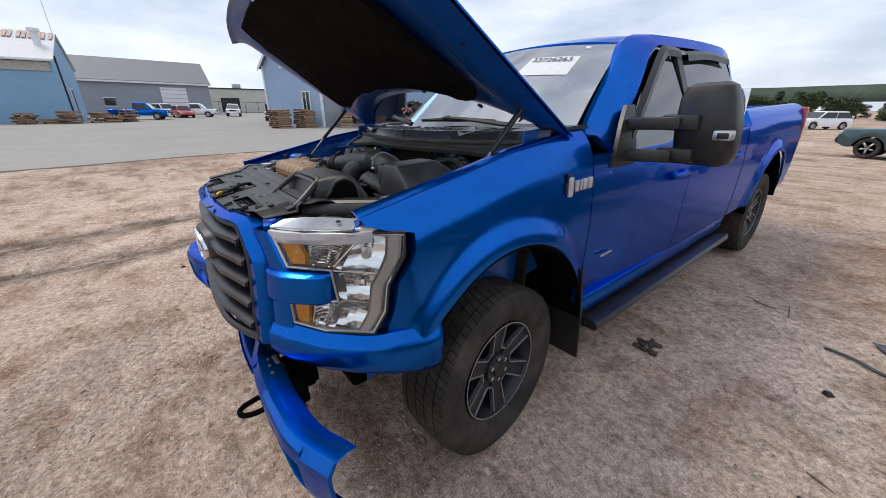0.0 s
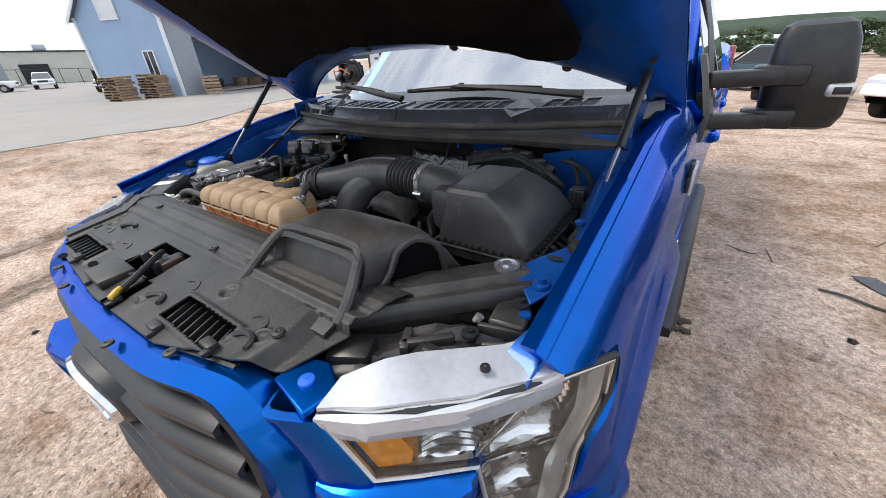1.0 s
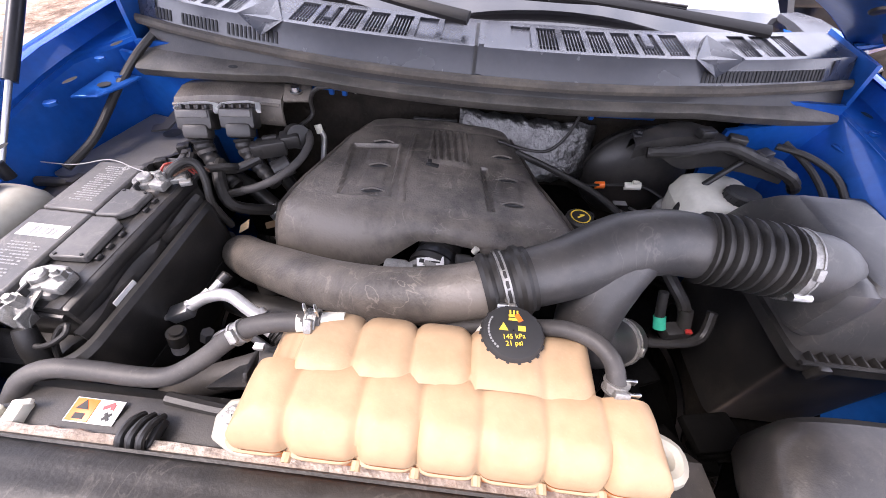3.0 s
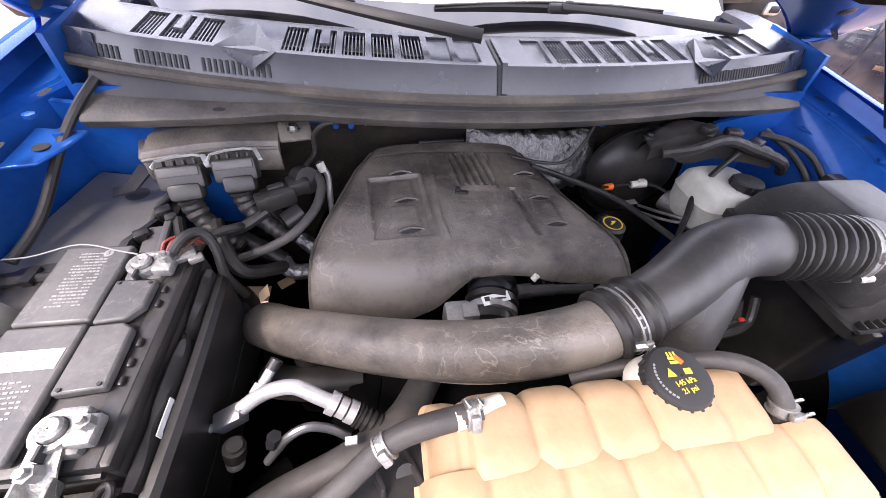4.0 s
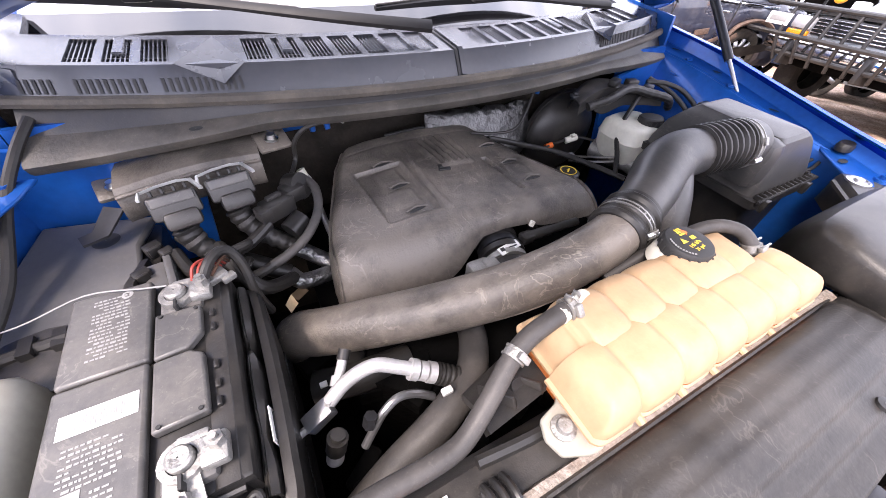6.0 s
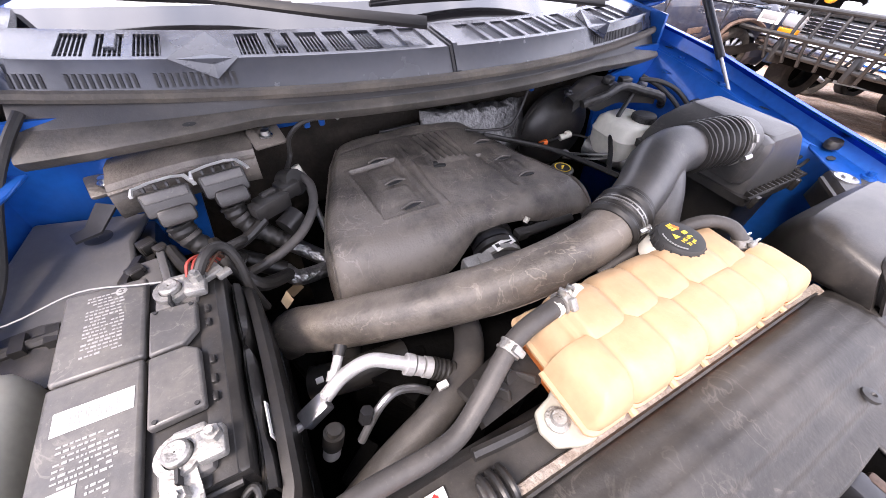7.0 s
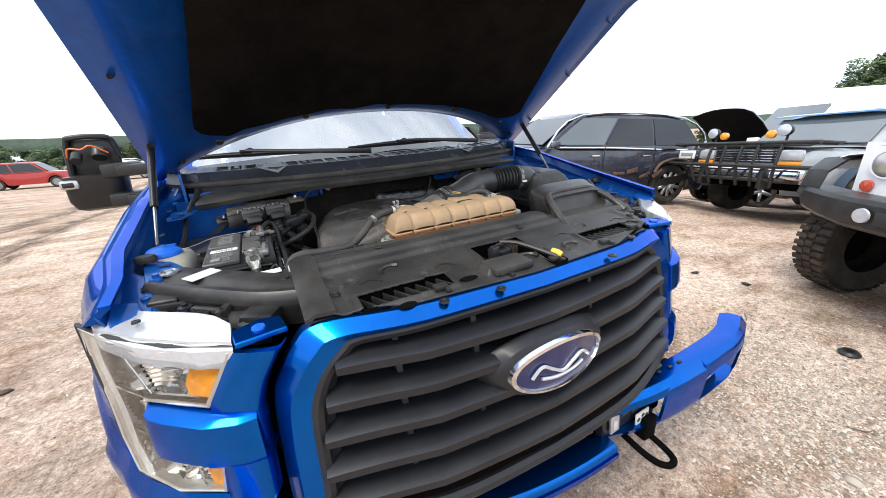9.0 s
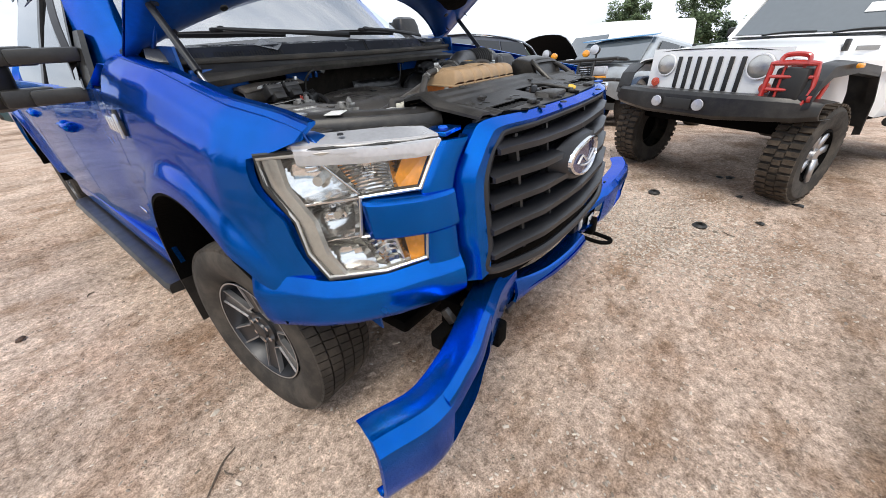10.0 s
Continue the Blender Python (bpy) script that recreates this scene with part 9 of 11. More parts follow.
def car(name, label, m, paint, L=4.7, hw=.92, zb=.28, top=None, cab=None, axle=(-1.4, 1.4), wr=.35, front="sedan", glass_="carglass", windows=2, group="", damage=0, spokes=5, rails=False, cat="car", trim="black", mirrors=True, detail=1):
    """A parked vehicle, its front towards its own -y, from a lofted body, a cabin, glass, lamps and wheels."""
    th = thing(name, label, cat, m, group)
    L0, L1 = -L / 2, L / 2
    sh = car_shell(L0, L1, hw, zb, top, axle, wr + .07)
    if damage:
        for i, p in enumerate(sh.v):
            d = max(0, (L0 + .9 - p[1])) if damage > 0 else max(0, p[1] - (L1 - 1.2))
            k = d * .22
            sh.v[i] = (p[0] + k * noise.noise((p[0] * 3, p[1] * 3, p[2] * 4)), p[1] + k * abs(noise.noise((p[0] * 3 + 9, p[1] * 2, p[2] * 3))) * (1 if damage > 0 else -1), p[2] + k * .6 * noise.noise((p[0] * 4, p[1] * 3 + 5, p[2] * 3)))
    part("body", sh, paint, th, sharp=40)
    part("underside", B().box((0, 0, zb + .08), (hw * 1.7, L * .9, .12), .02), "deep", th)
    (y0, y1, y2, y3, zbt, zr, wb, wt) = cab
    rings = []
    for k, (v, bow) in enumerate(((0, 0), (.5, .012), (.93, .01), (1.0, 0))):
        ya, yb = y0 + (y1 - y0) * v, y3 + (y2 - y3) * v
        w = wb + (wt - wb) * v
        z = zbt + (zr - zbt) * v
        rings.append(rrect(-w - bow, w + bow, ya, yb, z, .2, 32))
    cb = loft(rings + [rrect(-wt * .8, wt * .8, y1 + .12, y2 - .12, zr + .025, .4, 32)])
    part("cabin", cb, paint, th, sharp=30)

    def pane(nm, q, out, inset=.06, g=glass_):
        a, b_, c, d = [Vector(p) for p in q]
        cen_ = (a + b_ + c + d) / 4
        q2 = [p + (cen_ - p) * inset + Vector(out) for p in (a, b_, c, d)]
        part(nm, B().slab([[q2[0], q2[1]], [q2[3], q2[2]]], Vector(out).normalized() * -.01), g, th)
    zc, zt = zbt + .04, zr - .07
    def cw(z):
        v = (z - zbt) / (zr - zbt)
        return wb + (wt - wb) * v
    def fy(z):
        return y0 + (y1 - y0) * (z - zbt) / (zr - zbt)
    def ry(z):
        return y3 + (y2 - y3) * (z - zbt) / (zr - zbt)
    pane("windscreen", [(-cw(zc) * .95, fy(zc), zc), (cw(zc) * .95, fy(zc), zc), (cw(zt) * .93, fy(zt), zt), (-cw(zt) * .93, fy(zt), zt)], (0, -.012, .012), .02)
    pane("rear_window", [(-cw(zc) * .9, ry(zc), zc), (cw(zc) * .9, ry(zc), zc), (cw(zt) * .88, ry(zt), zt), (-cw(zt) * .88, ry(zt), zt)], (0, .012, .012), .05)
    for s in (1, -1):
        n = windows
        for k in range(n):
            a0, a1 = k / n, (k + 1) / n
            def yy(z, a):
                f_, r_ = fy(z) + .12, ry(z) - .10
                return f_ + (r_ - f_) * a
            pane("side_window", [(s * cw(zc), yy(zc, a0), zc), (s * cw(zc), yy(zc, a1), zc), (s * cw(zt), yy(zt, a1), zt), (s * cw(zt), yy(zt, a0), zt)], (s * .018, 0, .004), .05, "palewin" if trim == "chrome" and k == 0 else glass_)
        if detail:
            for k in range(n):
                ym = fy(zc) + .12 + (ry(zc) - fy(zc) - .22) * (k + .82) / n
                part("door_handle", B().box((s * (hw + .008), ym, zbt - .14), (.025, .16, .03), .008), trim if trim == "chrome" else paint, th)
                yg = fy(zc) + .10 + (ry(zc) - fy(zc) - .2) * (k + 1) / n
                part("door_gap", B().box((s * hw * .995, yg, (zbt + zb) / 2 + .12), (.012, .012, (zbt - zb) * .75), .002), "inkblack", th)
            if mirrors:
                part("door_mirror", B().box((s * (hw + .07), fy(zc) + .15, zbt + .06), (.18, .09, .13), .035), paint if trim != "black" else "black", th)
        zl = lerp_at(L0 + .1, [q[0] for q in top], [q[1] for q in top])
        part("headlamp", B().box((s * hw * .66, L0 + .05, zl - .14), (hw * .42, .14, .15), .03), "lampwhite", th)
        part("tail_lamp", B().box((s * hw * .78, L1 - .04, zl - .12), (hw * .25, .1, .22), .02), "redpaint", th)
    if front != "none":
        part("grille", B().box((0, L0 + .02, lerp_at(L0 + .1, [q[0] for q in top], [q[1] for q in top]) - .17), (hw * .85, .08, .17), .02), "black", th)
        for k in range(3):
            part("grille_slat", B().box((0, L0 - .024, lerp_at(L0 + .1, [q[0] for q in top], [q[1] for q in top]) - .12 - .05 * k), (hw * .8, .012, .012), .003), "chrome", th)
    part("front_bumper", B().box((0, L0 + .03, zb + .24), (hw * 1.72, .16, .22), .05), paint if front == "sedan" else "black", th)
    part("rear_bumper", B().box((0, L1 - .03, zb + .24), (hw * 1.8, .16, .24), .05), paint if front == "sedan" else "black", th)
    for s in (1, -1):
        for a in axle:
            simple_wheel(th, Matrix.Translation((s * (hw - .12), a, wr)) @ Matrix.Rotation(radians(90 * s), 4, "Y"), wr, .23, wr * .64, spokes)
    if trim == "chrome":
        for s in (1, -1):
            part("window_trim", B().tube([(s * (cw(zc) + .02), fy(zc) + .05, zc - .03), (s * (cw(zc) + .022), 0, zc - .035), (s * (cw(zc) + .02), ry(zc) - .12, zc - .03), (s * (cw(zt) + .02), ry(zt) - .12, zt + .02), (s * (cw(zt) + .02), fy(zt) + .1, zt + .03), (s * (cw(zc) + .02), fy(zc) + .05, zc - .03)], .019, n=6, steps=4), "chrome", th)
    if rails:
        for s in (1, -1):
            part("roof_rail", B().tube([(s * wt * .9, y1 + .2, zr + .02), (s * wt * .9, y1 + .35, zr + .07), (s * wt * .9, y2 - .35, zr + .07), (s * wt * .9, y2 - .2, zr + .02)], .018, n=6), "black", th)
    return th


def heading(hx, hy):
    """The yaw that turns a vehicle's front (-y) to the direction hx, hy."""
    return math.degrees(math.atan2(hx, -hy))


SUV_TOP = lambda L, hood, belt, tail: [(-L / 2, hood - .12), (-L / 2 + .12, hood - .02), (-L / 2 + 1.15, hood + .06), (-L / 2 + 1.3, belt), (L / 2 - .2, belt), (L / 2, belt - .06)]
SEDAN_TOP = lambda L: [(-L / 2, .62), (-L / 2 + .12, .72), (-L / 2 + 1.1, .90), (-L / 2 + 1.3, .94), (L / 2 - 1.0, .98), (L / 2 - .1, .96), (L / 2, .86)]

# dark blue family SUV, crushed along its side
suv_navy = car("family_suv", "dark navy family SUV with crushed rear side and chrome window trim", stand(5.14, 3.80, heading(-.97, .244)) @ Matrix.Diagonal((1, .97, .93, 1)), "navy", L=4.85, hw=.95, zb=.26,
          top=SUV_TOP(4.85, 1.02, 1.10, 1), cab=(-1.35, -.55, 1.70, 2.15, 1.08, 1.69, .90, .74), axle=(-1.47, 1.40), wr=.38, front="wide", trim="chrome", windows=3, damage=-1, spokes=10)
part("chrome_lip", B().tube([(-.80, -2.28, .30), (-.55, -2.46, .25), (0, -2.52, .24), (.55, -2.46, .25), (.80, -2.28, .30), (.88, -2.12, .46)], .022, n=8), "chrome", suv_navy, "bright chrome lower lip")
for k in range(11):
    part("grille_mesh", B().box((-.40 + .08 * k, -2.452, .82), (.014, .014, .20), .003, Matrix.Rotation(.35 if k % 2 else -.35, 4, "Y")), "chrome", suv_navy)
part("torn_bumper_cover", B().slab([[(1.0, 1.0, .34), (1.03, 1.4, .40), (1.02, 1.8, .50), (.98, 2.2, .55)], [(1.04, 1.05, .5), (1.08, 1.4, .56), (1.06, 1.85, .66), (1.0, 2.25, .72)]], (.02, 0, .01)), "black", suv_navy, "torn black plastic hanging at the wheel arch")
part("bare_arch_metal", B().tube([(.97, .98, .62), (.98, 1.1, .80), (.98, 1.42, .88), (.98, 1.75, .80), (.97, 1.88, .62)], .03, n=6), "rust", suv_navy)
for k in range(4):
    part("dent_scrape", B().box((.985, .2 + .28 * k, .62 + .05 * math.sin(k * 2)), (.012, .24, .05 + .03 * (k % 2)), .006, Matrix.Rotation(.2 * k, 4, "X")), "rust", suv_navy)

# silver and blue old pickup with a tube brush guard
bg = thing("off_road_pickup", "old silver and blue pickup with black tubular brush guard", "pickup truck", stand(8.10, .72, heading(-.88, .48) + 12) @ Matrix.Diagonal((1.06, 1.0, .93, 1)))
part("body", car_shell(-2.25, 2.6, .86, .48, [(-2.25, 1.02), (-2.15, 1.10), (-1.0, 1.16), (-.85, 1.20), (2.6, 1.20)], (-1.35, 1.6), .44), "silverpaint", bg)
cab_r = [rrect(-.80, .80, -1.25, 1.35, 1.18, .2, 32), rrect(-.72, .72, -.75, 1.28, 1.72, .2, 32), rrect(-.66, .66, -.68, 1.2, 1.78, .3, 32)]
part("cab", loft(cab_r), "silverpaint", bg)
part("bed_cap", loft([rrect(-.80, .80, 1.36, 2.58, 1.18, .2, 32), rrect(-.74, .74, 1.40, 2.52, 1.74, .2, 32), rrect(-.66, .66, 1.5, 2.45, 1.80, .3, 32)]), "skypaint", bg, "light blue topper on the load bed")
part("sun_visor", B().slab([[(x, -.86 - .05 * (1 - x * x), 1.735) for x in (-.76, -.4, 0, .4, .76)], [(x, -.66, 1.79) for x in (-.72, -.4, 0, .4, .72)]], (0, 0, .02)), "skypaint", bg, "light blue sun visor over the windscreen")
part("windscreen", B().slab([[(-.72, -1.23, 1.24), (.72, -1.23, 1.24)], [(-.66, -.80, 1.70), (.66, -.80, 1.70)]], (0, -.015, .012)), "palewin", bg)
for s in (1, -1):
    part("side_window", B().slab([[(s * .80, -.92, 1.24), (s * .80, .1, 1.24)], [(s * .745, -.62, 1.66), (s * .745, .1, 1.66)]], (s * .012, 0, 0)), "carglass", bg)
    part("side_window", B().slab([[(s * .80, .2, 1.24), (s * .80, 1.2, 1.24)], [(s * .745, .2, 1.66), (s * .745, 1.15, 1.66)]], (s * .012, 0, 0)), "carglass", bg)
    part("wheel_flare", B().slab([[(s * .84, -1.35 - .48 * math.cos(a), .42 + .48 * math.sin(a)) for a in [math.pi * k / 12 for k in range(13)]], [(s * .98, -1.35 - .50 * math.cos(a), .42 + .50 * math.sin(a)) for a in [math.pi * k / 12 for k in range(13)]]], (0, 0, .03)), mat("navy_flare", (.03, .05, .09), .5), bg)
    part("door_mirror", B().box((s * .98, -.92, 1.32), (.2, .1, .17), .03), "whitepaint", bg)
    part("headlamp", B().box((s * .60, -2.26, .98), (.26, .08, .16), .03), "lampwhite", bg)
    part("amber_lamp", B().box((s * .60, -2.27, .86), (.26, .06, .06), .015), "amber", bg)
    spot = new("spot_lamp")
    spot.parent = bg
    part("shell", B().spin([(.02, .0), (.075, .03), (.085, .09), (.083, .10)], 20, Matrix.Translation((s * .50, -2.28, 1.33)) @ Matrix.Rotation(radians(90), 4, "X")), "black", spot)
    part("lens", B().spin([(.082, .10), (.05, .108), (.001, .112)], 20, Matrix.Translation((s * .50, -2.28, 1.33)) @ Matrix.Rotation(radians(90), 4, "X")), "lampwhite", spot)
    part("amber_lens", B().spin([(.06, .0), (.06, .04), (.04, .05), (.001, .052)], 20, Matrix.Translation((s * .33, -2.32, 1.28)) @ Matrix.Rotation(radians(90), 4, "X")), "amber", spot)
    part("stem", B().cyl((s * .5, -2.30, 1.16), (s * .5, -2.29, 1.27), .015, 8), "black", spot)
    simple_wheel(bg, Matrix.Translation((s * .80, -1.35, .40)) @ Matrix.Rotation(radians(90 * s), 4, "Y"), .40, .27, .22, 5)
    simple_wheel(bg, Matrix.Translation((s * .80, 1.6, .40)) @ Matrix.Rotation(radians(90 * s), 4, "Y"), .40, .27, .22, 5)
part("hood_cover", B().slab([[(-.78, -2.28, 1.10), (.78, -2.28, 1.10)], [(-.80, -2.18, 1.17), (.80, -2.18, 1.17)], [(-.80, -1.75, 1.185), (.80, -1.75, 1.185)]], (0, 0, .03)), "black", bg, "black vinyl hood cover")
part("grille", B().box((0, -2.25, .97), (.90, .08, .22), .02), "gunmetal", bg)
for k in range(5):
    part("grille_slat", B().box((0, -2.30, .89 + .04 * k), (.88, .02, .012), .003), "chrome", bg)
part("chrome_bumper", B().box((0, -2.36, .70), (1.66, .14, .16), .03), "chrome", bg)
guard = new("brush_guard")
guard.parent = bg
tagged(guard, "black welded tube brush guard")
for z, y, hw in ((1.14, -2.50, 1.04), (.80, -2.54, 1.08), (.60, -2.46, .74)):
    part("cross_tube", B().tube([(-hw, y + .2, z), (-hw + .06, y + .03, z), (-hw + .2, y, z), (hw - .2, y, z), (hw - .06, y + .03, z), (hw, y + .2, z)], .030, n=10), "black", guard)
for x in (-.62, -.34, -.12, .12, .34, .62):
    part("upright_tube", B().tube([(x, -2.50, 1.14), (x, -2.54, .80), (x * .9, -2.44, .50)], .021, n=8), "black", guard)
for x in (-.45, .45):
    part("flat_bracket", B().box((x, -2.40, .62), (.06, .20, .30), .01), "black", guard)
part("license_plate", B().box((-.72, -2.55, .96), (.30, .01, .14), .004), "white", bg)
part("plate_bar", B().box((-.72, -2.557, .96), (.22, .006, .06), .002), "print", bg)
part("underside", B().box((0, .1, .55), (1.3, 4.4, .16), .02), "deep", bg)
part("wiper", B().tube([(-.3, -1.26, 1.25), (0, -1.23, 1.27), (.3, -1.24, 1.26)], .012, n=6), "inkblack", bg)

M["indicator"] = mat("red_orange_indicator", (0.55, 0.07, 0.03), 0.25, 0, 0.2, 60, coat=0.8)
M["mudtyre"] = mat("muddy_tyre_rubber", (0.03, 0.026, 0.022), 0.9, 0, 0.3, 14, bump=0.4, bscale=120, dust=0.55, dustcol=(0.16, 0.12, 0.085), dscale=9, spec=0.2)
# white two-door style off-roader with black flares
def jpart(name, b, material, parent, label="", **k):
    """A part of the off-roader: its nose is short, its cab upright and set back."""
    out = []
    for x, y, z in b.v:
        f = min(1, max(0, (y + 1.0) / .3))
        out.append((x * 1.04, y + .38 + .14 * f, z + .13 if z < 1.2 else 1.33 + (z - 1.2) * .72))
    b.v = out
    return part(name, b, material, parent, label, **k)


jp = thing("white_off_roader", "white boxy off-roader with slotted grille and black flares", "off-road car", stand(4.50, -1.80, heading(-.84, .54) + 3.5))
rows = []
for y, hw, z0, z1 in ((-1.98, .50, .66, 1.02), (-1.96, .54, .62, 1.09), (-1.5, .60, .58, 1.13), (-.72, .70, .50, 1.17), (-.70, .76, .48, 1.19), (2.0, .78, .48, 1.19), (2.05, .76, .5, 1.17)):
    side = [(hw * .97, z0), (hw, z0 + .1), (hw, z1 - .07), (hw * .96, z1 - .015), (hw * .82, z1), (0, z1 + .012)]
    rows.append([(x, y, z) for x, z in side] + [(-x, y, z) for x, z in side[-2::-1]])
b = B().grid(rows)
b.f.append(tuple(range(11)))
b.f.append(tuple(range(len(b.v) - 11, len(b.v))))
jpart("body", b, "whitepaint", jp)
jpart("grille_panel", B().slab([[(x, -1.985 - .02 * (1 - (x / .6) ** 2), z) for x in (-.60, -.45, 0, .45, .60)] for z in (.62, .85, 1.05, 1.10)], (0, .04, 0)), "whitepaint", jp)
for k in range(7):
    x = -.282 + .094 * k
    jpart("grille_slot", B().box((x, -2.012 + .02 * (x / .6) ** 2, .895), (.036, .014, .28), .005), "inkblack", jp)
for s in (1, -1):
    hl = new("round_headlamp")
    hl.parent = jp
    mm = Matrix.Translation((s * .415, -2.0, .96)) @ Matrix.Rotation(radians(90), 4, "X")
    jpart("lamp_ring", B().spin([(.100, 0), (.098, .016), (.088, .016)], 28, mm), "whitepaint", hl)
    jpart("lamp_glass", B().spin([(.090, .010), (.07, .022), (.035, .028), (.001, .03)], 28, mm), "lampgrey", hl)
    jpart("turn_lamp", B().spin([(.042, 0), (.04, .012), (.001, .016)], 18, Matrix.Translation((s * .50, -2.0, .80)) @ Matrix.Rotation(radians(90), 4, "X")), "indicator", jp)
    rows = []
    for k, (y, z) in enumerate([(-1.92, .80), (-1.88, .92), (-1.72, 1.01), (-1.30, 1.03), (-.85, .99), (-.68, .78), (-.62, .52)]):
        rows.append([(s * .72, y, z), (s * .80, y, z), (s * .91, y + (.03 if k < 2 else 0), z - .015), (s * .915, y + .02, z - .07), (s * .86, y + .02, z - .08)])
    part("front_flare", B().slab([[(x, -1.25 + (y + 1.28) * .78, z + .10) for x, y, z in rw] for rw in rows], (0, 0, -.02)), "black", jp, "wide black plastic wheel flare")
    jpart("front_fender", B().slab([[(s * .56, y, 1.035), (s * .70, y, 1.01), (s * .755, y, .985), (s * .76, y, .90)] for y in (-1.98, -1.80, -1.4, -1.0, -.71)], (0, 0, -.012)), "whitepaint", jp)
    rows = [[(s * .77, y, z), (s * .90, y, z - .01), (s * .905, y, z - .07)] for y, z in [(.72, .60), (.80, .90), (1.05, 1.0), (1.5, 1.0), (1.72, .88), (1.80, .6)]]
    jpart("rear_flare", B().slab(rows, (0, 0, -.02)), "black", jp)
    jpart("flare_lamp", B().box((s * .905, -1.72, .965), (.03, .07, .035), .01), "amber", jp)
    jpart("side_window", B().slab([[(s * .775, -.45, 1.20), (s * .775, .38, 1.20)], [(s * .70, -.22, 1.70), (s * .70, .36, 1.70)]], (s * .012, 0, 0)), "carglass", jp)
    jpart("side_window", B().slab([[(s * .775, .50, 1.20), (s * .775, 1.85, 1.20)], [(s * .70, .50, 1.70), (s * .70, 1.80, 1.70)]], (s * .012, 0, 0)), "carglass", jp)
    jpart("hood_latch", B().box((s * .63, -1.35, 1.10), (.03, .05, .09), .008), "black", jp)
    jpart("door_mirror", B().box((s * .93, -.35, 1.28), (.17, .09, .17), .03), "black", jp)
    jpart("side_step", B().cyl((s * .80, -.55, .44), (s * .80, .75, .44), .045, 10), "black", jp)
    jpart("door_gap", B().box((s * .781, -.42, .86), (.008, .012, .62)), "inkblack", jp)
    jpart("name_bar", B().box((s * .666, -1.10, 1.075), (.006, .34, .035), .002), "print", jp)
    jpart("bumper_fog_lamp", B().spin([(.05, 0), (.047, .012), (.001, .016)], 18, Matrix.Translation((s * .20, -2.315, .66)) @ Matrix.Rotation(radians(90), 4, "X")), "lampwhite", jp)
    for y, steer in ((-1.25, 5), (1.62, 0)):
        simple_wheel(jp, Matrix.Translation((s * .79, y, .40)) @ Matrix.Rotation(radians(steer), 4, "Z") @ Matrix.Rotation(radians(90 * s), 4, "Y"), .405, .26, .225, 7, "alu", blocks=40)
rows = []
for x, y, zt, zb_ in ((-.92, -2.04, .72, .60), (-.80, -2.14, .75, .58), (-.55, -2.26, .76, .57), (-.32, -2.30, .76, .55), (.32, -2.30, .76, .55), (.55, -2.26, .76, .57), (.80, -2.14, .75, .58), (.92, -2.04, .72, .60)):
    rows.append([(x, y + .22, zt), (x, y + .02, zt), (x, y, zt - .03), (x, y, zb_ + .03), (x, y + .03, zb_), (x, y + .2, zb_)])
jpart("steel_bumper", B().slab(rows, (0, .02, -.005)), "black", jp, "black steel winch bumper", bevel=.008)
jpart("bumper_slot", B().box((0, -2.312, .655), (.26, .012, .09), .01), "inkblack", jp)
jpart("windscreen", B().slab([[(-.70, -.70, 1.22), (.70, -.70, 1.22)], [(-.63, -.42, 1.72), (.63, -.42, 1.72)]], (0, -.012, .008)), "palewin", jp, "windscreen with pale reflections")
jpart("windscreen_frame", B().tube([(-.74, -.70, 1.18), (-.67, -.40, 1.77), (.67, -.40, 1.77), (.74, -.70, 1.18), (-.74, -.70, 1.18)], .045, n=8, steps=1, caps=False), "whitepaint", jp)
jpart("hard_top", loft([rrect(-.74, .74, -.38, 2.0, 1.20, .15, 32), rrect(-.69, .69, -.36, 1.96, 1.72, .15, 32), rrect(-.66, .66, -.34, 1.92, 1.82, .2, 32)]), "whitepaint", jp)
jpart("cowl_strip", B().box((0, -.76, 1.192), (1.3, .09, .012), .004), "black", jp)
for x in (-.3, .3):
    jpart("wiper", B().tube([(x - .1, -.74, 1.21), (x + .1, -.71, 1.24), (x + .35, -.715, 1.235)], .011, n=6), "inkblack", jp)
jpart("windscreen_paper", B().slab([[(.30, -.60, 1.42), (.52, -.60, 1.42)], [(.30, -.535, 1.53), (.52, -.535, 1.53)]], (0, -.012, .012)), "white", jp)
jpart("hood_edge", B().tube([(-.52, -1.985, 1.075), (-.25, -2.0, 1.095), (.25, -2.0, 1.095), (.52, -1.985, 1.075)], .005, n=6), "inkblack", jp)
jpart("underside", B().box((0, 0, .5), (1.3, 3.8, .14), .02), "deep", jp)
jpart("axle", B().cyl((-.7, -1.25, .40), (.7, -1.25, .40), .06, 12), "deep", jp)
rk = thing("red_carrier", "red tube-framed jack carrier on the black bumper", "carrier", jp.matrix_basis.copy())


def kpart(name, b, material, parent, label="", **k):
    """A part of the carrier: compact, low on the bumper's top."""
    b.v = [(.70 + (x - .63) * .72, y - .04, .715 + (z - .76) * .92) for x, y, z in b.v]
    return jpart(name, b, material, parent, label, **k)


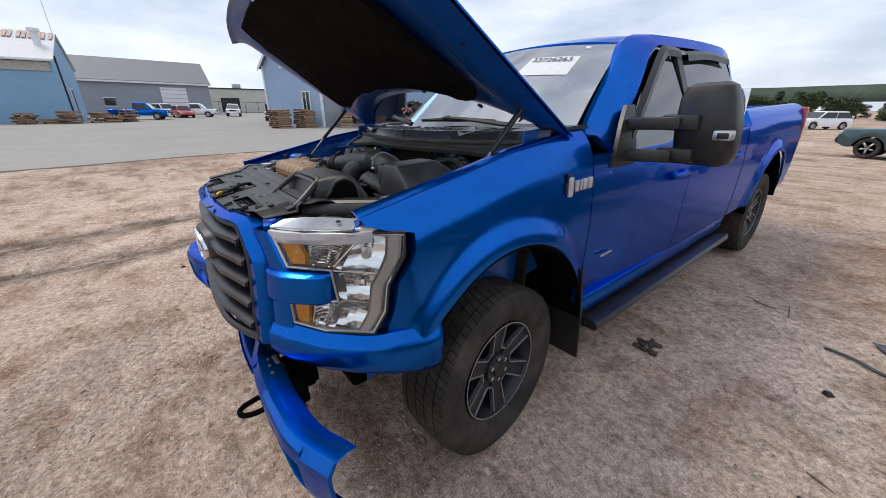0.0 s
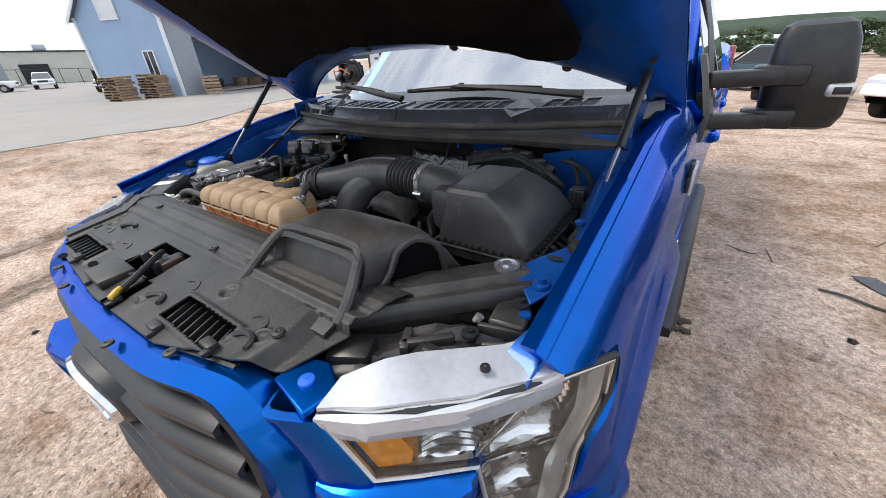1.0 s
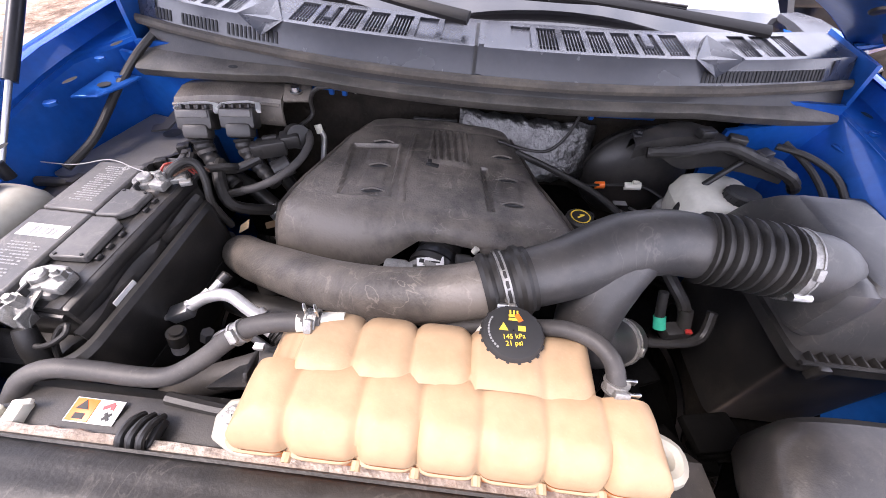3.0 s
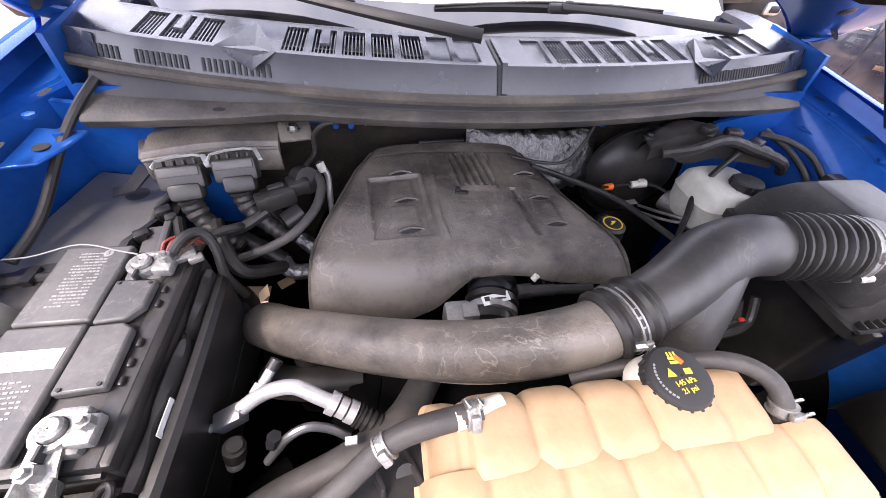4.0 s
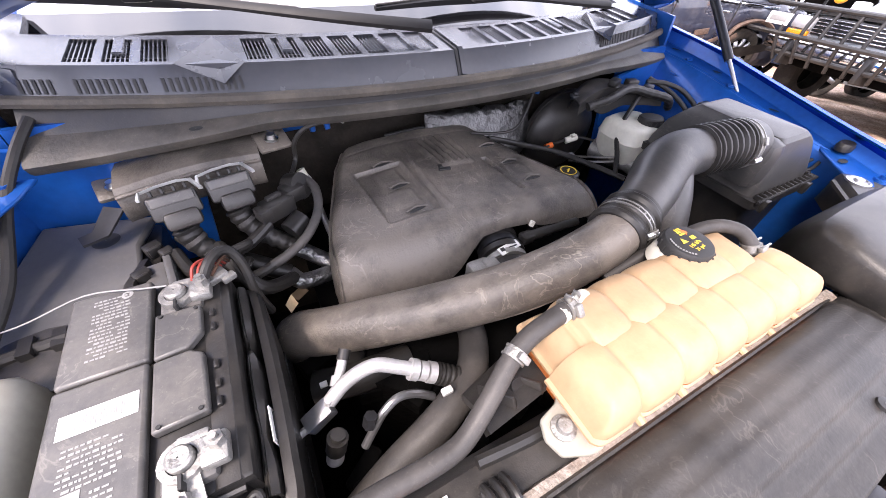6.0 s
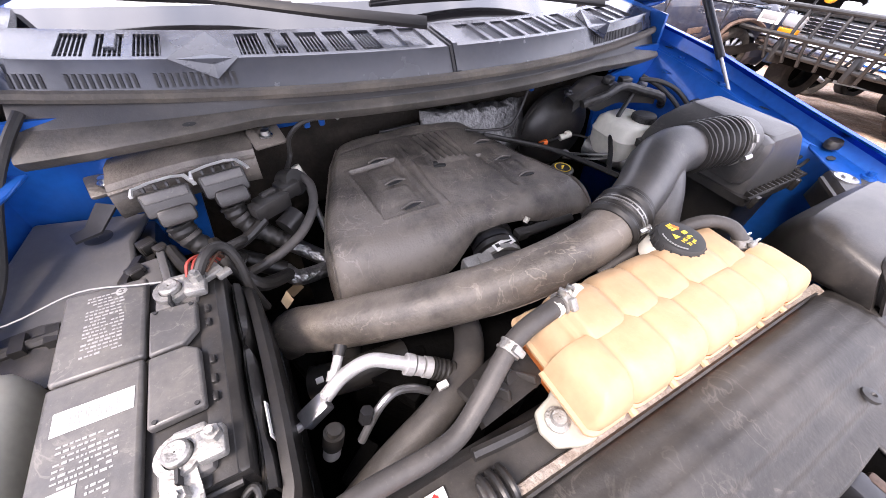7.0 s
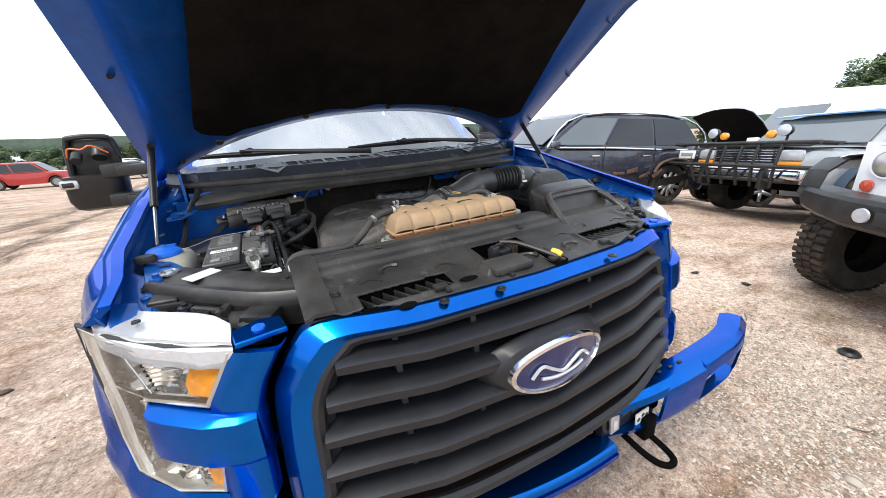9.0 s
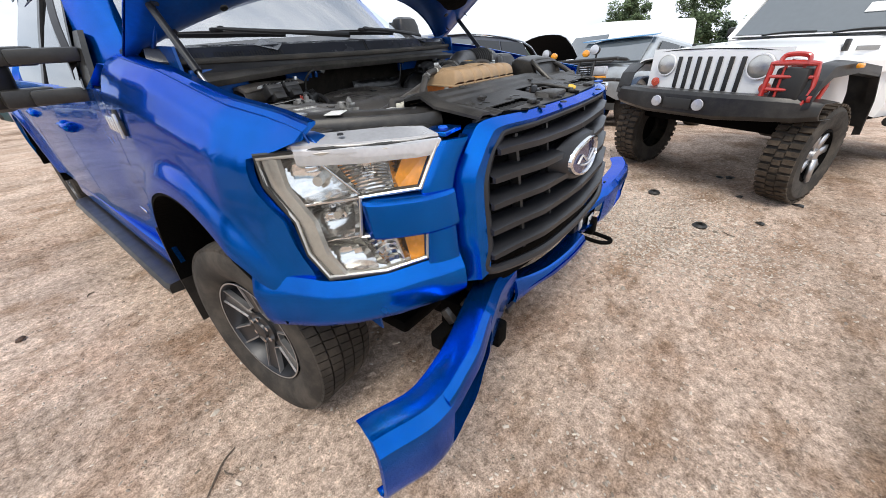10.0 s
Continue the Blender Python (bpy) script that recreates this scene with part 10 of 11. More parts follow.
kpart("tube_frame", B().tube([(.46, -2.14, .76), (.46, -2.12, 1.02), (.49, -2.12, 1.06), (.76, -2.06, 1.06), (.80, -2.04, 1.02), (.80, -2.06, .76), (.46, -2.14, .76)], .022, n=8, steps=2, caps=False), "redpaint", rk)
kpart("tube_frame", B().tube([(.46, -1.92, .76), (.46, -1.90, 1.02), (.80, -1.86, 1.02), (.80, -1.88, .76)], .02, n=8, steps=2), "redpaint", rk)
for x in (.56, .70):
    kpart("upright", B().cyl((x, -2.12 + (x - .46) * .2, .76), (x, -2.11 + (x - .46) * .2, 1.05), .014, 8), "redpaint", rk)
for z in (.86, .96):
    kpart("rung", B().cyl((.46, -2.13, z), (.80, -2.05, z), .014, 8), "redpaint", rk)
kpart("handle", B().tube([(.52, -2.12, 1.06), (.54, -2.10, 1.12), (.70, -2.07, 1.12), (.73, -2.07, 1.06)], .02, n=8), "redpaint", rk)
kpart("black_jack", B().box((.63, -2.02, .90), (.28, .16, .26), .03), "inkblack", rk)
for k in range(3):
    kpart("label_bar", B().box((.62, -2.075, .84 + .05 * k), (.12, .006, .018), .002), "print", rk)
kpart("red_knob", B().cyl((.83, -2.05, .80), (.86, -2.05, .80), .03, 12), "redpaint", rk)

# dark car with its hood up, white van behind
oc = car("open_hood_car", "silver crossover with raised hood beside the old pickup", stand(10.45, 2.30, heading(-.88, .48)), "silverpaint", L=4.6, hw=.92, zb=.3, top=SUV_TOP(4.6, .98, 1.05, 1),
         cab=(-1.2, -.5, 1.7, 2.15, 1.02, 1.62, .86, .70), axle=(-1.35, 1.35), wr=.36, glass_="palewin")
for nm, off, mt, lb in (("raised_hood", 0.0, "deep", "raised hood showing its black underside"), ("hood_skin", .03, "silverpaint", "")):
    prof = [(-1.15, 1.14, .76), (-1.40, 1.46, .84), (-1.68, 1.74, .86), (-1.92, 1.92, .84), (-2.08, 1.98, .78)]
    part(nm, B().slab([[(k * w, y + off - .06 * (1 - k * k), z + off * .5 + .07 * (1 - k * k)) for k in (-1, -.75, -.4, 0, .4, .75, 1)] for y, z, w in prof], (0, .02, .008)), mt, oc, lb)
part("exposed_engine", B().box((0, -1.7, .98), (1.2, .7, .16), .04).box((.2, -1.6, 1.08), (.4, .4, .1), .03).box((-.4, -1.8, 1.06), (.3, .3, .1), .03), "rust", oc)
vn = thing("white_van", "tall white panel van parked behind the pickups", "van", stand(15.0, 2.9, heading(-.88, .48)) @ Matrix.Diagonal((1.05, 1.0, 1.12, 1)))
rows = []
for y, hw, z0, z1 in ((-2.9, .78, .45, .95), (-2.8, .90, .38, 1.15), (-2.1, .98, .35, 1.30), (-1.95, .99, .35, 1.45), (-1.2, .98, .35, 2.30), (-.8, .97, .35, 2.62), (2.9, .97, .35, 2.70), (2.95, .95, .4, 2.6)):
    h = z1 - z0
    side = [(hw * .97, z0), (hw, z0 + h * .3), (hw * .99, z0 + h * .6), (hw * .90, z1 - .12), (hw * .78, z1 - .02), (0, z1 + .02)]
    rows.append([(x, y, z) for x, z in side] + [(-x, y, z) for x, z in side[-2::-1]])
b = B().grid(rows)
b.f.append(tuple(range(11)))
b.f.append(tuple(range(len(b.v) - 11, len(b.v))))
part("body", b, "whitepaint", vn)
part("windscreen", B().slab([[(-.86, -1.96, 1.47), (.86, -1.96, 1.47)], [(-.78, -1.27, 2.24), (.78, -1.27, 2.24)]], (0, -.02, .02)), "palewin", vn)
for s in (1, -1):
    part("side_window", B().slab([[(s * .985, -1.7, 1.45), (s * .985, -.75, 1.42)], [(s * .93, -1.15, 2.0), (s * .93, -.75, 2.0)]], (s * .015, 0, 0)), "carglass", vn)
    part("headlamp", B().box((s * .72, -2.82, .98), (.3, .12, .26), .04), "lampgrey", vn)
    part("door_mirror", B().box((s * 1.12, -1.6, 1.5), (.16, .12, .3), .03), "black", vn)
    for y in (-1.9, 1.9):
        simple_wheel(vn, Matrix.Translation((s * .86, y, .36)) @ Matrix.Rotation(radians(90 * s), 4, "Y"), .36, .23, .21, 5)
part("rear_stripe", B().box((-.97, 2.4, 2.2), (.03, .18, .9), .005), "redpaint", vn)
part("grille", B().box((0, -2.9, .85), (1.0, .08, .24), .03), "black", vn)
part("front_bumper", B().box((0, -2.88, .55), (1.8, .14, .24), .04), "black", vn)

# cars standing behind and to the driver's side
car("wrecked_hatchback", "white wrecked hatchback with crumpled nose", stand(5.1, 10.7, heading(-.7, -.7)), "whitepaint", L=4.3, hw=.88, zb=.22, top=SEDAN_TOP(4.3), cab=(-1.0, -.3, 1.3, 1.9, .92, 1.48, .80, .62), axle=(-1.3, 1.25), wr=.32, damage=1.6)
car("wrecked_saloon", "grey wrecked saloon with crushed front", stand(9.0, 22, heading(-.9, -.3)), "silverpaint", L=4.6, hw=.9, zb=.22, top=SEDAN_TOP(4.6), cab=(-1.1, -.3, 1.2, 1.95, .92, 1.43, .82, .60), axle=(-1.4, 1.35), wr=.32, damage=1.4)
car("red_wreck", "red wrecked estate missing its front bumper", stand(3.15, 17.7, heading(-.3, -.95)), "redpaint", L=4.7, hw=.92, zb=.34, top=SUV_TOP(4.7, 1.0, 1.05, 1), cab=(-1.2, -.4, 1.8, 2.2, 1.02, 1.70, .86, .70), axle=(-1.4, 1.4), wr=.36, damage=1.2, glass_="palewin", front="suv")
car("teal_suv", "dark teal SUV with silver roof in the wreck row", stand(2.0, 21.4, heading(-.98, .1)), "teal", L=4.7, hw=.92, zb=.36, top=SUV_TOP(4.7, 1.05, 1.10, 1), cab=(-1.1, -.4, 1.9, 2.2, 1.06, 1.75, .86, .72), axle=(-1.4, 1.4), wr=.37, front="suv")
random.seed(21)
row_spots = [(-5, 52, "whitepaint"), (-10, 58, "silverpaint"), (6, 40, "darkpaint"), (11, 36, "silverpaint"), (15, 31, "navy"), (-16, 66, "whitepaint"), (-22, 74, "silverpaint"), (18, 26, "darkpaint"), (-14, 33, "redpaint"), (-19, 30, "silverpaint"), (-23, 35, "darkpaint"), (-9.5, 36, "silverpaint"), (21, 20, "silverpaint"), (20, 12, "darkpaint"), (-30, 40, "whitepaint")]
for k, (x, y, p) in enumerate(row_spots):
    suv = k % 2 == 0
    car("wreck_row_car", {"whitepaint": "white", "silverpaint": "silver", "darkpaint": "black", "navy": "navy", "redpaint": "red"}[p] + " damaged " + ("SUV" if suv else "saloon") + " in the far row of wrecks", stand(x, y, random.uniform(-60, 60) + (90 if k % 3 else 0)), p, L=4.6, hw=.9, zb=.28,
        top=SUV_TOP(4.6, 1.0, 1.05, 1) if suv else SEDAN_TOP(4.6), cab=(-1.2, -.4, 1.8, 2.2, 1.02, 1.68, .85, .70) if suv else (-1.1, -.3, 1.2, 1.95, .92, 1.43, .82, .60), axle=(-1.4, 1.4), wr=.34, damage=1.0, detail=0, group="row of wrecked cars", spokes=0)
car("white_suv", "white SUV with crumpled front wing on the grass edge", stand(-14.2, 22.0, heading(.94, -.34)), "whitepaint", L=4.8, hw=.94, zb=.34, top=SUV_TOP(4.8, 1.05, 1.10, 1), cab=(-1.15, -.45, 1.95, 2.3, 1.06, 1.76, .88, .74), axle=(-1.45, 1.45), wr=.37, damage=.6, rails=True)
# vehicles across the yard by the buildings
def far_pickup(x, y, hx, hy, paint, label):
    th = thing("distant_pickup", label, "pickup truck", stand(x, y, heading(hx, hy)))
    part("body", car_shell(-2.6, 2.6, .95, .45, [(-2.6, .98), (-2.5, 1.05), (-1.3, 1.10), (2.6, 1.10)], (-1.6, 1.7), .44), paint, th)
    part("cab", loft([rrect(-.85, .85, -1.3, .5, 1.08, .2, 24), rrect(-.70, .70, -.75, .42, 1.75, .2, 24), rrect(-.6, .6, -.65, .35, 1.80, .3, 24)]), paint, th)
    part("windscreen", B().slab([[(-.78, -1.27, 1.14), (.78, -1.27, 1.14)], [(-.66, -.80, 1.68), (.66, -.80, 1.68)]], (0, -.02, .02)), "palewin", th)
    for s in (1, -1):
        part("side_window", B().slab([[(s * .85, -1.0, 1.14), (s * .85, .38, 1.14)], [(s * .735, -.65, 1.66), (s * .735, .36, 1.66)]], (s * .015, 0, 0)), "carglass", th)
        part("headlamp", B().box((s * .7, -2.6, .85), (.3, .06, .16), .02), "lampwhite", th)
        for yy in (-1.6, 1.7):
            simple_wheel(th, Matrix.Translation((s * .84, yy, .38)) @ Matrix.Rotation(radians(90 * s), 4, "Y"), .38, .24, .22, 0)
    part("grille", B().box((0, -2.6, .85), (.9, .06, .2), .02), "inkblack", th)
    part("front_bumper", B().box((0, -2.64, .58), (1.8, .14, .18), .03), "chrome", th)
    return th


far_pickup(-52.0, -1.6, .25, .97, "blue", "blue pickup parked across the yard")
far_pickup(-64.5, 9.5, .98, -.2, "whitepaint", "white pickup parked by the warehouse")
far_pickup(-60.5, 4.2, .3, .95, "whitepaint", "white pickup with red nose across the yard")
far_pickup(-44, 10.6, .9, -.4, "darkpaint", "dark pickup parked by the pale blue shed")
car("far_white_suv", "white SUV parked across the yard", stand(-66, 1.0, heading(.9, .4)), "whitepaint", L=4.7, hw=.92, zb=.34, top=SUV_TOP(4.7, 1.0, 1.05, 1), cab=(-1.2, -.4, 1.8, 2.2, 1.02, 1.72, .86, .70), axle=(-1.4, 1.4), wr=.36, detail=0, spokes=0)
car("far_red_car", "red hatchback parked across the yard", stand(-58.5, 2.6, heading(.9, .2)), "redpaint", L=4.2, hw=.88, zb=.24, top=SEDAN_TOP(4.2), cab=(-1.0, -.3, 1.3, 1.9, .92, 1.48, .80, .62), axle=(-1.3, 1.25), wr=.32, detail=0, spokes=0)

# ---- buildings ----
def siding(name, col, scale=9.0, dust=0.15):
    m = mat(name, col, 0.55, 0, 0.08, 0.4, dust=dust, dustcol=tuple(c * .75 for c in col), dscale=0.5)
    n, l = m.node_tree.nodes, m.node_tree.links
    co = n.new("ShaderNodeTexCoord")
    w = n.new("ShaderNodeTexWave")
    w.bands_direction = "DIAGONAL"
    mp = n.new("ShaderNodeMapping")
    mp.inputs["Scale"].default_value = (1, 1, 0)
    l.new(co.outputs["Object"], mp.inputs["Vector"])
    l.new(mp.outputs[0], w.inputs["Vector"])
    w.inputs["Scale"].default_value = scale
    bp = n.new("ShaderNodeBump")
    bp.inputs["Strength"].default_value, bp.inputs["Distance"].default_value = 0.5, 0.03
    l.new(w.outputs[0], bp.inputs["Height"])
    l.new(bp.outputs[0], n["Principled BSDF"].inputs["Normal"])
    return m


M["sky_siding"] = siding("pale_blue_metal_siding", (0.33, 0.45, 0.62))
M["blue_siding"] = siding("light_blue_metal_siding", (0.24, 0.42, 0.60))
M["grey_siding"] = siding("grey_metal_siding", (0.30, 0.32, 0.36))
M["beige_block"] = siding("beige_block_wall", (0.55, 0.54, 0.47), 3)
M["grey_roof"] = siding("dark_grey_roof", (0.16, 0.165, 0.18), 5)
M["white_roof"] = siding("white_sheet_roof", (0.66, 0.66, 0.66), 5)
M["rust_roof"] = mat("rust_streaked_roof", (0.45, 0.28, 0.22), 0.7, 0, 0.5, 0.8, dust=0.5, dustcol=(0.6, 0.58, 0.55), dscale=1.5)
M["trimwhite"] = mat("white_trim", (0.72, 0.73, 0.74), 0.5, 0, 0.06, 3)
M["pallet"] = mat("weathered_pallet_wood", (0.30, 0.20, 0.12), 0.85, 0, 0.35, 6, bump=0.3, bscale=40, dust=0.3, dustcol=(0.36, 0.31, 0.26), rand=0.35)
M["void"] = mat("unlit_shed_interior", (0.03, 0.03, 0.032), 0.9)


def frame_at(corner, ang):
    """Local x along ang (degrees from +x), local y to its left, z up, standing on the ground at corner."""
    return stand(corner[0], corner[1], 0) @ Matrix.Rotation(radians(ang), 4, "Z")


def gable_hall(name, label, m, W, D, eave, ridge, wall, roof, over=.3, openings=(), trim=True):
    """Gable wall along local x at y=0 (ridge along y), D deep; side openings as (y0, y1, z1) on the x=W side."""
    th = thing(name, label, "building", m)
    t = .2
    def gable(y, nm):
        b = B()
        for dy in (0, t):
            pass
        out = [(0, -1.0), (W, -1.0), (W, eave), (W / 2, ridge), (0, eave)]
        mm = Matrix.Translation((0, y + t, 0)) @ Matrix.Rotation(radians(90), 4, "X")
        part(nm, b.prism(out, t, mm), wall, th)
    gable(0, "gable_wall")
    gable(D - t, "gable_wall")
    part("side_wall", B().box((t / 2, D / 2, eave / 2 - .5), (t, D - 2 * t - .01, eave + 1), 0), wall, th)
    ys = sorted(openings)
    y = t
    for y0, y1, z1 in ys:
        part("side_wall", B().box((W - t / 2, (y + y0) / 2 + .003, eave / 2 - .5), (t, y0 - y - .01, eave + 1), 0), wall, th)
        part("lintel", B().box((W - t / 2, (y0 + y1) / 2, (z1 + eave) / 2), (t, y1 - y0, eave - z1), 0), wall, th)
        y = y1
    part("side_wall", B().box((W - t / 2, (y + D - t) / 2, eave / 2 - .5), (t, D - t - y - .01, eave + 1), 0), wall, th)
    sl = (ridge - eave) / (W / 2)
    for s in (0, 1):
        x0, x1 = (-over, W / 2) if s == 0 else (W + over, W / 2)
        z0, z1 = eave - sl * over + .03, ridge + .03
        part("roof", B().slab([[(x0, -over, z0), (x0, D + over, z0)], [(x1, -over, z1), (x1, D + over, z1)]], (0, 0, .12)), roof, th)
    if trim:
        for x in (-.02, W + .02):
            part("corner_trim", B().box((x, -.02, eave / 2 - .5), (.16, .16, eave + 1), .01), "trimwhite", th)
        for s in (0, 1):
            a, b_ = ((-over, eave - sl * over) if s == 0 else (W + over, eave - sl * over)), (W / 2, ridge)
            part("barge_board", B().slab([[(a[0], -over - .03, a[1] - .12), (b_[0], -over - .03, b_[1] - .12)], [(a[0], -over - .03, a[1] + .14), (b_[0], -over - .03, b_[1] + .14)]], (0, .04, 0)), "trimwhite", th)
    part("floor_slab", B().box((W / 2, D / 2, .01), (W - .5, D - .5, .06)), "asphalt", th)
    return th


def opening(th, nm, x, z, w, h, material, y=-.03, frame_m="trimwhite"):
    o = part(nm, B().box((x, y, z), (w, .06, h), .005), material, th)
    b = .08
    for cx, cz, sx, sz in ((x, z + h / 2 + b / 2, w + 2 * b, b), (x, z - h / 2 - b / 2, w + 2 * b, b), (x - w / 2 - b / 2, z, b, h), (x + w / 2 + b / 2, z, b, h)):
        part("frame", B().box((cx, y - .02, cz), (sx, .08, sz), .005), frame_m, th)
    return o


# pale blue shed with the open bay, nearest of the buildings
sb = gable_hall("pale_blue_shed", "pale blue metal shed with an open dark bay", frame_at((-33.3, 7.3), math.degrees(math.atan2(2.4, 6.1))), 6.55, 18, 4.6, 7.6, "sky_siding", "grey_roof", openings=((1.9, 11.0, 4.2),))
opening(sb, "window", 4.9, 1.7, .75, 1.7, "carglass")
part("window_bar", B().box((4.9, -.08, 1.7), (.05, .06, 1.7), .004), "trimwhite", sb)
opening(sb, "loft_door", 2.9, 5.2, 1.3, 1.6, "trimwhite")
part("grey_wall_panel", B().box((6.56, 1.0, 2.2), (.06, 1.7, 4.4), .01), "grey_siding", sb)
rr = random.Random(3)
for k in range(7):
    mm = frame_at((-33.3, 7.3), math.degrees(math.atan2(2.4, 6.1)))
    p = mm @ Vector((rr.uniform(2.0, 5.5), rr.uniform(3.0, 10.0), 0))
    o = part("stored_crate", B().box((0, 0, .4), (rr.uniform(.5, 1.2), rr.uniform(.5, 1.0), .8), .03), rr.choice(("pallet", "rust", "gunmetal")), at=stand(p.x, p.y, rr.uniform(0, 90)))
    tagged(o, "stored crate in the dark open bay", "crate", group="crates in the bay")

# blue hall with a white roof and rust-streaked ridge
gable_hall("blue_hall", "light blue hall with white rust-streaked roof", frame_at((-59.5, -4.2), math.degrees(math.atan2(-2.6, 13.5))) @ Matrix.Identity(4), 13.7, 6.5, 5.2, 5.3, "blue_siding", "white_roof") if False else None
ha = thing("blue_hall", "light blue hall with white rust-streaked roof", "building", frame_at((-46, -6.8), 180))
# local x away from the yard, local y along the long wall (to the south)
Wd, Ln, ev, rd = 13.0, 34.0, 4.9, 7.7
part("long_wall", B().box((.1, Ln / 2, ev / 2 - .5), (.2, Ln, ev + 1)), "blue_siding", ha)
part("gable_wall", B().prism([(0, -1), (Wd, -1), (Wd, ev), (Wd / 2, rd), (0, ev)], .2, Matrix.Translation((0, .0, 0)) @ Matrix.Rotation(radians(90), 4, "X")), "blue_siding", ha)
part("back_wall", B().box((Wd - .1, Ln / 2, ev / 2 - .5), (.2, Ln, ev + 1)), "blue_siding", ha)
part("gable_wall", B().prism([(0, -1), (Wd, -1), (Wd, ev), (Wd / 2, rd), (0, ev)], .2, Matrix.Translation((0, Ln, 0)) @ Matrix.Rotation(radians(90), 4, "X")), "blue_siding", ha)
part("fascia", B().box((-.05, Ln / 2, ev - .35), (.14, Ln, .7)), mat("tan_fascia", (.42, .40, .34), .7), ha)
part("gutter", B().box((-.25, Ln / 2, ev + .12), (.4, Ln + .6, .16), .03), "trimwhite", ha)
part("roof", B().slab([[(-.4, -.4, ev + .1), (-.4, Ln + .4, ev + .1)], [(Wd / 2, -.4, rd + .1), (Wd / 2, Ln + .4, rd + .1)]], (0, 0, .12)), "white_roof", ha)
part("roof", B().slab([[(Wd + .4, -.4, ev + .1), (Wd + .4, Ln + .4, ev + .1)], [(Wd / 2 + .01, -.4, rd + .1), (Wd / 2 + .01, Ln + .4, rd + .1)]], (0, 0, .12)), "white_roof", ha)
for k in range(26):
    y0_ = -.25 + .42 * k + .08 * math.sin(k * 2.3)
    part("rusty_sheet", B().slab([[(4.3, y0_, 7.12), (4.3, y0_ + .26, 7.12)], [(6.2, y0_, 7.86), (6.2, y0_ + .26, 7.86)]], (0, 0, .03)), "rust_roof", ha)
part("roof_vent", B().cyl((3.0, .6, 6.3), (3.0, .6, 7.5), .28, 14).cyl((3.0, .6, 7.5), (3.0, .6, 7.75), .42, 14), "trimwhite", ha)
part("flag_pole", B().cyl((5.6, -.3, 6.8), (5.6, -.3, 10.4), .03, 6), "trimwhite", ha)
part("door", B().box((6.2, -.23, 1.2), (1.2, .06, 3.4), .01), "gunmetal", ha)
part("door_frame", B().box((6.2, -.22, 2.95), (1.5, .06, .12), .01).box((5.5, -.22, 1.2), (.12, .06, 3.6), .01).box((6.9, -.22, 1.2), (.12, .06, 3.6), .01), "trimwhite", ha)
part("down_pipe", B().cyl((2.2, -.26, 0), (2.2, -.26, 5.6), .07, 8), "gunmetal", ha)
# long grey shed and beige warehouse beyond
sh = thing("grey_shed", "long grey shed with dark roof and white roller door", "building", frame_at((-78, 8.2), 180))
part("long_wall", B().box((.1, 17, 2.0), (.2, 34, 6.0)), "grey_siding", sh)
part("end_wall", B().prism([(0, -1), (16, -1), (16, 5.0), (8, 8.6), (0, 5.0)], .2, Matrix.Rotation(radians(90), 4, "X")), "grey_siding", sh)
part("back_wall", B().box((15.9, 17, 2.0), (.2, 34, 6.0)), "grey_siding", sh)
part("roof", B().slab([[(-.5, -.5, 4.85), (-.5, 34, 4.85)], [(8, -.5, 8.65), (8, 34, 8.65)]], (0, 0, .15)), "grey_roof", sh)
part("roof", B().slab([[(16.5, -.5, 4.85), (16.5, 34, 4.85)], [(8.01, -.5, 8.65), (8.01, 34, 8.65)]], (0, 0, .15)), "grey_roof", sh)
part("eave_trim", B().box((-.5, 16.7, 4.8), (.1, 34.6, .25)), "trimwhite", sh)
part("roller_door", B().box((-.04, 5.0, 2.1), (.1, 3.6, 4.2), .01), "trimwhite", sh)
for k in range(6):
    part("door_panel_line", B().box((-.10, 5.0, .6 + .65 * k), (.03, 3.5, .05)), "print", sh)
for y in (13.5, 17.5):
    part("window", B().box((-.03, y, 1.8), (.1, 1.3, 1.1), .01), "carglass", sh)
    part("window_frame", B().box((-.02, y, 2.42), (.1, 1.6, .12), .01).box((-.02, y, 1.18), (.1, 1.6, .12), .01), "trimwhite", sh)
bw = thing("beige_warehouse", "low beige flat-roofed warehouse with dark dock door", "building", frame_at((-104, 30), 180))
part("long_wall", B().box((6, 9.5, 2.2), (12, 20, 6.4)), "beige_block", bw)
part("parapet", B().box((6, 9.5, 5.5), (12.4, 20.4, .25)), "gunmetal", bw)
part("dock_door", B().box((-.05, 14.5, 1.7), (.12, 4.0, 3.4)), "void", bw)
part("roof_unit", B().box((4, 12, 6.2), (1.6, 1.8, 1.1), .05), "silverpaint", bw)
part("roof_stack", B().cyl((3, 5, 5.6), (3, 5, 7.2), .12, 8), "gunmetal", bw)


# ---- pallets ----
def pallet(m):
    th = thing("pallet", "weathered wooden pallet in a leaning stack", "pallet", m, "stacked pallets")
    for k in range(6):
        part("deck_board", B().box((0, -.5 + .2 * k, .125), (1.2, .12, .022), .003), "pallet", th)
    for x in (-.55, 0, .55):
        part("stringer", B().box((x, 0, .065), (.05, 1.1, .09), .003), "pallet", th)
    for k in range(3):
        part("base_board", B().box((0, -.48 + .48 * k, .011), (1.2, .12, .02), .003), "pallet", th)
    return th


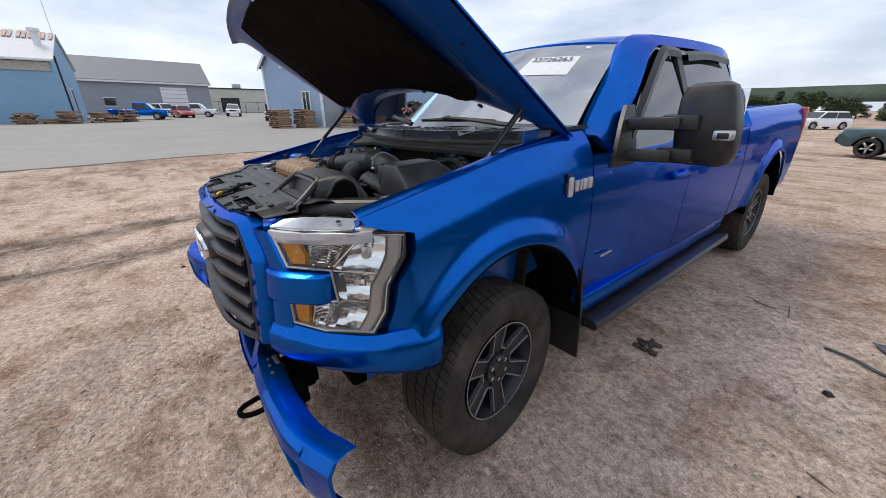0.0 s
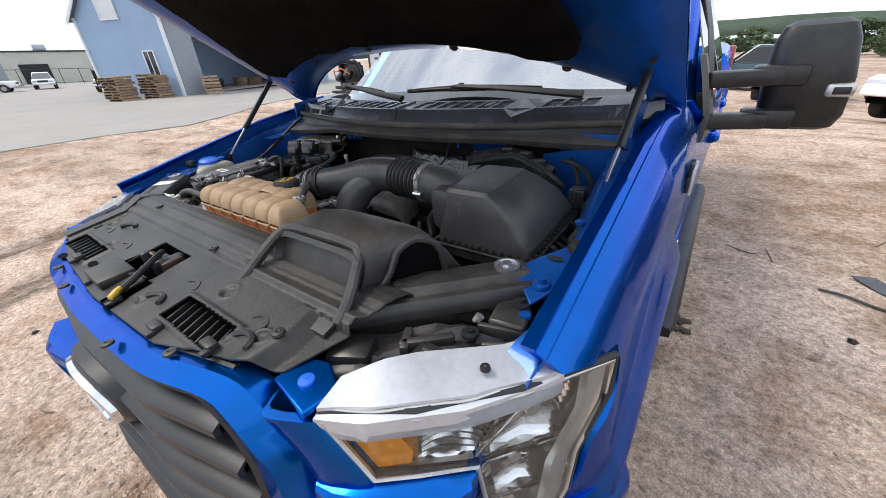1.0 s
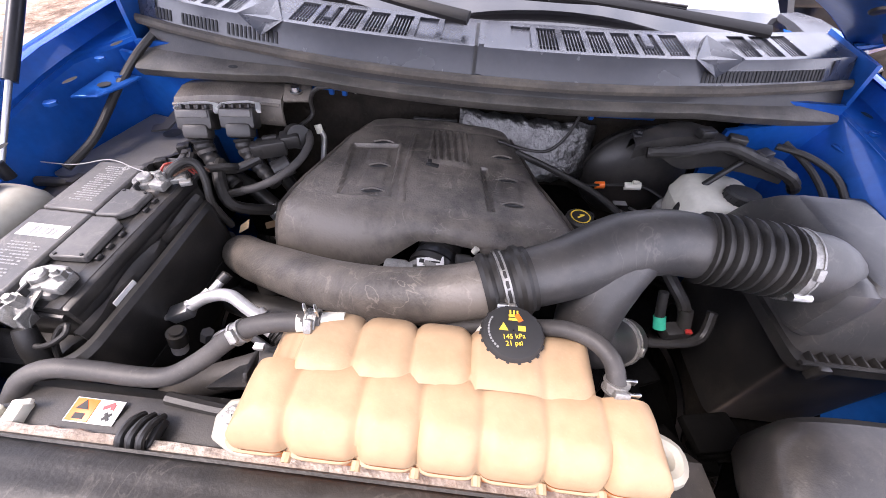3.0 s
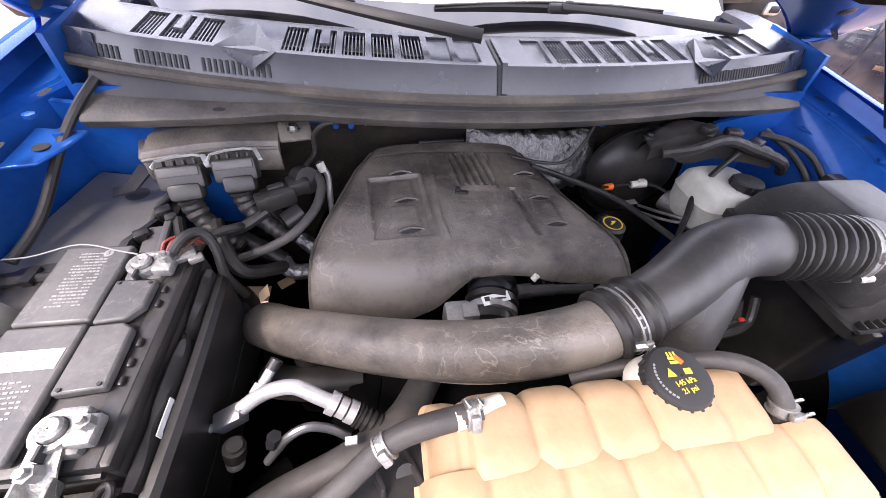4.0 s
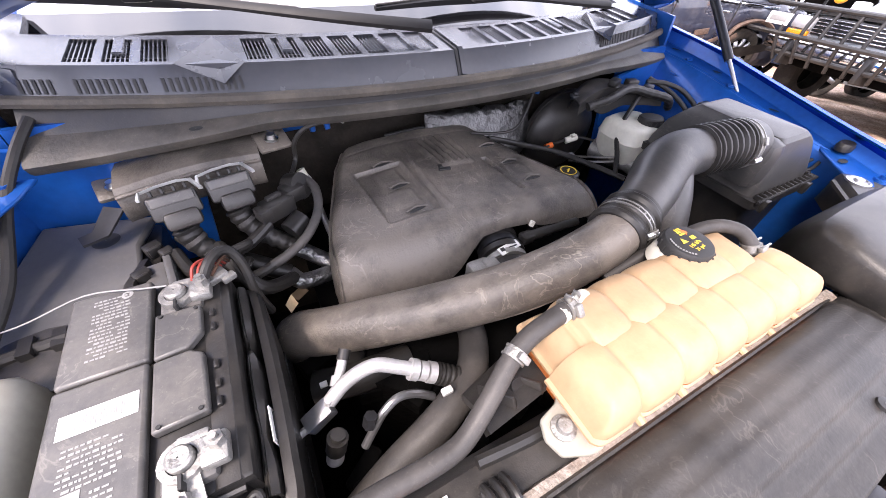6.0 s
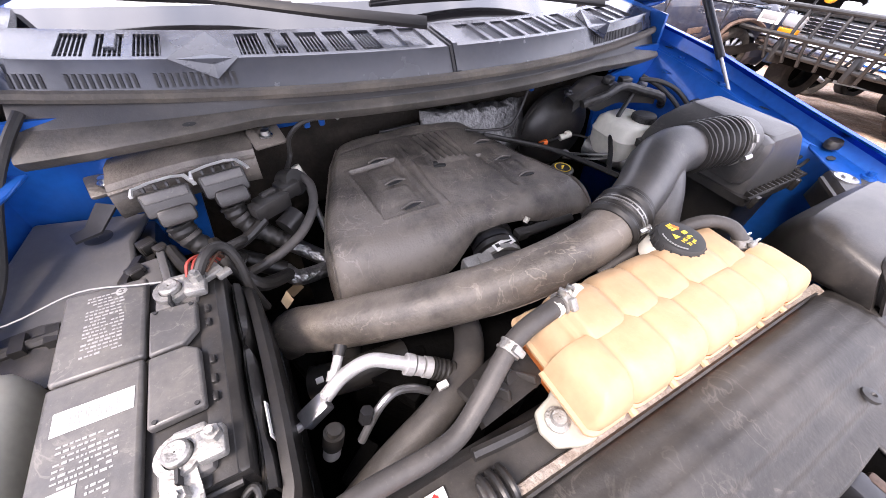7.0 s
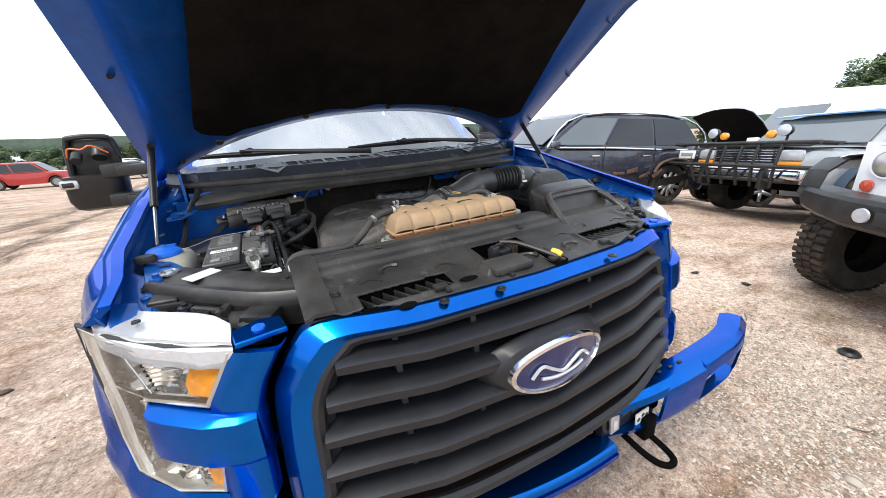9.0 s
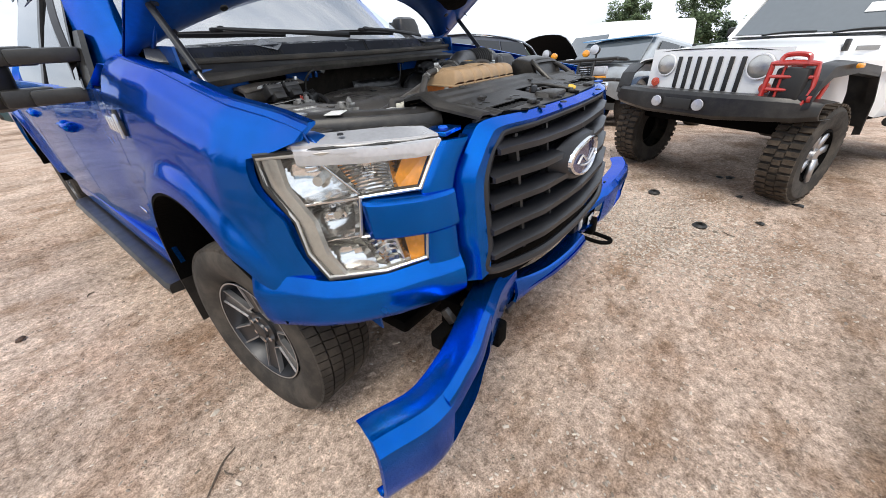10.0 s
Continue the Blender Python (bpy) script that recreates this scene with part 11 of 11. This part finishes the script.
first = None
rp = random.Random(8)
for (x, y, n) in ((-27.6, 6.6, 9), (-27.4, 8.35, 9), (-26.9, 11.1, 0)):
    for k in range(n):
        m = stand(x + rp.uniform(-.08, .08), y + rp.uniform(-.08, .08), 22 + rp.uniform(-8, 8), .145 * k)
        if k == n - 1:
            m = m @ Matrix.Rotation(radians(rp.uniform(-8, 8)), 4, "X")
        if first is None:
            first = pallet(m)
        else:
            copy_thing(first, m)
for x, y, n in ((-43.4, -9.0, 6), (-43.6, -7.6, 3), (-43.2, -6.3, 7), (-45.2, -4.6, 6), (-44.6, -3.6, 4), (-43.6, -11.5, 4), (-46, -2.6, 8)):
    for k in range(n):
        copy_thing(first, stand(x + rp.uniform(-.3, .3), y + rp.uniform(-.2, .2), rp.uniform(0, 90), .145 * k))
copy_thing(first, stand(-27.0, 11.4, 100, .55) @ Matrix.Rotation(radians(78), 4, "X"))
tn = thing("storage_tank", "dark open-framed trailer beside the shed", "trailer", stand(-40.0, 9.6, 20) @ Matrix.Scale(.62, 4))
part("box_body", B().box((0, 0, 1.9), (1.6, 3.0, 1.7), .05), "gunmetal", tn)
for x in (-.7, 0, .7):
    part("post", B().box((x, -1.55, 1.6), (.08, .08, 2.6), .01), "black", tn)
part("trailer_frame", B().box((0, 0, .85), (1.7, 3.6, .16), .02), "black", tn)
for s in (1, -1):
    simple_wheel(tn, Matrix.Translation((s * .85, .3, .4)) @ Matrix.Rotation(radians(90 * s), 4, "Y"), .4, .25, .22, 0)
# chain-link fence line near the warehouse
fe = thing("fence", "thin chain-link fence by the warehouse", "fence", stand(-90, 18, 0))
for k in range(12):
    part("fence_post", B().cyl((0, -12 + 2.5 * k, 0), (0, -12 + 2.5 * k, 2.4), .05, 6), "gunmetal", fe)
part("fence_rail", B().cyl((0, -12, 2.35), (0, 15.5, 2.35), .04, 6).cyl((0, -12, .3), (0, 15.5, .3), .03, 6), "gunmetal", fe)

# dumpster and storage rack with stacked cars, beyond the passenger's side
du = thing("dumpster", "dark green steel dumpster with white stencil marks", "dumpster", stand(-13.6, 15.6, heading(.94, -.34)))
part("bin", loft([rrect(-1.0, 1.0, -.7, .7, .15, .12), rrect(-1.15, 1.15, -.95, .95, 1.75, .12)]), mat("dark_green_steel", (.012, .03, .026), .5, 0, .3, 3), du)
part("rim", B().tube([(-1.17, -.97, 1.75), (1.17, -.97, 1.75), (1.17, .97, 1.75), (-1.17, .97, 1.75), (-1.17, -.97, 1.75)], .05, n=6, steps=1, caps=False), "black", du)
for k in range(3):
    part("stencil_bar", B().box((.2 + .25 * k, -.93, 1.25), (.12, .02, .16), .004, Matrix.Rotation(radians(9), 4, "X")), "white", du)
ra = thing("car_rack", "rusty steel rack holding scrapped car bodies", "rack", stand(-19.5, 24.5, heading(.94, -.34)))
for x in (-4, -1.3, 1.4, 4):
    for y in (-1, 1):
        part("upright", B().box((x, y, 1.6), (.12, .12, 3.2), .01), "rust", ra)
part("deck", B().box((0, 0, 2.6), (8.4, 2.3, .14), .01), "rust", ra)
for x, p in ((-2.2, "silverpaint"), (2.2, "gunmetal")):
    m = ra.matrix_basis @ Matrix.Translation((x, 0, 2.68)) @ Matrix.Rotation(radians(90), 4, "Z")
    car("racked_car", "scrapped car body stacked on the rusty rack", m, p, L=4.2, hw=.88, zb=.24, top=SEDAN_TOP(4.2), cab=(-1.0, -.3, 1.3, 1.9, .92, 1.45, .80, .62), axle=(-1.3, 1.25), wr=.31, detail=0, spokes=0, damage=1, group="cars on the rack")
lw = thing("low_white_shed", "low white shed behind the scrapped cars", "building", stand(-28, 36, 20))
part("shed_body", B().box((0, 0, 1.6), (12, 5, 3.6)), "trimwhite", lw)
part("roof", B().box((0, 0, 3.5), (12.6, 5.6, .3), .05), "grey_roof", lw)
part("door", B().box((1, -2.53, 1.3), (2.2, .06, 2.4), .01), "print", lw)


# ---- trees ----
def leaf_mat(name, col):
    m = mat(name, col, 0.7, 0, 0.35, 0.5, spec=0.25)
    n, l = m.node_tree.nodes, m.node_tree.links
    g = n.new("ShaderNodeNewGeometry")
    r = n.new("ShaderNodeValToRGB")
    r.color_ramp.elements[0].color = (*[c * .45 for c in col], 1)
    r.color_ramp.elements[1].color = (*[min(1, c * 1.5) for c in col], 1)
    l.new(g.outputs["Random Per Island"], r.inputs[0])
    l.new(r.outputs[0], n["Principled BSDF"].inputs["Base Color"])
    return m


M["leaf"] = leaf_mat("mixed_green_leaves", (0.095, 0.135, 0.065))
M["pine"] = leaf_mat("dark_green_needles", (0.06, 0.09, 0.055))
M["bark"] = mat("grey_brown_bark", (0.13, 0.1, 0.075), 0.95, 0, 0.3, 8, bump=0.5, bscale=20)


def tree(kind_, seed, m):
    rt = random.Random(seed)
    th = thing("tree", "leafy green tree at the edge of the yard" if kind_ == "leaf" else "dark green conifer at the edge of the yard", "tree", m, "trees round the yard")
    H = 9.0
    b = B().tube([(0, 0, -.3), (.1, .05, H * .25), (.0, .1, H * .5), (.1, 0, H * .78)], [.26, .2, .13, .04], n=8)
    for k in range(7):
        a, z = rt.uniform(0, 6.3), H * rt.uniform(.22, .55)
        ln = rt.uniform(1.2, 2.4)
        b.tube([(0, 0, z), (ln * .5 * math.cos(a), ln * .5 * math.sin(a), z + .5), (ln * math.cos(a), ln * math.sin(a), z + 1.3)], [.09, .06, .02], n=6)
    part("trunk", b, "bark", th)
    vs, fs = [], []
    lobes = []
    for k in range(44):
        if kind_ == "leaf":
            z = H * rt.uniform(.28, .98)
            rad = 2.9 * math.sqrt(max(.05, 1 - ((z / H - .55) / .48) ** 2))
        else:
            z = H * rt.uniform(.15, 1.0)
            rad = 2.0 * (1.05 - z / H)
        a, q = rt.uniform(0, 6.3), math.sqrt(rt.random())
        lobes.append((rad * q * math.cos(a), rad * q * math.sin(a), z, rt.uniform(.5, 1.15) * (1 if kind_ == "leaf" else .6)))
    for k in range(9000):
        lx, ly, lz, lr = rt.choice(lobes)
        d = Vector((rt.gauss(0, 1), rt.gauss(0, 1), rt.gauss(0, .8))).normalized() * lr * rt.uniform(.55, 1.08)
        p = Vector((lx, ly, lz)) + d
        u = Vector((rt.gauss(0, 1), rt.gauss(0, 1), rt.gauss(0, .6))).normalized()
        w = u.orthogonal().normalized()
        s = rt.uniform(.11, .26)
        k0 = len(vs)
        vs += [p - u * s, p + w * s * .55, p + u * s, p - w * s * .55]
        fs.append((k0, k0 + 1, k0 + 2, k0 + 3))
    me = bpy.data.meshes.new("crown")
    me.from_pydata([tuple(v) for v in vs], [], fs)
    me.materials.append(M["leaf" if kind_ == "leaf" else "pine"])
    c = new("crown", me)
    c.parent = th
    return th


T1, T2, T3 = tree("leaf", 1, stand(62, 14, 0)), tree("leaf", 2, stand(66, 6, 0)), tree("pine", 3, stand(-52, 92, 0))
rt = random.Random(77)
spots = []
for k in range(84):
    a = radians(62 + 66 * k / 83 + rt.uniform(-1, 1))
    d = rt.uniform(95, 135)
    spots.append((d * math.cos(a), d * math.sin(a), rt.uniform(.38, .66)))
spots += [(-18, 98, .62), (-14, 102, .66), (20, 84, .7)]
for k in range(30):
    a = radians(18 + 46 * k / 29 + rt.uniform(-1.5, 1.5))
    d = rt.uniform(60, 85)
    spots.append((d * math.cos(a), d * math.sin(a), rt.uniform(.30, .52)))
spots += [(-24, 66, .5), (-31, 70, .55), (-38, 62, .5), (-20, 74, .5), (-42, 58, .55), (50, -2, .62), (56, -4, .7), (60, 2, .6), (54, 6, .5), (66, -10, .75), (22, 42, .6), (30, 40, .7)]
for k, (x, y, s) in enumerate(spots):
    src = (T1, T2, T1, T2, T3)[k % 5]
    o = copy_thing(src, stand(x, y, rt.uniform(0, 360)))
    o.scale = (s * rt.uniform(1.2, 1.7), s * rt.uniform(1.2, 1.7), s * rt.uniform(.85, 1.1))
    o.location.z -= s * 1.6
po = thing("utility_pole", "distant wooden utility pole", "pole", stand(26, 30, 0))
part("pole", B().cyl((0, 0, -.3), (0, 0, 8), .12, 8), "bark", po)
part("cross_arm", B().box((0, 0, 7.4), (1.8, .1, .12), .01), "bark", po)
# hazy land along the horizon
hz = []
for r_, zt in ((420, -2), (430, 5)):
    hz.append([(r_ * math.cos(2 * math.pi * k / 96), r_ * math.sin(2 * math.pi * k / 96), ground_z(r_ * math.cos(2 * math.pi * k / 96), min(60, r_ * math.sin(2 * math.pi * k / 96))) + zt + (3 * noise.noise((k * .6, 0, 5)) if zt > 0 else -4)) for k in range(97)])
tagged(part("backdrop", B().grid(hz), mat("distant_woods", (0.05, 0.075, 0.05), 0.9, 0, 0.4, 0.05), solid=1.0), "hazy green woods along the horizon", "woods", kind="structure")


# ---- litter on the dirt ----
def on_ground(x, y, up=0.0):
    return Vector((x, y, ground_z(x, y) + micro_z(x, y) + up))


o = part("strap", B().tube([on_ground(1.80, 2.10, .008), on_ground(1.92, 2.06, .02), on_ground(2.05, 2.0, .012), on_ground(2.2, 1.97, .01), on_ground(2.45, 1.98, .01)], .009, n=6, flat=.5), "rubber")
tagged(o, "black rubber strip lying on the dirt", "strap")
o = part("plastic_sheet", B().slab([[on_ground(1.98, 2.34, .02), on_ground(2.10, 2.36, .03)], [on_ground(2.10, 2.2, .01), on_ground(2.22, 2.22, .02)], [on_ground(2.36, 2.05, .01), on_ground(2.46, 2.1, .02)]], (0, 0, -.005)), "cowl")
tagged(o, "torn grey plastic piece lying on the dirt", "debris")
rl = random.Random(14)
for k in range(34):
    x, y = rl.uniform(1.2, 4.0) if k % 3 else rl.uniform(-4, -1.2), rl.uniform(-2.6, 3.2)
    a, ln = rl.uniform(0, 6.3), rl.uniform(.05, .22)
    p = [on_ground(x + ln * t * math.cos(a) + .02 * rl.uniform(-1, 1), y + ln * t * math.sin(a) + .02 * rl.uniform(-1, 1), .006) for t in (0, .4, 1)]
    o = part("twig", B().tube(p, [.003, .004, .002], n=5), "bark")
    tagged(o, "thin dry twig lying on the dirt", "twig", "twigs on the dirt")
for k in range(26):
    x, y = rl.uniform(1.1, 3.6) if k % 4 else rl.uniform(-3.5, -1.3), rl.uniform(-2.8, 3.0)
    s = rl.uniform(.025, .06)
    pts = [on_ground(x + s * math.cos(t) * rl.uniform(.5, 1), y + s * math.sin(t) * rl.uniform(.5, 1), rl.uniform(.003, .02)) for t in (0, 1.2, 2.4, 3.7, 5)]
    b = B()
    b.add(pts + [sum(pts, Vector()) / 5 + Vector((0, 0, .012))], [(i, (i + 1) % 5, 5) for i in range(5)])
    o = part("scrap", b, rl.choice(("black", "rubber", "rust", "pebble")), solid=.006)
    tagged(o, "small flat scrap lying on the dirt", "debris", "scraps on the dirt")
M["mud"] = mat("wet_mud", (.06, .045, .03), .6, bump=.5)
for k in range(14):
    p = on_ground(1.06 + rl.uniform(-.07, .07), 1.28 + rl.uniform(-.06, .06), .01)
    o = part("dirt_clod", B().box(p, (rl.uniform(.02, .05), rl.uniform(.02, .05), .015), .004, Matrix.Rotation(rl.uniform(0, 3), 4, "Z")), "mud")
    tagged(o, "dark broken clod of dirt beside the pickup", "debris", "mud clods beside the pickup")
for x, y in ((2.05, -1.35), (2.6, -.9)):
    o = part("oil_plug", B().spin([(.05, 0), (.055, .015), (.04, .03), (.02, .03), (.02, .0)], 16), "rubber", at=Matrix.Translation(on_ground(x, y)))
    tagged(o, "black rubber ring lying on the gravel", "debris")
